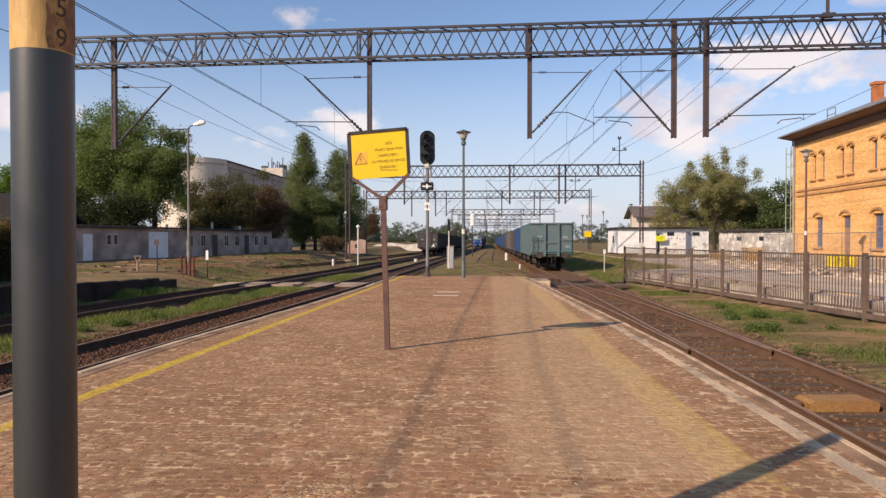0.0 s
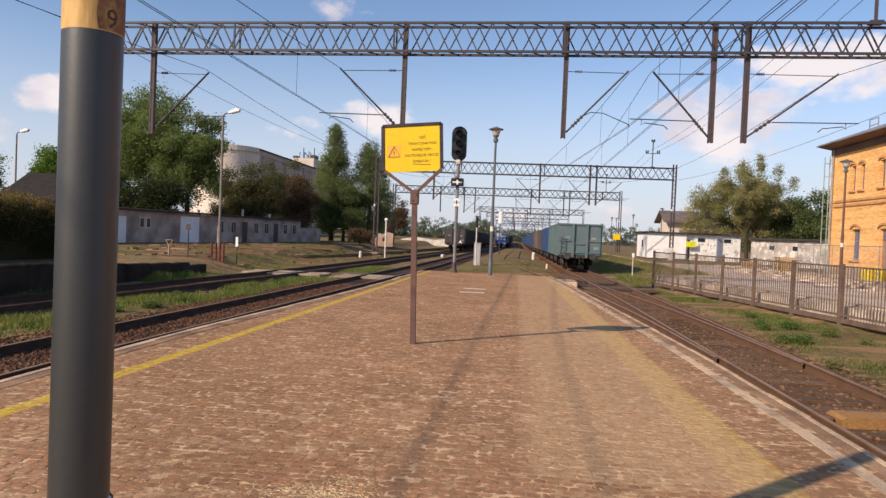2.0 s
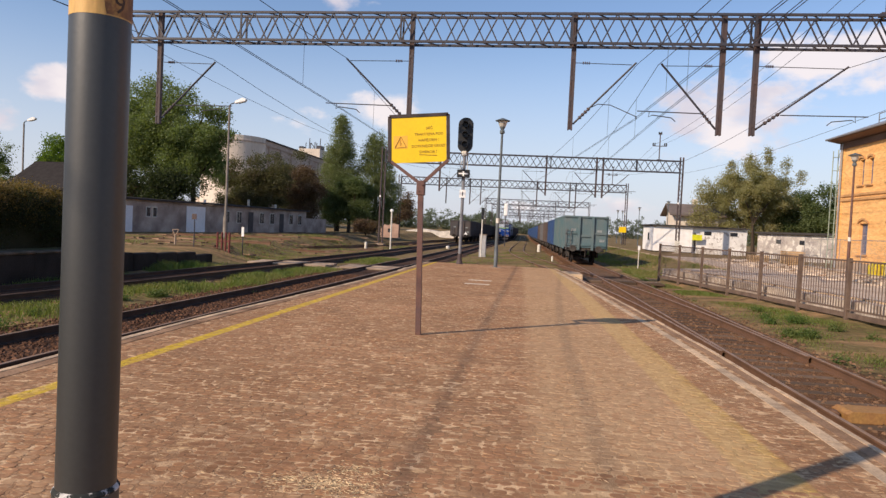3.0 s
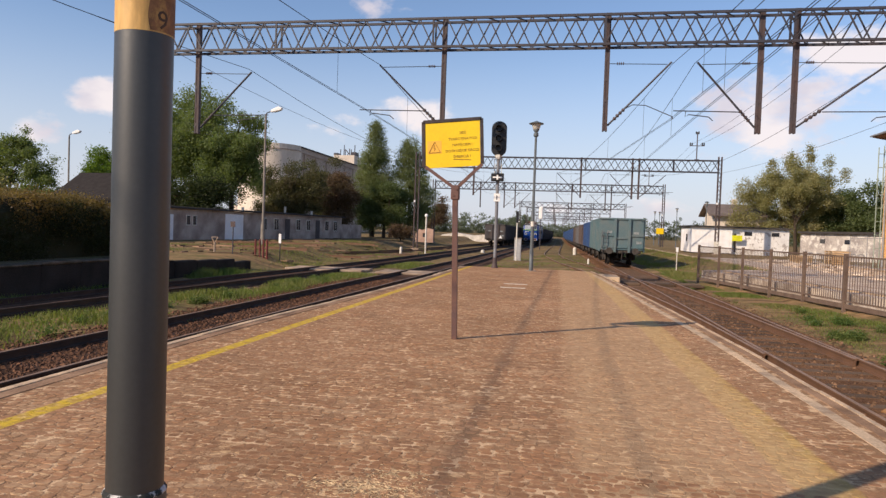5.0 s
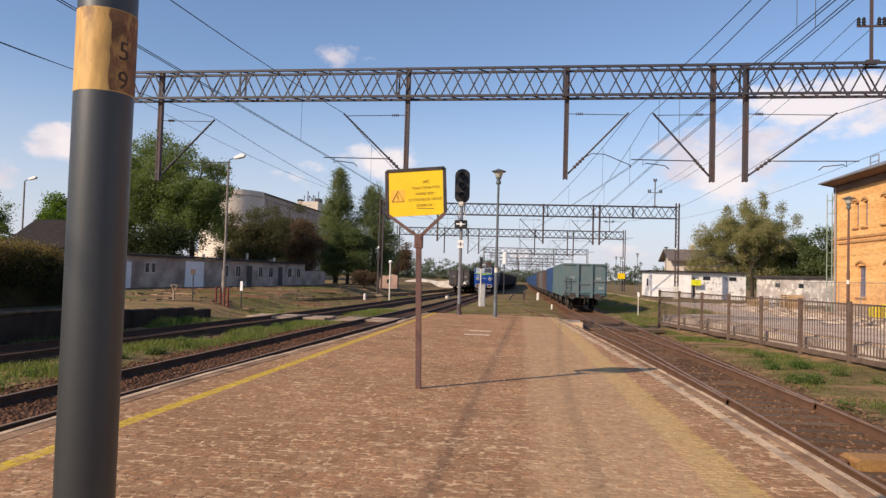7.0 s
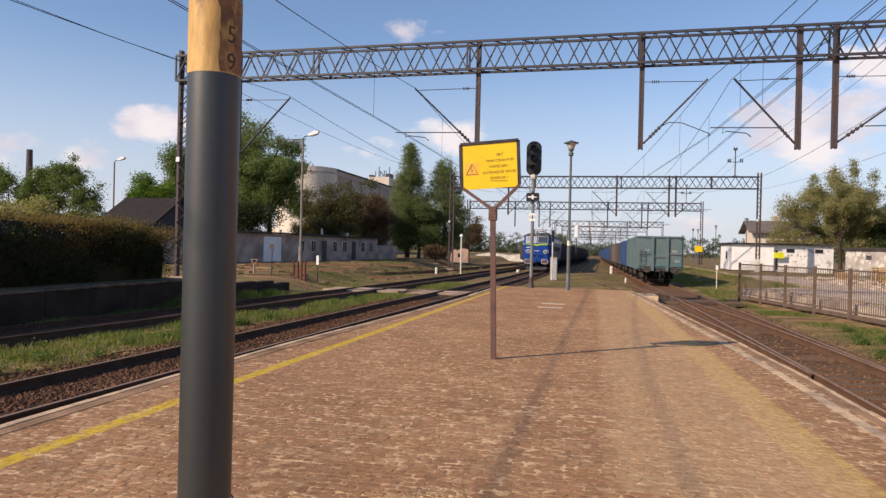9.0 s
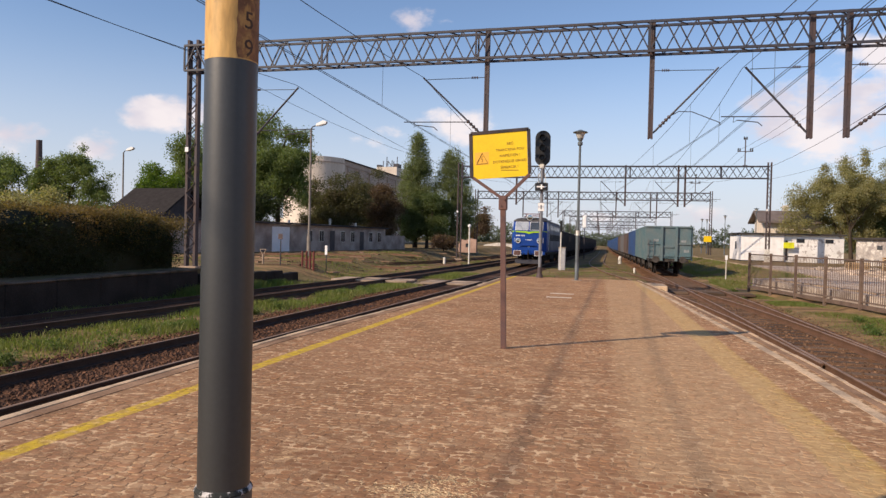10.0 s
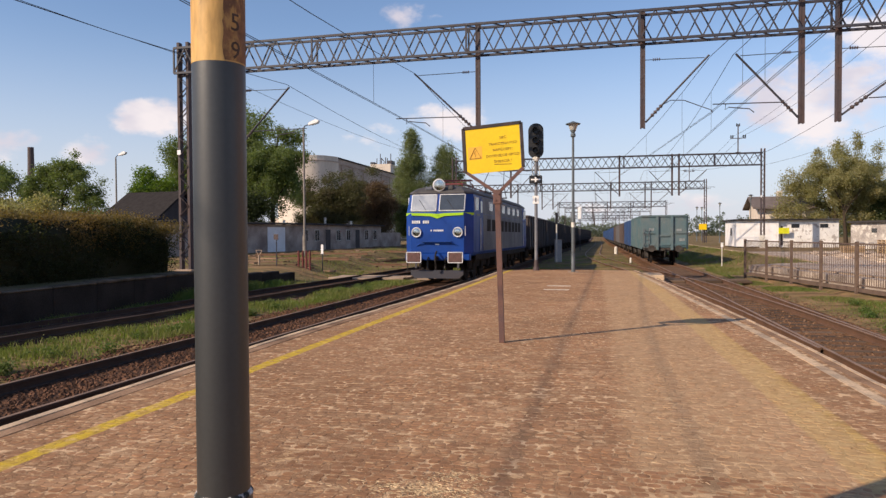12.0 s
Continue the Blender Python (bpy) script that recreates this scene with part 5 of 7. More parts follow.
def open_wagon(label, body_mat, coal=False, group="", at=None):
    """A four-axle open goods wagon; its near end is at local y = 0, rail top at z = 0."""
    w = thing("open_wagon", label, "goods wagon", group, at=at)
    under = M_UNDER if coal else M_DUSTY_UNDER
    L, H, zb, zt = 13.0, 1.44, 1.12, 3.28
    part("floor", Geo().box(-H, H, 0.05, L, zb - 0.06, zb + 0.04), M_UNDER, w)
    for s in (-1, 1):
        part("side_wall", Geo().box(s * H - 0.03, s * H + 0.03, 0.03, L - 0.03, zb, zt), body_mat, w)
        part("top_rail", Geo().box(s * H - 0.075, s * H + 0.075, 0.0, L, zt - 0.06, zt + 0.05, bevel=0.012), body_mat, w)
        part("sole_bar", Geo().box(s * 1.2 - 0.05, s * 1.2 + 0.05, 0.0, L, 0.92, zb - 0.06), under, w)
        for k in range(9):
            y = 0.12 + (L - 0.24) * k / 8
            part("stanchion", Geo().box(s * (H + 0.07) - 0.05, s * (H + 0.07) + 0.05, y - 0.07, y + 0.07, zb - 0.12, zt), body_mat, w)
    for y, d in ((0.0, -1), (L, 1)):
        part("end_wall", Geo().box(-H, H, y - 0.03, y + 0.03, zb, zt), body_mat, w)
        part("end_rail", Geo().box(-H - 0.08, H + 0.08, y + d * 0.03 - 0.07, y + d * 0.03 + 0.07, zt - 0.07, zt + 0.05, bevel=0.012), body_mat, w)
        for x in (-0.48, 0.48):
            part("end_post", Geo().box(x - 0.085, x + 0.085, y + d * 0.09 - 0.07, y + d * 0.09 + 0.07, 0.95, zt + 0.02), body_mat, w)
        for a, b, z in ((-H, -0.58, 2.12), (0.58, H, 2.12), (-0.38, 0.38, 1.92), (-H, -0.58, 1.30), (0.58, H, 1.30), (-0.38, 0.38, 1.30)):
            part("end_rib", Geo().box(a, b, y + d * 0.06 - 0.04, y + d * 0.06 + 0.04, z - 0.05, z + 0.05), body_mat, w)
        part("head_stock", Geo().box(-1.3, 1.3, y - d * 0.15 - 0.17, y - d * 0.15 + 0.17, 0.88, zb - 0.05, bevel=0.02), under, w)
        for x in (-0.875, 0.875):
            b = part("buffer", Geo().tube((x, y, 1.05), (x, y + d * 0.5, 1.05), 0.10, n=12), under, w)
            part("buffer_plate", Geo().tube((x, y + d * 0.5, 1.05), (x, y + d * 0.55, 1.05), 0.225, n=16), under, b)
        part("coupling", Geo().beam((0, y, 1.02), (0, y + d * 0.4, 1.0), 0.09).path([(0, y + d * 0.35, 1.0), (0, y + d * 0.38, 0.7), (0.0, y + d * 0.25, 0.5)], 0.04), under, w)
        for x in (-0.3, 0.3):
            part("brake_hose", Geo().path([(x, y, 0.95), (x, y + d * 0.2, 0.9), (x, y + d * 0.22, 0.6), (x * 0.7, y + d * 0.12, 0.5)], 0.025), M_BLACK, w)
    lad = Geo().beam((-1.36, -0.14, 0.95), (-1.36, -0.14, 2.45), 0.03).beam((-1.02, -0.14, 0.95), (-1.02, -0.14, 2.45), 0.03)
    for k in range(5):
        lad.beam((-1.36, -0.14, 1.1 + 0.3 * k), (-1.02, -0.14, 1.1 + 0.3 * k), 0.025)
    part("end_ladder", lad, M_WGREY, w)
    for x, z in ((-0.85, 2.35), (0.95, 2.30), (1.15, 1.65)):
        part("marking_plate", Geo().box(x - 0.17, x + 0.17, -0.045, -0.035, z - 0.09, z + 0.09), M_PLATE, w, "worn pale marking plate")
    for y0 in (1.6, L - 1.6 - 1.8):
        for k in (0, 1):
            wheelset(w, y0 + 1.8 * k, 0.46)
        for s in (-1, 1):
            part("bogie_side", Geo().prism([(y0 - 0.4, 0.42), (y0 + 0.2, 0.62), (y0 + 0.5, 0.35), (y0 + 1.3, 0.35), (y0 + 1.6, 0.62), (y0 + 2.2, 0.42), (y0 + 1.9, 0.8), (y0 - 0.1, 0.8)], s * 1.03 - 0.06, s * 1.03 + 0.06, axis="x"), under, w)
    if coal:
        g = Geo()
        n, k = 14, 5
        vs = [(-1.36 + 2.72 * i / (k - 1), 0.2 + 12.6 * j / (n - 1), zt - 0.12 + (0.30 * math.sin(math.pi * i / (k - 1)) + 0.10 * noise.noise(Vector((i * 0.9, j * 0.7, 1)))) * (0.4 + 0.6 * min(1, 3 * min(j, n - 1 - j) / n))) for j in range(n) for i in range(k)]
        g.add(vs, [(j * k + i, j * k + i + 1, (j + 1) * k + i + 1, (j + 1) * k + i) for j in range(n - 1) for i in range(k - 1)])
        g.box(-1.36, 1.36, 0.2, 12.8, zb, zt - 0.2)
        part("coal_load", g, M_COAL, w, "heaped black coal")
    return w


COAL_WAGONS = [open_wagon("black open coal wagon in the moving freight train", M_COAL_BODY, True, "coal wagons")]
for _k in range(12):
    COAL_WAGONS.append(copy_thing(COAL_WAGONS[0], Matrix.Translation((0, 250 + 14.2 * _k, 0))))


def standing_on(line, y):
    a, b = y + 2, y + 11
    xa, xb = along(line, a), along(line, b)
    return Matrix.Translation((xa - (xb - xa) / 9 * 2, y, rail_z(y + 6))) @ Matrix.Rotation(-math.atan2(xb - xa, 9), 4, "Z")


_y = 49.6
for _k, (_m, _l) in enumerate([(M_TEAL, "faded teal open goods wagon standing on the track"), (M_WBLUE, "blue open goods wagon standing in the train"), (M_WRUST, "rust-brown open goods wagon standing in the train"), (M_WGREY, "grey open goods wagon standing in the train"),
                               (M_WRUST, "rust-brown open goods wagon standing in the train"), (M_WBLUE, "blue open goods wagon standing in the train")]):
    first = open_wagon(_l, _m, False, "standing wagons", standing_on(TRACK_RIGHT, _y))
    _y += 14.1
for _k in range(12):
    copy_thing(first, standing_on(TRACK_RIGHT, _y))
    _y += 14.1
_y = 104.0
dark = open_wagon("dark open goods wagon standing on the siding", M_COAL_BODY, True, "siding wagons", standing_on(TRACK_SIDING, _y))
for _k in range(6):
    _y += 14.1
    copy_thing(dark, standing_on(TRACK_SIDING, _y))
part("end_marker", Geo().prism([(-0.28, 1.5), (0.28, 1.5), (0.0, 2.0)], -0.19, -0.17).beam((0, -0.18, 1.2), (0, -0.18, 1.5), 0.04), M_WHITE, dark, "white triangular marker board").location = (0.85, 0, -0.3)

# ---------- trees and hedge ----------
L_GREEN = leaf_mat("green_leaves", (0.155, 0.195, 0.072), (0.10, 0.14, 0.052))
L_DARK = leaf_mat("dark_leaves", (0.13, 0.165, 0.068), (0.085, 0.115, 0.048))
L_POPLAR = leaf_mat("poplar_leaves", (0.185, 0.21, 0.10), (0.13, 0.16, 0.07))
L_RED = leaf_mat("copper_leaves", (0.15, 0.092, 0.064), (0.105, 0.08, 0.047))
L_SHADE = leaf_mat("shaded_undergrowth_leaves", (0.045, 0.06, 0.024), (0.03, 0.042, 0.017))
L_DUSK = leaf_mat("dark_mixed_leaves", (0.11, 0.108, 0.052), (0.095, 0.074, 0.043))
L_OLIVE = leaf_mat("dry_olive_leaves", (0.32, 0.285, 0.145), (0.23, 0.225, 0.105))
L_BRIGHT = leaf_mat("bright_leaves", (0.13, 0.20, 0.03), (0.085, 0.15, 0.022))
# core and side leaves carry shade in their colour, the brownish top sunlight
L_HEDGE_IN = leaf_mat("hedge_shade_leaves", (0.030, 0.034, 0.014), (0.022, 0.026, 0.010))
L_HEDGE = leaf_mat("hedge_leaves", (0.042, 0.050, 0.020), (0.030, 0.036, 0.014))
L_HEDGE_TOP = leaf_mat("sunlit_brown_hedge_leaves", (0.19, 0.125, 0.05), (0.10, 0.095, 0.035))
L_WEED = leaf_mat("weed_leaves", (0.10, 0.16, 0.04), (0.16, 0.17, 0.06))
L_GRASS = leaf_mat("grass_blades", (0.145, 0.185, 0.045), (0.21, 0.185, 0.075))
M_BARK = mat("bark", (0.075, 0.055, 0.04), 0.9, scale=3, fine=30, bump=0.6, stretch=(1, 1, 0.3))


def leaf_cloud(rng, blobs, count, size, clump=0.6, flat=0.6):
    """Leaves gathered in clumps near the skin of several rounded masses, with gaps."""
    blobs = np.array(blobs, float)
    clump, size, count = clump * 0.75, size * 0.68, int(count * 1.75)
    weight = blobs[:, 3] * blobs[:, 4] + blobs[:, 4] * blobs[:, 5] + blobs[:, 3] * blobs[:, 5]
    weight = weight / weight.sum()
    per = 26
    verts, faces = [], []
    for _ in range(count // per):
        b = blobs[rng.choice(len(blobs), p=weight)]
        d = rng.normal(size=3)
        d /= np.linalg.norm(d)
        r = rng.uniform(0.62, 1.06) if rng.random() < 0.8 else rng.uniform(0.25, 0.7)
        c = b[:3] + d * b[3:] * r
        spread = clump * rng.uniform(0.5, 1.2)
        offs = rng.normal(size=(per, 3)) * spread * np.array([1, 1, 0.7])
        n1 = rng.normal(size=(per, 3)) + np.array([0, 0, flat])
        n1 /= np.linalg.norm(n1, axis=1)[:, None]
        t = np.cross(n1, rng.normal(size=(per, 3)))
        t /= np.linalg.norm(t, axis=1)[:, None]
        u = np.cross(n1, t)
        s = size * rng.uniform(0.6, 1.3, size=(per, 1))
        p = c + offs
        quad = np.stack([p - t * s, p - u * s * 0.6, p + t * s, p + u * s * 0.6], 1).reshape(-1, 3)
        n = len(verts)
        verts += quad.tolist()
        faces += [(n + 4 * k, n + 4 * k + 1, n + 4 * k + 2, n + 4 * k + 3) for k in range(per)]
    return verts, faces


def tree(label, x, y, z, blobs, count, size, leaf, trunk_r, trunk_h, seed, clump=0.6, group="", category="tree"):
    t = thing("tree", label, category, group, at=pose(x, y, z))
    rng = np.random.default_rng(seed)
    g = Geo()
    g.smooth = True
    bend = rng.normal(size=2) * 0.25
    pts = [Vector((bend[0] * s, bend[1] * s, trunk_h * s)) for s in (0, 0.33, 0.66, 1.0)]
    for k in range(3):
        g.tube(pts[k], pts[k + 1], trunk_r * (1.15 - 0.22 * k), trunk_r * (0.93 - 0.22 * k), n=9)
    for b in blobs[: 9]:
        mid = pts[2].lerp(pts[3], rng.random())
        tip = Vector(b[:3])
        knee = mid.lerp(tip, 0.5) + Vector(rng.normal(size=3) * 0.25)
        g.tube(mid, knee, trunk_r * 0.42, trunk_r * 0.26, n=6)
        g.tube(knee, tip, trunk_r * 0.26, trunk_r * 0.08, n=6)
        for _ in range(3):
            d = Vector(rng.normal(size=3)).normalized()
            g.tube(knee.lerp(tip, 0.6), tip + Vector((d.x * b[3], d.y * b[4], d.z * b[5])) * 0.8, trunk_r * 0.12, trunk_r * 0.03, n=5)
    part("trunk", g, M_BARK, t)
    v, f = leaf_cloud(rng, blobs, count, size, clump)
    part("crown", raw_mesh("crown", v, f), leaf, t)
    return t


def heaps(rng_seed, rx, ry, z0, z1, n, r):
    """Rounded masses filling a crown of half widths rx, ry between z0 and z1."""
    rng = np.random.default_rng(rng_seed)
    out = []
    for _ in range(n):
        d = rng.normal(size=3)
        d /= np.linalg.norm(d)
        k = rng.uniform(0.35, 0.85)
        s = rng.uniform(0.7, 1.25) * r
        out.append((d[0] * rx * k, d[1] * ry * k, (z0 + z1) / 2 + d[2] * (z1 - z0) / 2 * k, s, s, s * 0.8))
    return out


BIG = heaps(1, 7.2, 6, 3.0, 15.6, 46, 1.5) + [(-2.5, 0, 14.2, 1.6, 1.6, 1.3), (2.8, -1, 13.6, 1.4, 1.4, 1.2), (5.6, -1, 9.0, 1.5, 1.5, 1.4)]
tree("broad green tree behind the low sheds", -38.4, 70, -0.1, BIG, 52000, 0.15, L_GREEN, 0.42, 6.5, 1, 0.62, "yard trees")
tree("green tree with loose hanging branches behind the sheds", -32.8, 66, 0, heaps(2, 3.8, 3.2, 3.4, 13.2, 26, 0.95) + [(2.6, 0, 5.6, 0.6, 0.6, 1.3), (3.3, 0, 9.2, 0.6, 0.6, 1.0), (2.9, 0, 11.4, 0.5, 0.5, 0.9)], 19000, 0.14, L_GREEN, 0.3, 6, 2, 0.5, "yard trees")
# leaves far darker than the trees': shade beneath the crowns is in their colour
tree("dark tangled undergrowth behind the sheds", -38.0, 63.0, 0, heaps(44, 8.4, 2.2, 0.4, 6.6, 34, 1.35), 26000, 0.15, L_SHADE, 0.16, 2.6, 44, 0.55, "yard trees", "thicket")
tree("broad green tree behind the low sheds", -46.5, 74, 0, heaps(3, 5, 5, 3, 13.5, 20, 1.6), 18000, 0.17, L_GREEN, 0.36, 4.5, 3, 0.65, "yard trees")
tree("bright green tree behind the hedge", -46.6, 66, 0, heaps(4, 3.4, 3, 1.5, 9.0, 22, 1.1), 20000, 0.14, L_BRIGHT, 0.26, 3.5, 4, 0.5, "yard trees")
# a broad crown, wide below and drawn up into several leaders
_rng = random.Random(123)
SPREAD = []
for k in range(110):
    _f = _rng.random() ** 1.25
    _r = 6.2 * (1 - _f * 0.97) ** 0.5
    SPREAD.append((_rng.uniform(-1, 1) * _r, _rng.uniform(-2.4, 2.4) * (1 - _f * 0.7), 1.0 + 7.9 * _f + _rng.uniform(-0.3, 0.3), 0.5 + 0.55 * (1 - _f), 0.8, 0.5))
SPREAD += [(1.4, 0, 9.6, 0.22, 0.25, 0.7), (-1.0, 0, 9.0, 0.3, 0.3, 0.7), (-2.9, 0, 8.2, 0.35, 0.3, 0.7), (3.0, 0, 8.1, 0.4, 0.3, 0.6), (4.6, 0, 7.0, 0.5, 0.3, 0.4)]
tree("spreading tree with upswept branches behind the hedge", -53.6, 61, 0, SPREAD, 44000, 0.13, L_GREEN, 0.3, 4, 5, 0.4, "yard trees")
tree("green tree behind the hedge", -62.5, 62, 0, heaps(6, 3.6, 4, 1.5, 9.6, 22, 1.0), 18000, 0.15, L_GREEN, 0.3, 4, 6, 0.55, "yard trees")
tree("low olive shrub behind the hedge", -38, 38, -0.12, heaps(7, 6.4, 2, 0.8, 4.6, 18, 1.0), 12000, 0.13, L_OLIVE, 0.12, 1.8, 7, 0.4, "yard trees", "shrub")
tree("dark green and brown tree over the shed roof", -33.9, 84, 0, heaps(8, 5.2, 3.5, 1.2, 8.2, 24, 1.2) + [(-2.8, 0, 7.8, 1.2, 1, 0.9), (0.6, 0, 8.6, 1.4, 1, 0.8), (3.4, 0, 7.9, 1.2, 1, 0.8)], 26000, 0.15, L_DUSK, 0.3, 4, 8, 0.6, "yard trees")
tree("dark green and brown tree over the shed roof", -32.0, 93, 0, heaps(81, 5.2, 3.2, 1.6, 9.8, 26, 1.15) + [(-2.6, 0, 9.9, 1.0, 0.8, 0.6), (1.2, 0, 10.3, 1.1, 0.8, 0.5)], 20000, 0.15, L_DUSK, 0.3, 4, 81, 0.55, "yard trees")
tree("dark copper-leaved tree over the shed roof", -28.9, 89, 0, heaps(9, 3.4, 3.2, 1.2, 9.2, 22, 1.2), 19000, 0.15, L_RED, 0.28, 4, 9, 0.55, "yard trees")
for _s, (_x, _y, _h, _w) in enumerate(((-27.3, 100, 16.9, 3.0), (-22.4, 103, 14.9, 3.9))):
    # narrow crowns, widest low down, drawn out to a point
    _rng = random.Random(90 + _s)
    _b = []
    for k in range(130):
        _f = _rng.uniform(0.04, 1.0)
        _r = _w * min(1.0, 0.7 + _f) * (1 - max(0.0, _f - 0.5) / 0.52) ** 0.55
        _a = _rng.uniform(0, 6.283)
        _k = _rng.uniform(0.4, 0.8)
        _b.append((_r * _k * math.cos(_a), _r * _k * math.sin(_a), _h * (0.05 + 0.92 * _f), 0.2 + 0.34 * _r, 0.2 + 0.34 * _r, 1.1))
    tree("tall dark columnar poplar in the yard", _x, _y, 0, _b, 46000, 0.12, L_POPLAR, 0.34, _h * 0.6, 20 + _s, 0.40, "poplars")
tree("dense green tree beside the poplars", -25.0, 98, 0, heaps(12, 4.2, 3, 0.8, 8.2, 24, 1.3), 22000, 0.15, L_DARK, 0.25, 3, 12, 0.55, "yard trees")
tree("thin brown-leaved tree beside the far mast", -21.0, 116, -0.5, heaps(13, 3.2, 3, 1.2, 8.0, 12, 1.0), 5200, 0.17, L_RED, 0.2, 4, 13, 0.5, "yard trees")
tree("sunlit olive-green tree behind the white cabin", 27.0, 89.5, 0, heaps(14, 6.6, 4.0, 0.4, 11.6, 90, 0.85) + [(-5.0, 0, 5.6, 1.2, 1.0, 1.2), (-4.6, 0, 7.8, 1.1, 1.0, 1.1), (-5.6, 0, 3.6, 1.0, 1.0, 1.0), (0.4, 0, 11.0, 1.2, 1.0, 0.9), (4.6, 0, 8.8, 1.1, 1.0, 1.1), (5.6, 0, 6.2, 1.1, 1.0, 1.2), (5.4, 0, 3.8, 1.1, 1.0, 1.1)], 50000, 0.115, L_OLIVE, 0.3, 4, 14, 0.5, "station trees")
tree("sunlit olive-green tree behind the white cabin", 27.6, 87.2, 0, heaps(15, 4.0, 3.0, 3.4, 10.6, 26, 0.8) + [(-3.0, 0, 10.2, 0.4, 0.4, 1.0), (-0.9, 0, 11.0, 0.4, 0.4, 1.1), (1.0, 0, 12.3, 0.28, 0.3, 0.9), (1.1, 0, 11.2, 0.5, 0.5, 0.8), (3.2, 0, 10.6, 0.45, 0.45, 1.0), (5.0, 0, 9.4, 0.4, 0.4, 0.9)], 17000, 0.115, L_OLIVE, 0.22, 5, 15, 0.34, "station trees")
tree("green tree beside the station building", 33.8, 90, 0, heaps(16, 4.2, 4, 1.0, 8.2, 22, 1.3), 18000, 0.16, L_DARK, 0.3, 3.5, 16, 0.6, "station trees")
tree("green tree beside the station building", 37.5, 86, 0, heaps(17, 4.6, 4, 1.0, 9.6, 22, 1.3), 17000, 0.17, L_DARK, 0.3, 3.5, 17, 0.6, "station trees")
tree("brown dried bush beside a ruined wall", -19.7, 86, -0.1, heaps(18, 2.3, 1.5, 0.4, 1.9, 7, 0.7), 3500, 0.12, L_RED, 0.08, 0.8, 18, 0.3, "yard trees", "bush")


def hedge():
    h = thing("hedge", "dense clipped hedge with sunlit brownish top on the loading ramp", "hedge")
    rng = np.random.default_rng(40)
    core = Geo()
    ny = 26
    vs = []
    for j in range(ny):
        y = 2.0 + 20.3 * j / (ny - 1)
        top = 2.06 + 0.12 * noise.noise(Vector((0, y * 0.5, 0))) - 0.35 * smooth01(20.5, 22.3, y)
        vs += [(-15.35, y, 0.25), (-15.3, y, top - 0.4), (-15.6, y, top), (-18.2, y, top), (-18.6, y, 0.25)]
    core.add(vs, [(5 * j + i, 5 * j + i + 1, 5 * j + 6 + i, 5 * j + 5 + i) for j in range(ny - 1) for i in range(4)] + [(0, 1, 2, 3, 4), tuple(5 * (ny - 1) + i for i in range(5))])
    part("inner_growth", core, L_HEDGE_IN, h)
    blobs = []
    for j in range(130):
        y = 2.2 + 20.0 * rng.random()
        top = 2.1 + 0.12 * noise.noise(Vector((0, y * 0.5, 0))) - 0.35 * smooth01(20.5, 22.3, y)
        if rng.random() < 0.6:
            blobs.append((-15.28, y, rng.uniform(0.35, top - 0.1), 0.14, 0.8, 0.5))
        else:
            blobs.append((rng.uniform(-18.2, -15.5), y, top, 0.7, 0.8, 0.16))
    # low front growth takes the shade-coloured leaves, the upper zone the sunlit ones
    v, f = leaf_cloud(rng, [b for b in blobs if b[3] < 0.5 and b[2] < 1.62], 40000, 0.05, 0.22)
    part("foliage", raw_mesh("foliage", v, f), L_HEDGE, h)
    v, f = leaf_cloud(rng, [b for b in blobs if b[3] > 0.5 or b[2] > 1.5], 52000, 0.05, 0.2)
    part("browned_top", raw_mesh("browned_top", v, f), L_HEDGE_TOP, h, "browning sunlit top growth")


hedge()


def grass(name, label, count, where, tall, leaf, seed):
    rng = np.random.default_rng(seed)
    verts, faces = [], []
    for _ in range(count):
        x, y, dense = where(rng)
        if rng.random() > dense:
            continue
        z = ground_z(x, y) - 0.01
        h = tall * rng.uniform(0.4, 1.3) * min(1.25, max(0.4, dense + 0.15))
        a = rng.uniform(0, 6.28)
        w = rng.uniform(0.006, 0.014)
        lx, ly = rng.normal(0, 0.35) * h, rng.normal(0, 0.35) * h
        dx, dy = math.cos(a) * w, math.sin(a) * w
        n = len(verts)
        verts += [(x - dx, y - dy, z), (x + dx, y + dy, z), (x + lx * 0.5 + dx * 0.7, y + ly * 0.5 + dy * 0.7, z + h * 0.6), (x + lx * 0.5 - dx * 0.7, y + ly * 0.5 - dy * 0.7, z + h * 0.6), (x + lx, y + ly, z + h)]
        faces += [(n, n + 1, n + 2, n + 3), (n + 3, n + 2, n + 4)]
    ob = part(name, raw_mesh(name, verts, faces), leaf)
    tagged(ob, label, "grass", kind="stuff")


def between_left(rng):
    y = 3 + 42 * rng.random() ** 1.6
    a, b = along(TRACK_SIDING, y) + 0.3, along(TRACK_LEFT, y) - 1.0
    x = a + (b - a) * rng.random()
    return x, y, 0.40 + 1.5 * noise.noise(Vector((x * 0.5, y * 0.35, 2))) + (0.3 if x < b - 0.7 else -0.1)


def between_right(rng):
    y = 4 + 40 * rng.random() ** 1.3
    a, b = 6.2, 12.6 - 0.17 * min(y, 36)
    x = a + (b - a) * rng.random()
    return x, y, 0.34 + 1.5 * noise.noise(Vector((x * 0.55, y * 0.4, 5))) + 0.35 * smooth01(6.6, 8.4, x) - 0.3 * smooth01(b - 0.9, b, x)


def left_far(rng):
    y = 4 + 68 * rng.random() ** 1.3
    x = -13.6 + 2.6 * rng.random() - 3.0 * smooth01(28, 60, y) * rng.random() * 4
    return x, y, 0.3 + 1.2 * noise.noise(Vector((x * 0.4, y * 0.3, 9)))


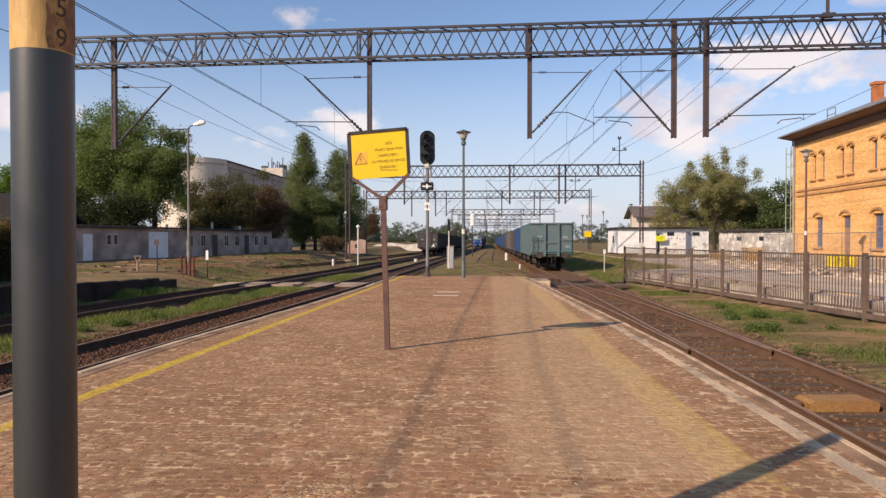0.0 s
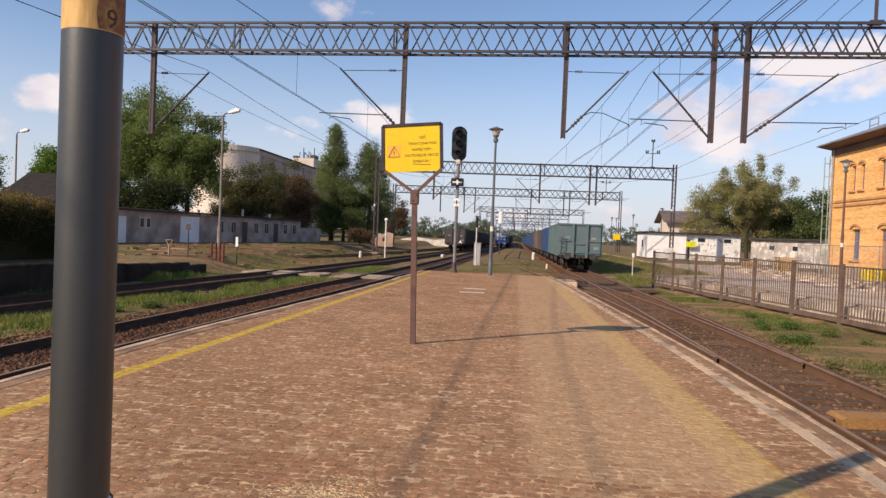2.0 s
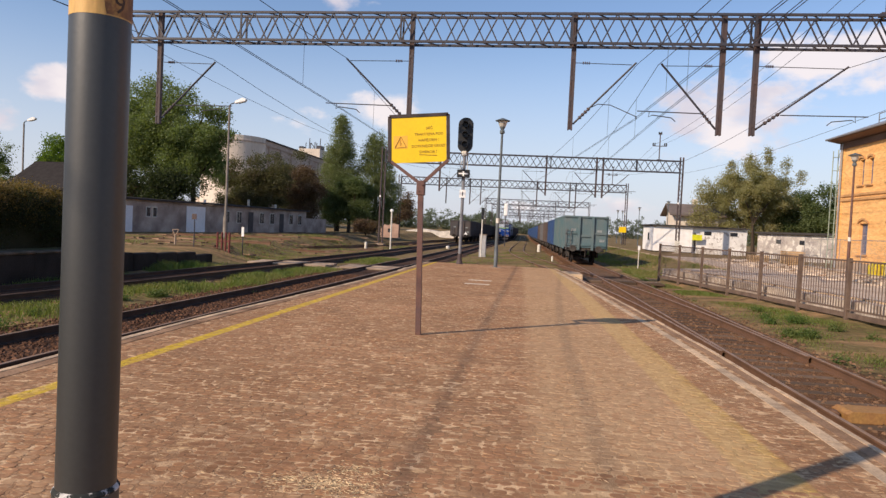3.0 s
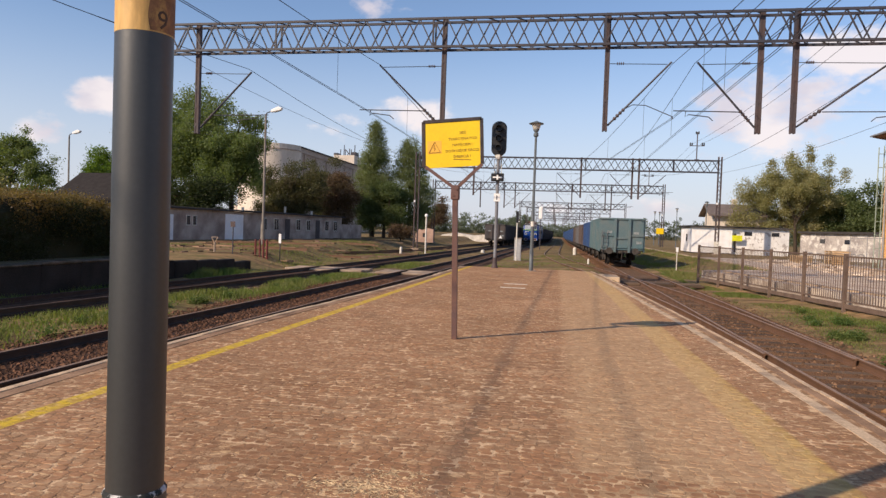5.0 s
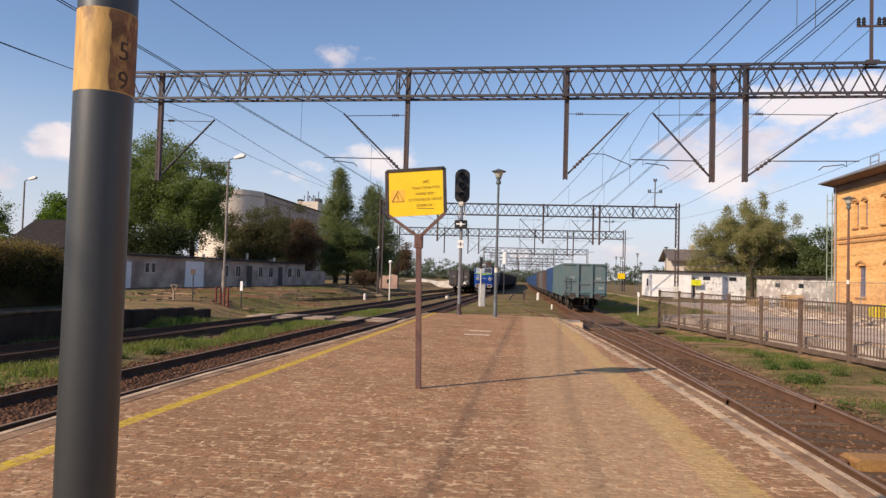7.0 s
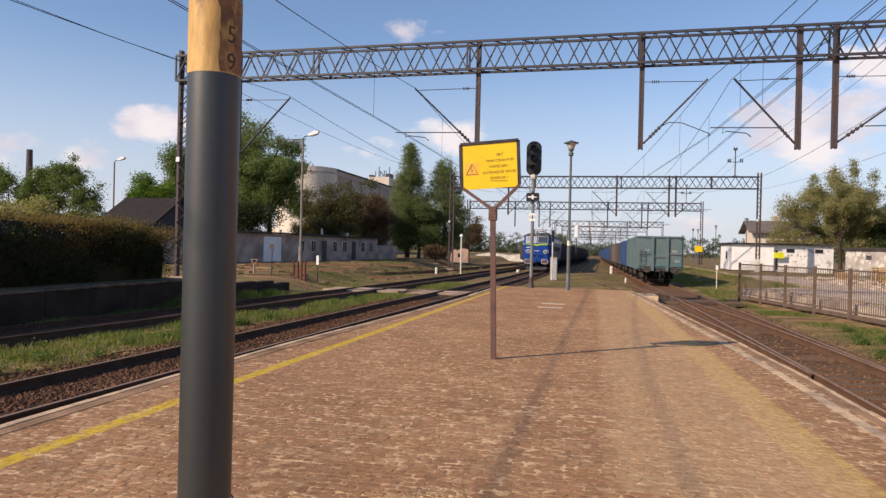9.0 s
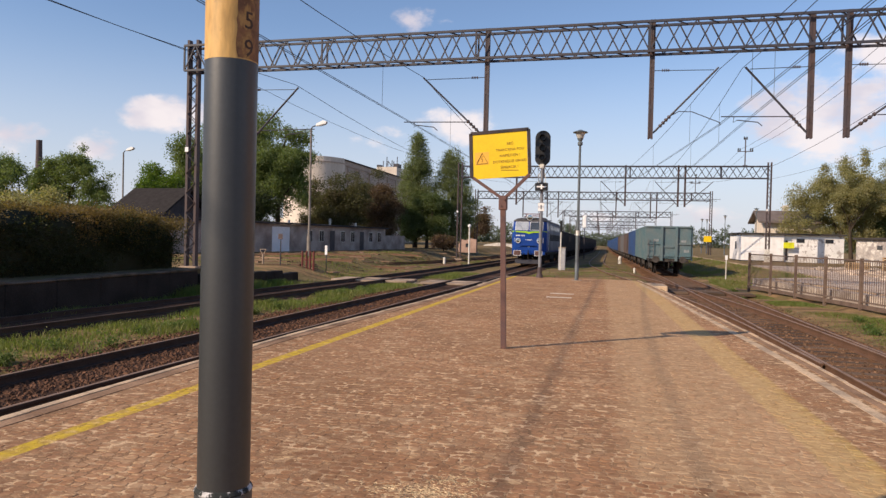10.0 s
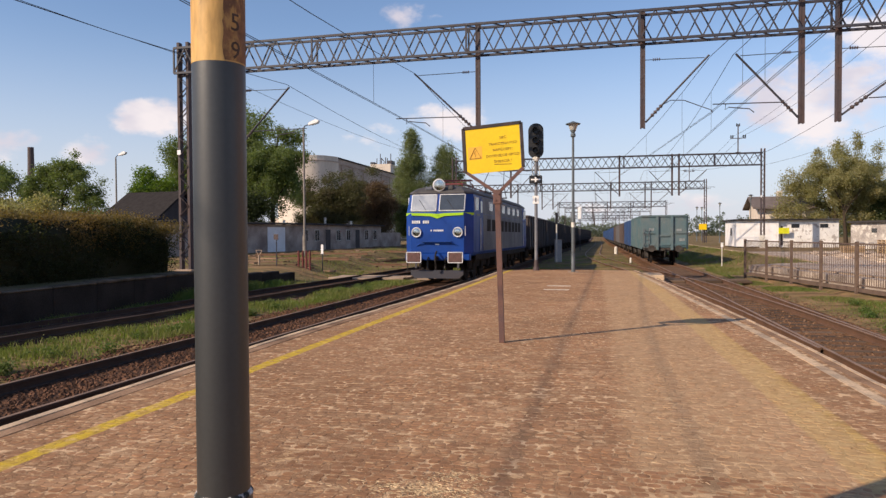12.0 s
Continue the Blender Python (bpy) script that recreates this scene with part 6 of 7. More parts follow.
def platform_end(rng):
    y = 31.0 + 40 * rng.random() ** 1.5
    x = rng.uniform(-4.6, 2.4)
    return x, y, 0.5 + 1.0 * noise.noise(Vector((x * 0.4, y * 0.3, 4)))


grass("grass", "bright green grass between the two left tracks", 70000, between_left, 0.14, L_GRASS, 31)
grass("grass", "sparse green grass beside the fence", 90000, between_right, 0.085, L_GRASS, 32)
grass("grass", "sparse dry grass beside the siding", 22000, left_far, 0.16, L_GRASS, 33)
grass("grass", "short green grass past the platform end", 16000, platform_end, 0.12, L_GRASS, 34)



def past_wagons(rng):
    y = 38 + 80 * rng.random() ** 1.4
    x = rng.uniform(6.4, 11.0)
    return x, y, 0.75 + 0.8 * noise.noise(Vector((x * 0.4, y * 0.2, 14)))


def ramp_foot(rng):
    y = 2 + 26 * rng.random()
    x = -13.75 + abs(rng.normal(0, 0.28))
    return x, y, 0.35 + 1.3 * noise.noise(Vector((x * 0.6, y * 0.5, 21)))


grass("grass", "olive grass beside the standing wagons", 34000, past_wagons, 0.17, L_GRASS, 36)
grass("grass", "tall weeds along the foot of the loading ramp", 22000, ramp_foot, 0.34, L_WEED, 37)


def weeds(label, where, clumps, leaf, size, seed):
    """Low broad-leaved weeds in separate clumps."""
    rng = np.random.default_rng(seed)
    blobs = []
    for _ in range(clumps):
        x, y, r = where(rng)
        blobs.append((x, y, ground_z(x, y) + r * 0.35, r, r, r * 0.45))
    v, f = leaf_cloud(rng, blobs, clumps * 260, size, 0.10, 1.2)
    tagged(part("weeds", raw_mesh("weeds", v, f), leaf), label, "weeds", kind="stuff")


weeds("broad-leaved green weeds along the fence foot", lambda g: (lambda y: (11.6 - 0.17 * y - abs(g.normal(0, 1.3)), y, g.uniform(0.06, 0.24)))(6 + 26 * g.random()), 30, L_WEED, 0.03, 51)
weeds("low green weeds between the left tracks", lambda g: (lambda y: (along(TRACK_SIDING, y) * 0.5 + along(TRACK_LEFT, y) * 0.5 + g.normal(0, 0.8), y, g.uniform(0.06, 0.2)))(5 + 22 * g.random()), 60, L_WEED, 0.03, 52)

# ---------- loading ramp ----------
M_SOIL = mat("ramp_soil", (0.16, 0.12, 0.07), 0.95, color2=(0.09, 0.09, 0.035), scale=0.5, fine=12, bump=0.7)


M_COPING = mat("mottled_coping", (0.15, 0.115, 0.085), 0.92, color2=(0.07, 0.06, 0.04), scale=2.0, fine=25, bump=0.5)


def loading_ramp():
    r = thing("loading_ramp", "low dark concrete loading ramp wall with a chipped pale edge", "loading ramp", kind="structure")
    part("fill", Geo().box(-34, -14.15, -4, 22.4, -0.8, 0.28), M_SOIL, r)
    rng = random.Random(8)
    y = -4.0
    while y < 21.6:
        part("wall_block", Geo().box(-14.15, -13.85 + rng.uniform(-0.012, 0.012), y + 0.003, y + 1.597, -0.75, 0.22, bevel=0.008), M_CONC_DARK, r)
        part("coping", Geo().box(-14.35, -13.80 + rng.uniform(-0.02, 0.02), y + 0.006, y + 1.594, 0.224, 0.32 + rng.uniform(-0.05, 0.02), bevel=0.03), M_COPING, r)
        y += 1.6
    for y0, z1 in ((21.9, 0.10), (23.5, 0.06), (25.1, 0.02), (26.7, -0.02), (28.3, -0.16)):
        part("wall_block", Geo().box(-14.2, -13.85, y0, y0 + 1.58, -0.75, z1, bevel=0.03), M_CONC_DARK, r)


loading_ramp()

# ---------- yard on the left ----------
M_PLASTER = mat("grey_plaster", (0.47, 0.385, 0.33), 0.9, color2=(0.25, 0.19, 0.165), scale=0.6, fine=14, bump=0.25)
M_TAR = mat("tar_roof", (0.06, 0.055, 0.055), 0.85, scale=1, fine=20, bump=0.2)
M_DARKWOOD = mat("dark_door", (0.06, 0.045, 0.045), 0.7, scale=2, fine=30, bump=0.2)
M_PALE_DOOR = mat("pale_metal_door", (0.80, 0.80, 0.82), 0.6, scale=1, fine=10, bump=0.05, spread=0.08)
M_CREAM = mat("cream_render", (0.72, 0.63, 0.53), 0.9, color2=(0.60, 0.51, 0.42), scale=0.15, fine=3, bump=0.1, spread=0.1, stretch=(1, 1, 0.3))
# darker copy of the cream render; the flank's shade is in the colour
M_SILO_SIDE = mat("shaded_silo_wall", (0.50, 0.40, 0.33), 0.9, color2=(0.40, 0.315, 0.26), scale=0.12, fine=3, bump=0.1)


def shed():
    """A long row of garages and stores; its front runs from (-31, 48) to (-26.3, 82)."""
    s = thing("shed_row", "long low grey plastered shed with a tarred roof, doors and windows", "shed", at=Matrix.Translation((-31.9, 41.5, -0.06)) @ Matrix.Rotation(-math.atan2(4.7, 34), 4, "Z"))
    L, H = 41.0, 2.55
    part("wall", Geo().box(-7, 0, 0, L, -0.3, H), M_PLASTER, s)
    part("roof", Geo().prism([(-7.3, H + 0.25), (0.35, H), (0.35, H + 0.14), (-7.3, H + 0.40)], -0.3, L + 0.3), M_TAR, s)
    part("door", Geo().box(-0.02, 0.05, 17.0, 19.8, 0, 2.3), M_PALE_DOOR, s, "pale metal garage door")
    part("door", Geo().box(-0.02, 0.04, 9.0, 10.0, 0, 2.05), M_PALE_DOOR, s)
    for y in (5.5, 11.6, 12.4):
        w = part("window", Geo().box(-0.02, 0.04, y, y + 0.55, 1.2, 2.05), M_WHITE_POST, s)
        part("pane", Geo().box(-0.01, 0.05, y + 0.06, y + 0.49, 1.26, 1.99), M_GLASS, w)
    for k in range(8):
        y = 23.0 + 2.25 * k
        if k % 3 == 2:
            part("door", Geo().box(-0.02, 0.04, y, y + 0.95, 0, 2.1), M_DARKWOOD, s)
        else:
            w = part("window", Geo().box(-0.02, 0.05, y, y + 0.9, 0.9, 2.1), M_WHITE_POST, s)
            for a in (0.05, 0.48):
                part("pane", Geo().box(-0.01, 0.06, y + a, y + a + 0.37, 0.96, 2.04), M_GLASS, w)
    for y, h in ((30, 0.9), (22, 0.5), (36, 0.6)):
        part("vent_pipe", Geo().tube((-1.5, y, H), (-1.5, y, H + h), 0.13, n=8), M_WHITE_POST, s)
    part("annex", Geo().box(-4, 0.0, L + 0.02, L + 6, -0.3, 1.75), M_PLASTER, s)


shed()


def silo():
    s = thing("grain_silo", "tall cream grain silo with a rounded end and flank coloured as shaded", "silo", at=pose(-59.0, 136, 0))
    n = 18
    o = [(6.5 * math.cos(a), 6.5 * math.sin(a)) for a in np.linspace(math.pi, 2 * math.pi, n)]
    g = Geo()
    g.smooth = True
    g.prism(o, -1, 16.3, axis="z")
    part("round_end", g, M_CREAM, s)
    part("long_wall", Geo().box(-6.4, 5.5, 0.02, 62, -1, 16.3), M_SILO_SIDE, s)
    part("cornice", Geo().prism([(1.02 * a, 1.02 * b) for a, b in o], 16.3, 16.5, axis="z"), M_SILO_SIDE, s)
    part("upper_drum", Geo().prism([(0.98 * a, 0.98 * b) for a, b in o], 16.5, 17.45, axis="z"), M_CREAM, s)
    part("parapet", Geo().box(-6.5, 5.7, 0.5, 62.2, 16.3, 17.35), M_SILO_SIDE, s)
    part("roof", Geo().prism([(-6.7, 17.35), (5.95, 17.35), (5.95, 17.6), (-6.7, 17.6)], 0.2, 62.4), M_TAR, s)
    part("head_house", Geo().box(-2.0, 3.8, 46, 56, 17, 20.6), M_CREAM, s)
    for k in range(6):
        part("antenna", Geo().tube((-1.8 + 1.0 * k, 48, 20.6), (-1.7 + 1.0 * k, 48, 21.2 + 1.2 * ((k * 7) % 3)), 0.12, n=5), M_STEEL_GREY, s)
    part("ladder_cage", Geo().beam((0.6, 48, 20.6), (0.6, 48, 22.4), 0.2).beam((0.6, 48, 22.4), (1.8, 48, 21.0), 0.2).beam((1.8, 48, 20.6), (1.8, 48, 22.6), 0.2), M_STEEL_GREY, s)
    part("roof_unit", Geo().box(-2.3, -1.2, 47, 49, 20.6, 21.3, bevel=0.05), M_STEEL_GREY, s)
    part("roof_unit", Geo().box(2.6, 3.9, 47, 50, 20.6, 21.6, bevel=0.05), M_STEEL_GREY, s)
    part("loading_house", Geo().box(-11, -6.6, 4, 14, -1, 5.0), M_CREAM, s)
    for k in range(8):
        part("pilaster", Geo().box(5.5, 5.75, 4 + 7 * k, 4.5 + 7 * k, -1, 16.2), M_SILO_SIDE, s)


silo()


M_LAMP_POLE = mat("weathered_lamp_concrete", (0.25, 0.22, 0.19), 0.9, color2=(0.17, 0.15, 0.13), scale=2, fine=40, bump=0.3)


def street_lamp(x, y, z, top, turn, label):
    s = thing("street_lamp", label, "street lamp", "street lamps", at=pose(x, y, z, rz=turn))
    g = Geo()
    g.smooth = True
    part("pole", g.lathe([(0.15, 0), (0.15, 1.6), (0.09, 1.7), (0.07, top - 0.3), (0.05, top - 0.1)], 12), M_LAMP_POLE, s)
    part("arm", Geo().path([(0, 0, top - 0.2), (0.08, 0, top - 0.02), (0.5, 0, top + 0.12)], 0.04), M_STEEL_GREY, s)
    h = part("head", Geo().prism([(0.40, top + 0.02), (1.15, top + 0.20), (1.20, top + 0.34), (0.95, top + 0.42), (0.42, top + 0.18)], -0.15, 0.15), M_WHITE, s)
    part("lens", Geo().prism([(0.62, top + 0.02), (1.10, top + 0.14), (1.12, top + 0.2), (0.6, top + 0.08)], -0.12, 0.12), M_LENS, h)
    return s


street_lamp(-20.7, 46.5, -0.1, 9.45, 0, "grey concrete street lamp with an angled white head in the yard")
street_lamp(-46.6, 60, 0, 9.4, 0, "slim grey street lamp behind the hedge")

chim = thing("factory_chimney", "tall slim dark factory chimney far behind the trees", "chimney", at=pose(-141, 150, 0))
part("shaft", Geo().lathe([(1.1, 0), (0.72, 23), (0.72, 24)], 14), M_STEEL, chim)


M_HOUSE_ROOF = mat("brown_grey_roof", (0.17, 0.135, 0.12), 0.8, scale=1, fine=15, bump=0.2)


def house(x, y, w, d, h, ridge, wall, roof, label, turn=0, chimney=True):
    b = thing("house", label, "house", at=pose(x, y, -0.05, rz=turn))
    part("wall", Geo().box(-w / 2, w / 2, -d / 2, d / 2, -0.3, h), wall, b)
    part("gable", Geo().prism([(-w / 2, h + 0.002), (w / 2, h + 0.002), (0, ridge - 0.1)], -d / 2 + 0.01, d / 2 - 0.01), wall, b)
    k = (ridge - h) / (w / 2)
    part("roof", Geo().prism([(-w / 2 - 0.7, h - 0.7 * k), (0, ridge), (w / 2 + 0.7, h - 0.7 * k), (w / 2 + 0.7, h - 0.7 * k + 0.2), (0, ridge + 0.2), (-w / 2 - 0.7, h - 0.7 * k + 0.2)], -d / 2 - 0.7, d / 2 + 0.7), roof, b)
    if chimney:
        part("chimney", Geo().box(0.4, 1.0, -0.3, 0.3, ridge - 0.5, ridge + 0.9, bevel=0.03), M_CREAM, b)
    return b


house(-36.9, 52.5, 5, 4.6, 3.4, 5.1, M_DARKWOOD, M_UNDER, "dark timber house with a black roof behind the hedge", 84, chimney=False)

# old rails left lying in the yard
for _x, _y, _l, _t in ((-17.5, 41, 5.0, 75), (-20.5, 52, 6.5, 70), (-15.5, 47, 4.0, 82), (-23.5, 49, 5, 85), (-19.0, 62, 6, 65)):
    _o = thing("old_rail", "rusty old rail lying in the dry yard grass", "rail", "old rails", at=pose(_x, _y, ground_z(_x, _y) + 0.0, rz=_t))
    part("bar", Geo().prism(RAIL_PROFILE, -_l / 2, _l / 2), M_RAIL, _o)


def yard_litter():
    """Broken slabs, boards and clods lying about the yard."""
    rng = np.random.default_rng(91)
    verts, faces = [], []
    for _ in range(420):
        y = 33 + 50 * rng.random()
        x = rng.uniform(-27, -12.5)
        w, d, h = rng.uniform(0.08, 0.9), rng.uniform(0.05, 0.22), rng.uniform(0.02, 0.11)
        a = rng.normal(0.1, 0.5)
        z = ground_z(x, y) - 0.015
        n = len(verts)
        for zz in (0, h):
            for sx, sy in ((-1, -1), (1, -0.8), (0.9, 1), (-1, 0.7)):
                verts.append((x + sx * w * math.cos(a) - sy * d * math.sin(a), y + sx * w * math.sin(a) + sy * d * math.cos(a), z + zz * (1 if sx > 0 else 0.6)))
        faces += [tuple(n + i for i in f) for f in ((4, 5, 6, 7), (0, 1, 5, 4), (1, 2, 6, 5), (2, 3, 7, 6), (3, 0, 4, 7))]
    tagged(part("yard_litter", raw_mesh("yard_litter", verts, faces), mat("brown_litter", (0.13, 0.085, 0.055), 0.9, color2=(0.24, 0.15, 0.10), scale=0.4, fine=12, bump=0.4, island=0.6)), "broken slabs and boards lying about the yard", "litter", kind="stuff")


yard_litter()


def yard_tufts(rng):
    y = 33 + 45 * rng.random()
    x = rng.uniform(-26, -12)
    return x, y, 0.25 + 1.4 * noise.noise(Vector((x * 0.3, y * 0.25, 12)))


grass("grass", "patchy dry grass in the yard", 52000, yard_tufts, 0.15, L_GRASS, 35)

# small yard things
M_DULL_RED = mat("dull_red_paint", (0.17, 0.035, 0.028), 0.75, scale=5, fine=40, bump=0.2)
rb = thing("red_barrier", "cluster of red steel bollards beside the lamp post", "barrier", at=pose(-15.3, 34.2, ground_z(-15.3, 34.2)))
for k, (bx, by) in enumerate(((-0.32, 0), (-0.1, 0.05), (0.12, 0), (0.34, -0.05))):
    part("bollard", Geo().tube((bx, by, -0.1), (bx, by, 0.88), 0.055, n=10).ball((bx, by, 0.88), 0.055, 8), M_DULL_RED, rb)
part("cross_rail", Geo().beam((-0.34, 0.02, 0.45), (0.36, -0.02, 0.45), 0.05), M_DULL_RED, rb)


def post_sign(x, y, tall, w, h, face, label, name="track_sign", post=M_STEEL_GREY):
    s = thing(name, label, "sign", at=pose(x, y, ground_z(x, y)))
    part("post", Geo().tube((0, 0, -0.1), (0, 0, tall), 0.03, n=8), post, s)
    part("board", Geo().box(-w / 2, w / 2, -0.05, -0.03, tall - h, tall, bevel=0.004), face, s)
    return s


post_sign(-16.4, 33.2, 1.65, 0.25, 0.28, M_STEEL, "small dark board on a thin grey post in the yard")
post_sign(-14.6, 35.0, 1.5, 0.14, 0.5, M_WHITE, "small white board on a thin grey post in the yard")
post_sign(7.9, 48.6, 1.6, 0.16, 0.3, M_WHITE, "small white board on a pale stake", post=M_WHITE_POST)
yp = thing("forked_post", "white post with a forked top in the yard", "post", at=pose(-17.6, 33.6, ground_z(-17.6, 33.6)))
part("shaft", Geo().tube((0, 0, -0.1), (0, 0, 0.55), 0.05, n=10), M_CONC, yp)
part("fork", Geo().beam((0, 0, 0.5), (-0.18, 0, 0.82), 0.03).beam((0, 0, 0.5), (0.18, 0, 0.82), 0.03).beam((-0.18, 0, 0.82), (0.18, 0, 0.82), 0.025), M_CONC, yp)


def marker(x, y, h, r, label="squat white concrete marker post beside the track"):
    m = thing("marker_post", label, "marker post", "marker posts", at=pose(x, y, ground_z(x, y)))
    part("shaft", Geo().lathe([(r, -0.2), (r, h * 0.8), (r * 0.8, h * 0.95), (r * 0.3, h)], 12), M_WHITE_POST, m)
    return m


marker(1.93, 80, 0.85, 0.20)
marker(2.33, 54, 0.42, 0.08)
marker(-13.7, 60, 0.6, 0.12)
marker(-7.9, 74, 0.3, 0.2)
wp = thing("white_pole", "slim white pole with a lamp head in the yard", "pole", at=pose(-11.5, 60, ground_z(-11.5, 60)))
part("shaft", Geo().tube((0, 0, -0.1), (0, 0, 3.4), 0.07, n=10), M_WHITE_POST, wp)
part("head", Geo().ball((0, 0, 3.5), 0.16, 10), M_WHITE, wp)

M_TINGREY = mat("pale_grey_cabinet_paint", (0.42, 0.42, 0.43), 0.6, color2=(0.36, 0.35, 0.35), scale=3, fine=30, bump=0.05)
cab = thing("relay_cabinet", "pale grey relay cabinet on the grass past the platform", "relay cabinet", at=pose(-3.15, 55.5, ground_z(-3.2, 55.5)))
part("body", Geo().box(-0.27, 0.27, -0.2, 0.2, -0.1, 1.75, bevel=0.02), M_TINGREY, cab)
part("roof", Geo().box(-0.31, 0.31, -0.24, 0.24, 1.75, 1.80, bevel=0.01), M_CONC, cab)
part("door", Geo().box(-0.22, 0.22, -0.215, -0.201, 0.15, 1.65), M_TINGREY, cab)
ps = thing("dwarf_signal", "slim white signal post with a dark head beside the relay cabinet", "railway signal", at=pose(-3.2, 54.2, ground_z(-3.2, 54.2)))
part("post", Geo().tube((0, 0, -0.1), (0, 0, 3.0), 0.05, n=10), M_WHITE_POST, ps)
part("head", Geo().box(-0.10, 0.10, -0.10, 0.10, 2.95, 3.85, bevel=0.04), M_BLACK, ps)
ws = thing("far_signal", "distant white-backed signal on a thin post", "railway signal", at=pose(-2.5, 100, rail_z(100)))
part("post", Geo().tube((0, 0, -0.2), (0, 0, 4.2), 0.07, n=8), M_STEEL_GREY, ws)
part("head", Geo().box(-0.3, 0.3, -0.15, 0.15, 4.2, 6.0, bevel=0.12), M_WHITE, ws)
ru = thing("ruined_wall", "pinkish ruined wall in the yard", "ruin", at=pose(-17.9, 90, -0.3))
part("wall", Geo().prism([(-0.7, 0), (1.7, 0), (1.7, 1.75), (0.9, 1.9), (0.2, 1.6), (-0.2, 1.75), (-0.7, 1.0)], -0.2, 0.2), mat("pink_plaster", (0.50, 0.33, 0.26), 0.9, scale=1, fine=10, bump=0.3), ru)
part("opening", Geo().box(0.3, 0.8, -0.215, -0.195, 0.7, 1.2), M_GLASS, ru)

# crossing boards over the tracks at the platform end
cr = thing("track_crossing", "worn concrete crossing slabs across the tracks", "level crossing", kind="structure")
rng = random.Random(4)
for line in (TRACK_LEFT, TRACK_SIDING, TRACK_RIGHT):
    stuff_of = M_SLEEPER if line is TRACK_RIGHT else M_CONC
    for k in range(3):
        y = 31.6 + 0.62 * k
        x = along(line, y)
        for a, b in ((-0.68, 0.68), (0.83, 1.9), (-1.9, -0.83)):
            part("slab", Geo().box(x + a, x + b, y, y + 0.6, rail_z(y) - 0.15, rail_z(y) - 0.035 + rng.uniform(-0.03, 0.006), bevel=0.012), stuff_of, cr)
for k in range(5):
    x = -8.95 + 0.24 - 0.62 * k
    part("slab", Geo().box(x, x + 0.6, 31.9, 33.1, ground_z(x, 32.5) - 0.1, ground_z(x, 32.5) + 0.025, bevel=0.012), M_CONC, cr)
part("step_slab", Geo().box(1.5, 2.7, 31.2, 33.2, -0.6, -0.26, bevel=0.03), M_CONC_PALE, cr, "pale concrete step slab")

pm = thing("point_machine", "ochre rusty point machine cover between the rails", "point machine", at=pose(4.45, 9.3, rail_z(9) - 0.15, rz=4))
part("cover", Geo().prism([(-0.43, 0), (0.43, 0), (0.45, 0.10), (0.38, 0.14), (-0.38, 0.14), (-0.45, 0.10)], -0.19, 0.19), mat("ochre_paint", (0.34, 0.18, 0.055), 0.7, color2=(0.30, 0.14, 0.05), scale=4, fine=30, bump=0.2), pm)
part("rod", Geo().tube((0.5, 0, 0.08), (1.2, 0.02, 0.08), 0.03, n=8).tube((-0.5, 0, 0.08), (-0.8, 0, 0.08), 0.03, n=8), M_RAIL, pm)
part("end_block", Geo().box(0.46, 0.62, -0.10, 0.10, -0.02, 0.13, bevel=0.03), M_RAIL, pm)
part("end_block", Geo().box(-0.58, -0.46, -0.08, 0.08, -0.02, 0.11, bevel=0.03), M_RAIL, pm)

# ---------- station side ----------
M_BRICK = mat("yellow_orange_brick", (0.80, 0.46, 0.19), 0.85, color2=(0.70, 0.37, 0.14), scale=1.2, fine=9, bump=0.3, spread=0.16, stretch=(0.25, 0.25, 3.0))


def coursed(m, light):
    """Brick courses on an upright wall: bricks 0.25 m long and 0.075 m high that differ a little, and paler joints."""
    nt = m.node_tree
    bsdf = nt.nodes["Principled BSDF"]
    under = bsdf.inputs["Base Color"].links[0].from_socket
    co = nt.nodes.new("ShaderNodeTexCoord")
    sep = nt.nodes.new("ShaderNodeSeparateXYZ")
    nt.links.new(co.outputs["Object"], sep.inputs[0])
    run = nt.nodes.new("ShaderNodeMath")
    nt.links.new(sep.outputs[0], run.inputs[0])
    nt.links.new(sep.outputs[1], run.inputs[1])
    flat = nt.nodes.new("ShaderNodeCombineXYZ")
    nt.links.new(run.outputs[0], flat.inputs[0])
    nt.links.new(sep.outputs[2], flat.inputs[1])
    br = nt.nodes.new("ShaderNodeTexBrick")
    br.inputs["Scale"].default_value = 1.0
    br.inputs["Brick Width"].default_value, br.inputs["Row Height"].default_value = 0.25, 0.075
    br.inputs["Mortar Size"].default_value = 0.006
    br.inputs["Color1"].default_value, br.inputs["Color2"].default_value = (0.90, 0.88, 0.85, 1), (1.22, 1.22, 1.2, 1)
    br.inputs["Mortar"].default_value = (light, light, light, 1)
    nt.links.new(flat.outputs[0], br.inputs["Vector"])
    mix = nt.nodes.new("ShaderNodeMix")
    mix.data_type = "RGBA"
    mix.blend_type = "MULTIPLY"
    mix.inputs["Factor"].default_value = 1.0
    nt.links.new(under, mix.inputs["A"])
    nt.links.new(br.outputs["Color"], mix.inputs["B"])
    nt.links.new(mix.outputs["Result"], bsdf.inputs["Base Color"])
    return m


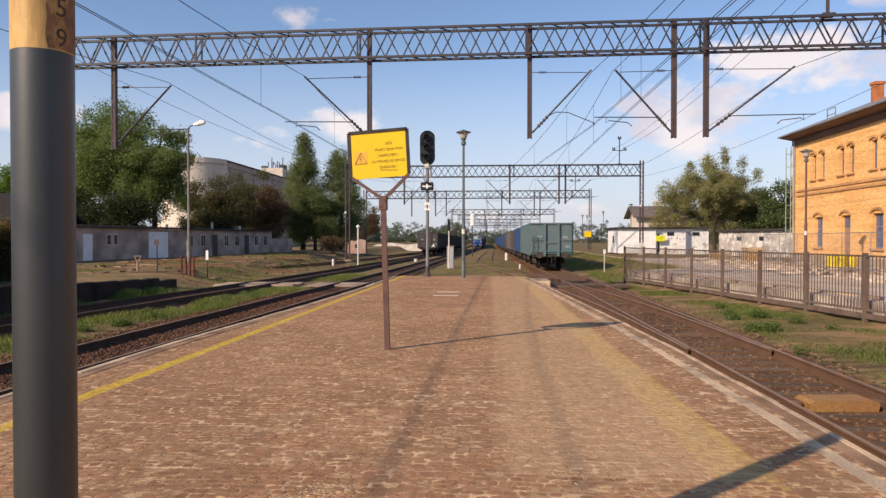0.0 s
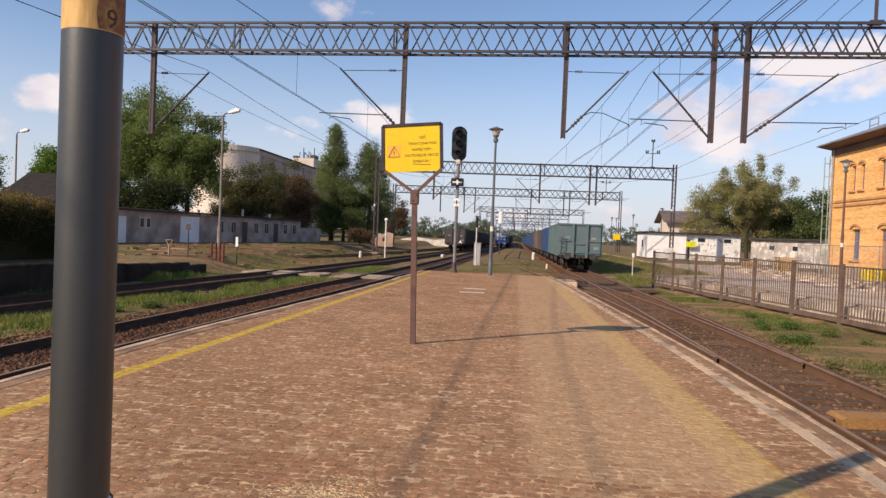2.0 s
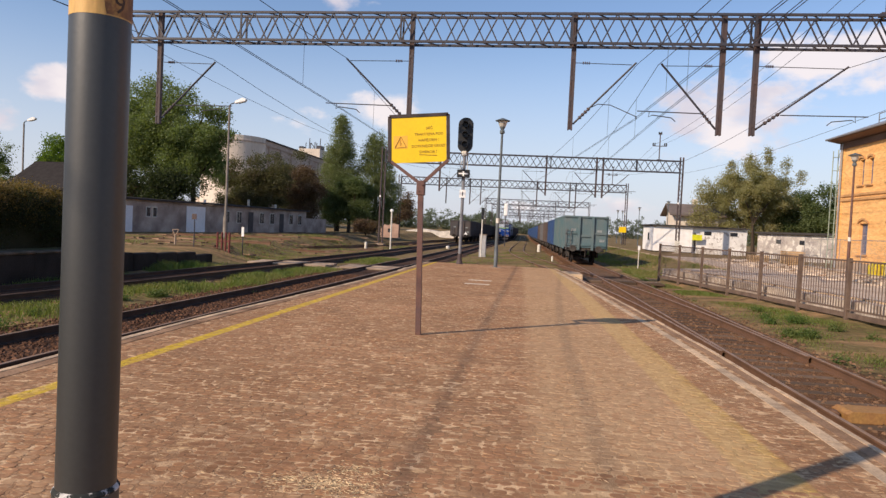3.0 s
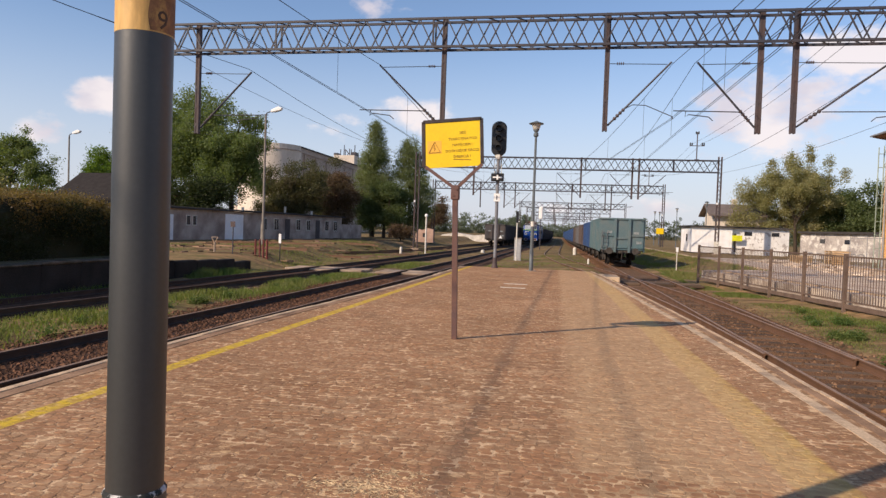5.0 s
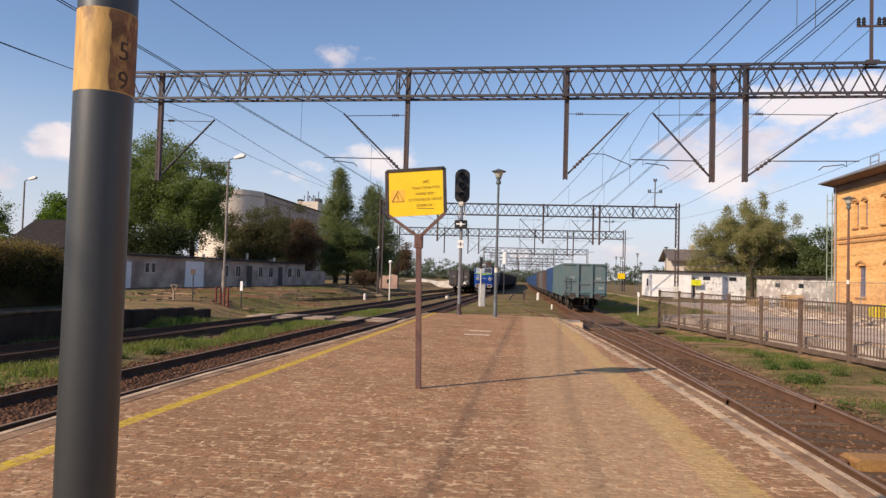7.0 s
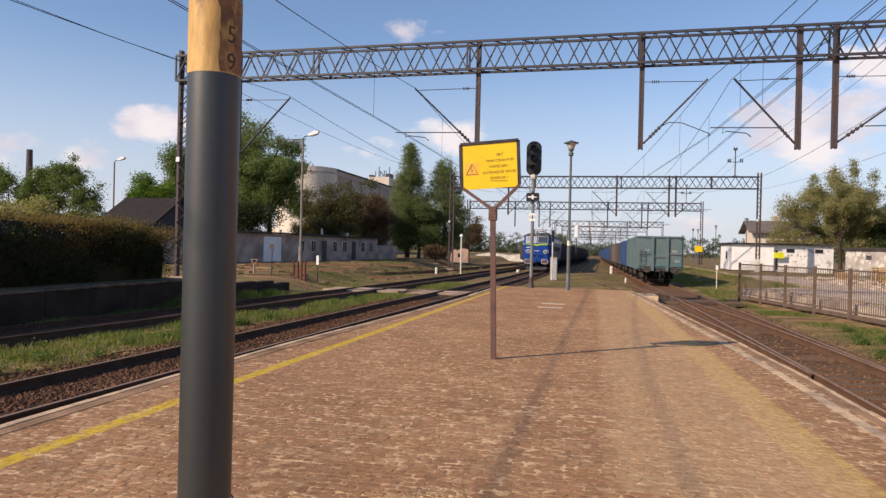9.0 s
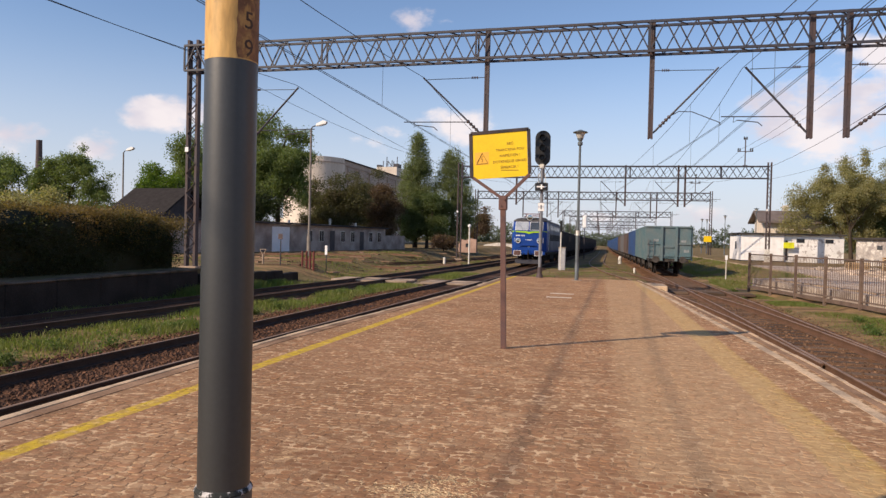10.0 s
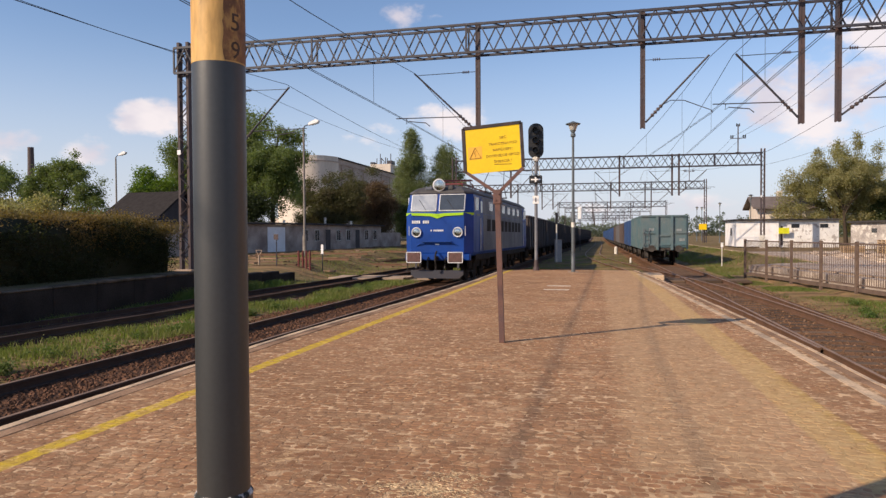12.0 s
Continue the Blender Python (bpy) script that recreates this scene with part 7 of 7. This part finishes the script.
coursed(M_BRICK, 0.9)
M_BRICK_DARK = mat("moulded_brick", (0.56, 0.31, 0.14), 0.85, scale=2, fine=20, bump=0.2)
M_RED_BRICK = mat("red_chimney_brick", (0.50, 0.17, 0.07), 0.85, scale=2, fine=20, bump=0.3)
M_FRAME = mat("grey_window_frame", (0.20, 0.19, 0.24), 0.6, bump=0.03)
M_PANE = mat("station_glass", (0.10, 0.13, 0.22), 0.12, bump=0, spec=0.8)
M_SOFFIT = mat("brown_soffit_boards", (0.16, 0.085, 0.05), 0.8, scale=1, fine=20, bump=0.2, stretch=(3, 0.3, 1))
M_TIN = mat("grey_tin_roof", (0.30, 0.31, 0.33), 0.55, metal=0.3, scale=0.8, fine=10, bump=0.05)
M_OLD_DOOR = mat("weathered_door", (0.34, 0.22, 0.16), 0.8, scale=2, fine=20, bump=0.2)


def station():
    s = thing("station_building", "two-storey yellow brick station building with arched windows", "station building")
    X, Y0, Y1s, TOP = 20.8, 12.0, 49.2, 8.35
    tops = []
    for k in range(10):
        c = 46.2 - 3.5 * k
        tops += [(c, 0.29, 5.42, 7.0), (c - 1.12, 0.29, 5.42, 7.0)]
    lows = []
    for k in range(10):
        c = 45.5 - 3.35 * k
        lows.append((c, 0.52, 0.1 if k == 1 else 1.08, 3.0))
    wall = Geo()

    def band(z0, z1, holes):
        """A storey of wall with openings through it."""
        y = Y0
        for c, h, a, b in sorted(holes):
            if c - h < Y0:
                continue
            wall.box(X, X + 0.45, y, c - h, z0, z1)
            wall.box(X, X + 0.45, c - h, c + h, z0, a)
            wall.box(X, X + 0.45, c - h, c + h, b, z1)
            y = c + h
        wall.box(X, X + 0.45, y, Y1s, z0, z1)

    band(-0.1, 4.6, lows)
    band(4.6, TOP, tops)
    part("wall", wall, M_BRICK, s)
    part("end_wall", Geo().box(X + 0.46, X + 11, Y1s - 0.45, Y1s, -0.1, TOP), M_BRICK, s)
    part("rear_wall", Geo().box(X + 10.6, X + 11.05, Y0, Y1s - 0.46, -0.1, TOP), M_BRICK, s)
    part("near_wall", Geo().box(X + 0.46, X + 10.55, Y0, Y0 + 0.45, -0.1, TOP), M_BRICK, s)
    part("plinth", Geo().box(X - 0.06, X - 0.002, Y0, Y1s + 0.03, -0.1, 0.55), M_CONC, s)
    for z, h in ((4.84, 0.07), (4.55, 0.07)):
        part("string_course", Geo().box(X - 0.09, X - 0.002, Y0, Y1s + 0.04, z - h, z + h), M_BRICK_DARK, s)
    part("corner_pier", Geo().box(X - 0.05, X - 0.002, Y1s - 0.55, Y1s + 0.02, 0.56, TOP), M_BRICK, s)
    for holes, two in ((tops, True), (lows, False)):
        for c, h, a, b in holes:
            if c - h < Y0 + 6:
                continue
            door = a < 0.5
            w = part("door" if door else "window", Geo().box(X + 0.20, X + 0.26, c - h, c + h, a, b), M_OLD_DOOR if door else M_FRAME, s)
            rows = ((0.06, 0.60), (0.66, 0.94)) if not door else ((0.76, 0.95),)
            for f0, f1 in rows:
                cols = ((-0.88, -0.06), (0.06, 0.88))
                for u0, u1 in cols:
                    part("pane", Geo().box(X + 0.185, X + 0.27, c + u0 * h, c + u1 * h, a + (b - a) * f0, a + (b - a) * f1), M_PANE, w)
            if not door:
                part("sill", Geo().box(X - 0.12, X + 0.2, c - h - 0.14, c + h + 0.14, a - 0.10, a - 0.002, bevel=0.01), M_BRICK_DARK, w)
            arch = Geo()
            n, r, rise = 9, (h + 0.10) / math.cos(math.pi * 0.12), 0.55
            ring = []
            for k in range(n + 1):
                t0 = math.pi * (0.12 + 0.76 * k / n)
                yy, zz = c - r * math.cos(t0), b - 0.02 + r * rise * (math.sin(t0) - 0.36)
                ring += [(X - 0.10, yy, zz), (X - 0.10, yy, zz + 0.13), (X - 0.002, yy, zz + 0.13), (X - 0.002, yy, zz)]
            arch.add(ring, [(4 * k + i, 4 * k + (i + 1) % 4, 4 * k + 4 + (i + 1) % 4, 4 * k + 4 + i) for k in range(n) for i in range(4)] + [(0, 1, 2, 3), (4 * n + 3, 4 * n + 2, 4 * n + 1, 4 * n)])
            part("hood_mould", arch, M_BRICK_DARK, w)
    e = [(X - 0.85, 8.60), (X + 5.5, 11.0), (X + 11.9, 8.60)]
    part("roof", Geo().prism([e[0], e[1], e[2], (e[2][0], e[2][1] + 0.08), (e[1][0], e[1][1] + 0.10), (e[0][0], e[0][1] + 0.08)], Y0 - 1, Y1s + 0.35), M_TIN, s)
    part("soffit", Geo().prism([(X - 0.82, 8.52), (X + 0.02, 8.36), (X + 0.02, 8.46), (X - 0.82, 8.58)], Y0 - 0.9, Y1s + 0.3), M_SOFFIT, s)
    # dark strip laid on the wall as the shadow under the eave
    part("frieze", Geo().box(X - 0.10, X - 0.002, Y0, Y1s + 0.03, 7.95, 8.34), M_SOFFIT, s)
    part("gutter", Geo().tube((X - 0.90, Y0 - 1, 8.60), (X - 0.90, Y1s + 0.35, 8.60), 0.065, n=8), M_TIN, s)
    part("downpipe", Geo().tube((X - 0.14, Y1s - 0.4, 0.1), (X - 0.14, Y1s - 0.4, 8.3), 0.06, n=8), M_TIN, s)
    for y, w in ((45.8, 0.27), (34, 0.3), (24, 0.3)):
        c = part("chimney", Geo().box(24.2, 24.75, y - w, y + w, 9.6, 11.5, bevel=0.02), M_RED_BRICK, s)
        part("chimney_cap", Geo().box(24.14, 24.81, y - w - 0.06, y + w + 0.06, 11.35, 11.55, bevel=0.02), M_RED_BRICK, c)
    hatch = Geo()
    for y in (46.8, 47.9):
        hatch.beam((22.4, y, 9.3), (22.4, y, 10.2), 0.05)
    hatch.beam((22.4, 46.8, 10.2), (22.4, 47.9, 10.2), 0.05).beam((22.4, 46.8, 9.8), (22.4, 47.9, 9.8), 0.05)
    part("roof_rail", hatch, M_TIN, s)


station()

sc = thing("scaffold_tower", "narrow pale green scaffold tower at the station corner", "scaffold", at=pose(21.25, 50.7, -0.05))
M_SCAF = mat("pale_green_steel", (0.34, 0.40, 0.32), 0.6, bump=0.05)
for x in (0, 0.5):
    for y in (0, 0.8):
        part("standard", Geo().tube((x, y, 0), (x, y, 8.2), 0.035, n=6), M_SCAF, sc)
for k in range(9):
    z = 0.4 + 0.92 * k
    part("ledger", Geo().tube((0, 0, z), (0.5, 0, z), 0.025, n=6), M_SCAF, sc)
    part("ledger", Geo().tube((0, 0.8, z), (0.5, 0.8, z), 0.025, n=6), M_SCAF, sc)
    part("brace", Geo().tube((0, 0, z), (0.5, 0, z + 0.9), 0.02, n=6), M_SCAF, sc)

# copies of the platform lamp stand along the station platform
LAMP = [o for o in scene.objects if o.name.startswith("platform_lamp")][1]
platform_lamp(15.6, 35.5, "rust-brown lamp post with a flat shade before the station", paint=M_BROWN_POST, z=-0.012)
for x, y in ((17.6, 88), (17.9, 111), (18.0, 130), (16.9, 128)):
    copy_thing(LAMP, pose(x, y, -0.06))

M_PAVE = mat("pale_paving", (0.58, 0.49, 0.41), 0.9, color2=(0.42, 0.34, 0.28), scale=0.5, fine=10, bump=0.3)
dusty(M_PAVE, (0.30, 0.23, 0.18), 0.9, 0.50, 0.62, 0.7, (3.0, 0.35, 1))
dusty(M_PAVE, (0.68, 0.60, 0.52), 2.2, 0.54, 0.62, 0.8)
FENCE_X = lambda y: 12.85 - 0.17 * y
pv = part("pavement", Geo().prism([(FENCE_X(2) + 0.22, 2), (20.7, 2), (20.7, 60), (11.4, 60), (11.4, 40), (FENCE_X(36) + 0.35, 36.2)], -0.4, -0.012, axis="z"), M_PAVE)
tagged(pv, "pale dusty paving in front of the station", "pavement", kind="structure")
kb = thing("kerb", "pale concrete platform kerb beside the freight track", "kerb", kind="structure")
for k in range(40):
    y = 40 + 1.5 * k
    part("kerb_stone", Geo().box(11.05, 11.35, y + 0.01, y + 1.49, -0.5, 0.02, bevel=0.02), M_CONC_PALE, kb)
for k in range(16):
    y = 11 + 1.5 * k
    for off, top in ((0.9, 0.035),):
        a, b = FENCE_X(y + 0.01) + off, FENCE_X(y + 1.49) + off
        part("kerb_stone", Geo().prism([(a, y + 0.01), (a + 0.22, y + 0.01), (b + 0.22, y + 1.49), (b, y + 1.49)], -0.2, top, axis="z"), M_CONC_PALE, kb)


def fence():
    f = thing("fence", "rusty brown steel bar fence along the station side", "fence")
    pos = lambda y: 12.85 - 0.17 * y
    top = 1.2
    ys = [35.6 - 2.42 * k for k in range(13)]
    for a, b in zip(ys, ys[1:] + [None]):
        zg = ground_z(pos(a) - 0.15, a)
        part("post", Geo().box(pos(a) - 0.055, pos(a) + 0.055, a - 0.055, a + 0.055, zg - 0.3, top + 0.05, bevel=0.008), M_FENCE, f)
        if b is None:
            break
        part("top_rail", Geo().beam((pos(a), a, top - 0.03), (pos(b), b, top - 0.03), 0.05), M_FENCE, f)
        part("bottom_rail", Geo().beam((pos(a), a, -0.22), (pos(b), b, -0.22), 0.05), M_FENCE, f)
        part("plinth_board", Geo().beam((pos(a), a, -0.38), (pos(b), b, -0.38), 0.04, 0.14), M_FENCE, f)
        for k in range(1, 19):
            s = k / 19
            y = a + (b - a) * s
            o = part("bar", BAR, M_FENCE, f)
            o.location = (pos(y), y, -0.22)


M_FENCE = mat("rusty_brown_fence", (0.15, 0.100, 0.073), 0.75, color2=(0.10, 0.064, 0.048), scale=3, fine=40, bump=0.15)
BAR = Geo().box(-0.007, 0.007, -0.016, 0.016, 0, 1.40).mesh("bar")
BAR.materials.append(M_FENCE)
fence()

# white cabins
M_DIRTY_WHITE = mat("peeling_whitewash", (0.84, 0.82, 0.79), 0.9, color2=(0.70, 0.67, 0.63), scale=0.9, fine=8, bump=0.4, spread=0.1)
dusty(M_DIRTY_WHITE, (0.33, 0.28, 0.25), 1.6, 0.55, 0.60, 0.8)
M_GREY_WALL = mat("peeling_grey_wall", (0.34, 0.30, 0.28), 0.9, color2=(0.52, 0.47, 0.42), scale=0.7, fine=6, bump=0.4)
dusty(M_GREY_WALL, (0.72, 0.68, 0.62), 1.3, 0.52, 0.57, 0.85)
cb = thing("site_cabin", "white metal cabin with a flat dark-edged roof", "cabin", at=pose(14.1, 77.5, -0.02))
part("body", Geo().box(0, 4.1, 0, 6.5, 0.05, 2.76), M_WHITE, cb)
part("roof", Geo().box(-0.25, 4.2, -0.3, 6.8, 2.76, 2.92), M_TAR, cb)
part("skid", Geo().box(0.1, 4.0, 0.1, 6.3, -0.3, 0.05), M_UNDER, cb)
part("window", Geo().box(-0.02, 0.03, 2.5, 3.3, 1.2, 2.0), M_GLASS, cb)
for k in range(6):
    part("rib", Geo().box(0.3 + 0.7 * k, 0.34 + 0.7 * k, -0.02, 0.0, 0.1, 2.70), M_WHITE, cb)
wb = thing("outbuilding", "low whitewashed outbuilding with peeling walls and small dark windows", "outbuilding", at=pose(18.32, 77.9, -0.05))
part("wall", Geo().box(0, 5.65, 0, 6, -0.2, 2.80), M_DIRTY_WHITE, wb)
part("roof", Geo().box(-0.1, 5.85, -0.35, 6.3, 2.805, 2.95), M_TAR, wb)
for x in (1.18, 3.9):
    part("window", Geo().box(x, x + 0.75, -0.04, 0.02, 2.02, 2.42), M_GLASS, wb)
part("door", Geo().box(0.15, 0.35, -0.04, 0.02, 0.2, 2.2), M_DARKWOOD, wb)
part("notice", Geo().box(1.18, 2.2, -0.06, -0.045, 1.42, 2.02), mat("fluorescent_yellow", (0.75, 0.75, 0.02), 0.6, bump=0), wb, "bright yellow notice board").location = (-1.35, -0.5, 0)
gw = thing("yard_wall", "peeling grey plastered wall with a dark tarred cap", "wall", at=Matrix.Translation((24.1, 74.3, -0.05)) @ Matrix.Rotation(math.atan2(-9, 2.6), 4, "Z"))
part("wall", Geo().box(0, 13, -0.2, 0.2, -0.2, 2.42), M_GREY_WALL, gw)
part("cap", Geo().box(-0.1, 13.1, -0.5, 3.5, 2.425, 2.62), M_TAR, gw)
for x in (3.0, 6.4):
    part("window", Geo().box(x, x + 0.7, -0.23, -0.19, 1.5, 1.9), M_GLASS, gw)
house(22.2, 93.5, 5.0, 6.3, 4.70, 5.82, M_CREAM, M_HOUSE_ROOF, "cream house with a low dark overhanging roof", 90)
skip = thing("rubble_bag", "bright yellow rubble bags in front of the station", "rubble bag", at=pose(19.1, 39.2, 0))
M_BAG = mat("yellow_plastic", (0.80, 0.62, 0.01), 0.5, scale=4, fine=20, bump=0.5, bump_dist=0.05)
for k, (bx, w) in enumerate(((-0.48, 0.27), (0.03, 0.26), (0.52, 0.25))):
    part("bag", Geo().box(bx - w, bx + w, -0.3, 0.3, -0.02, 0.72 + 0.1 * (k % 2), bevel=0.12), M_BAG, skip)
M_RUBBLE = mat("rubble", (0.55, 0.45, 0.36), 0.9, scale=3, fine=20, bump=0.5, island=0.4)


def rubble():
    rng = np.random.default_rng(77)
    verts, faces = [], []
    for _ in range(500):
        x, y = rng.uniform(14.2, 20.3), rng.uniform(26, 58)
        w, d, h = rng.uniform(0.06, 0.35, size=3) * (1, 1, 0.5)
        a = rng.uniform(0, 3.1)
        n = len(verts)
        for z in (0, h):
            for sx, sy in ((-1, -1), (1, -1), (1, 1), (-1, 1)):
                verts.append((x + sx * w * math.cos(a) - sy * d * math.sin(a), y + sx * w * math.sin(a) + sy * d * math.cos(a), -0.03 + z * (1 if sx > 0 else 0.7)))
        faces += [tuple(n + i for i in f) for f in ((4, 5, 6, 7), (0, 1, 5, 4), (1, 2, 6, 5), (2, 3, 7, 6), (3, 0, 4, 7))]
    tagged(part("rubble", raw_mesh("rubble", verts, faces), M_RUBBLE), "scattered building rubble on the station paving", "rubble", kind="stuff")


rubble()


def site_fence():
    """Temporary wire panels on feet before the station front."""
    f = thing("site_fence", "temporary wire mesh fence panels before the station front", "fence")
    a, b = Vector((18.0, 47.0, 0)), Vector((16.4, 26.0, 0))
    n = 7
    for k in range(n + 1):
        p = a.lerp(b, k / n)
        post = part("post", Geo().tube((p.x, p.y, -0.02), (p.x, p.y, 1.95), 0.022, n=6), M_TIN, f)
        part("foot", Geo().box(p.x - 0.3, p.x + 0.3, p.y - 0.11, p.y + 0.11, -0.02, 0.12, bevel=0.02), M_CONC, post)
        if k == n:
            break
        q = a.lerp(b, (k + 1) / n)
        g = Geo()
        for z in (0.2, 1.9):
            g.tube((p.x, p.y, z), (q.x, q.y, z), 0.018, n=5)
        for j in range(1, 24):
            r = p.lerp(q, j / 24)
            g.beam((r.x, r.y, 0.2), (r.x, r.y, 1.9), 0.005)
        for j in range(1, 8):
            z = 0.2 + 1.7 * j / 8
            g.beam((p.x, p.y, z), (q.x, q.y, z), 0.005)
        part("wire_panel", g, M_TIN, f)


site_fence()
M_PALE_WOOD = mat("pale_raw_timber", (0.55, 0.40, 0.25), 0.85, color2=(0.42, 0.29, 0.17), scale=3, fine=30, bump=0.3, each=0.15)
for _x, _y, _n in ((18.6, 50.5, 7), (17.3, 53.5, 4)):
    _p = thing("pallet_stack", "stack of raw timber pallets near the station corner", "pallet stack", "pallet stacks", at=pose(_x, _y, -0.012, rz=8))
    for k in range(_n):
        z = 0.15 * k
        for yy in (-0.5, -0.04, 0.42):
            part("bearer", Geo().box(-0.6, 0.6, yy, yy + 0.09, z, z + 0.10), M_PALE_WOOD, _p)
        for j in range(5):
            part("board", Geo().box(-0.6 + 0.255 * j, -0.46 + 0.255 * j, -0.52, 0.53, z + 0.102, z + 0.124), M_PALE_WOOD, _p)


def straw():
    """Dry straw and chaff lying in spots on the setts."""
    rng = np.random.default_rng(66)
    verts, faces = [], []
    for cx, cy, sx, sy, n in ((-1.2, 4.15, 0.20, 0.08, 900), (-1.05, 4.42, 0.12, 0.06, 260), (-1.9, 4.3, 0.5, 0.3, 90), (0.6, 4.6, 0.5, 0.4, 70)):
        for x, y in zip(rng.normal(cx, sx, n), rng.normal(cy, sy, n)):
            r, t = rng.uniform(0.006, 0.028), rng.uniform(0.0008, 0.0022)
            a = rng.uniform(0, 6.28)
            c, d = math.cos(a), math.sin(a)
            k = len(verts)
            verts += [(x - c * r, y - d * r, 0.001), (x + d * t, y - c * t, 0.001), (x + c * r, y + d * r, 0.001), (x - d * t, y + c * t, 0.001), (x, y, 0.003 + t)]
            faces += [(k, k + 1, k + 4), (k + 1, k + 2, k + 4), (k + 2, k + 3, k + 4), (k + 3, k, k + 4)]
    tagged(part("straw", raw_mesh("straw", verts, faces), M_STRAW), "pale dry straw scattered on the setts", "straw", kind="stuff")


M_STRAW = mat("pale_straw", (0.60, 0.45, 0.28), 0.95, scale=8, fine=60, bump=0.1, island=0.3)
straw()
hoops = thing("bicycle_rack", "row of pale steel bicycle hoops beside the yard wall", "bicycle rack", at=pose(17.2, 52, 0))
for k in range(7):
    part("hoop", Geo().path([(0.55 * k, 0, 0), (0.55 * k, 0, 0.65), (0.55 * k + 0.1, 0.05, 0.8), (0.55 * k + 0.35, 0.1, 0.8), (0.55 * k + 0.45, 0.15, 0.65), (0.55 * k + 0.45, 0.15, 0)], 0.03), M_TIN, hoops)
bx = thing("yellow_sign", "yellow square notice on a far gantry mast", "sign", at=pose(15.3, 109.7, -0.3))
part("board", Geo().box(-0.55, 0.55, -0.12, -0.06, 2.2, 3.1, bevel=0.02), M_SIGN, bx)
part("post", Geo().tube((0, 0, 0), (0, 0, 3.0), 0.05, n=8), M_STEEL, bx)


# ---------- distance ----------
def far_woods(seed, x0, x1, y, h, leaf, count):
    rng = np.random.default_rng(seed)
    blobs = []
    for _ in range(40):
        x = rng.uniform(x0, x1)
        s = h * rng.uniform(0.35, 0.75)
        blobs.append((x, y + rng.uniform(-12, 12), s * 0.8 - 1.4, s * 1.3, s, s))
    v, f = leaf_cloud(rng, blobs, count * 3, h * 0.055, h * 0.10)
    tagged(part("far_woods", raw_mesh("far_woods", v, f), leaf), "far line of green woods tinted with haze", "woods", kind="stuff")


# paler, greyer green: the haze of distance is put into this leaf colour
L_FAR = leaf_mat("haze_tinted_leaves", (0.15, 0.175, 0.135), (0.115, 0.14, 0.105))
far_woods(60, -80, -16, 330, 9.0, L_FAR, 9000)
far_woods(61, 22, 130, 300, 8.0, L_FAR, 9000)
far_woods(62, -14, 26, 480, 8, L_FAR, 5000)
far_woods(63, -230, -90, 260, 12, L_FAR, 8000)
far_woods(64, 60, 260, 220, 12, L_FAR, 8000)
mound = part("gravel_mound", Geo().prism([(-9, -1), (9, -1), (7, 0.6), (4, 1.1), (1, 0.8), (-3, 1.3), (-6, 0.8)], -3, 3, Matrix.Translation((-21, 165, -0.6))), mat("white_gravel", (0.74, 0.68, 0.60), 0.9, scale=1, fine=6, bump=0.6))
tagged(mound, "pale gravel heap far down the yard", "gravel mound")

# ---------- paving, piece by piece ----------
build_setts()

# ---------- moving train ----------


def front_y(t):
    return 28.0 + 15.0 * (12.0 - t)


def on_line(y_front, length):
    """The pose of a vehicle whose front stands at y_front on the left track."""
    a, b = y_front + length * 0.2, y_front + length * 0.8
    xa, xb = along(TRACK_LEFT, a), along(TRACK_LEFT, b)
    yaw = -math.atan2(xb - xa, b - a)
    dz = math.atan2(rail_z(b) - rail_z(a), b - a)
    x0 = xa - (xb - xa) / (b - a) * (a - y_front)
    z0 = rail_z(a) - (rail_z(b) - rail_z(a)) / (b - a) * (a - y_front)
    return Matrix.Translation((x0, y_front, z0)) @ Matrix.Rotation(yaw, 4, "Z") @ Matrix.Rotation(dz, 4, "X")


def motions():
    times = [k * 0.5 for k in range(25)]
    walk(LOCO, [(t, on_line(front_y(t), 19.0)) for t in times])
    for k, w in enumerate(COAL_WAGONS):
        walk(w, [(t, on_line(front_y(t) + 19.6 + 14.2 * k, 13.6)) for t in times])
    for wheelset, (wy, wz) in WHEELSETS:
        walk(wheelset, [(f / 30, Matrix.Translation((0, wy, wz)) @ Matrix.Rotation(15.0 * f / 30 / 0.625, 4, "X")) for f in range(361)])


motions()
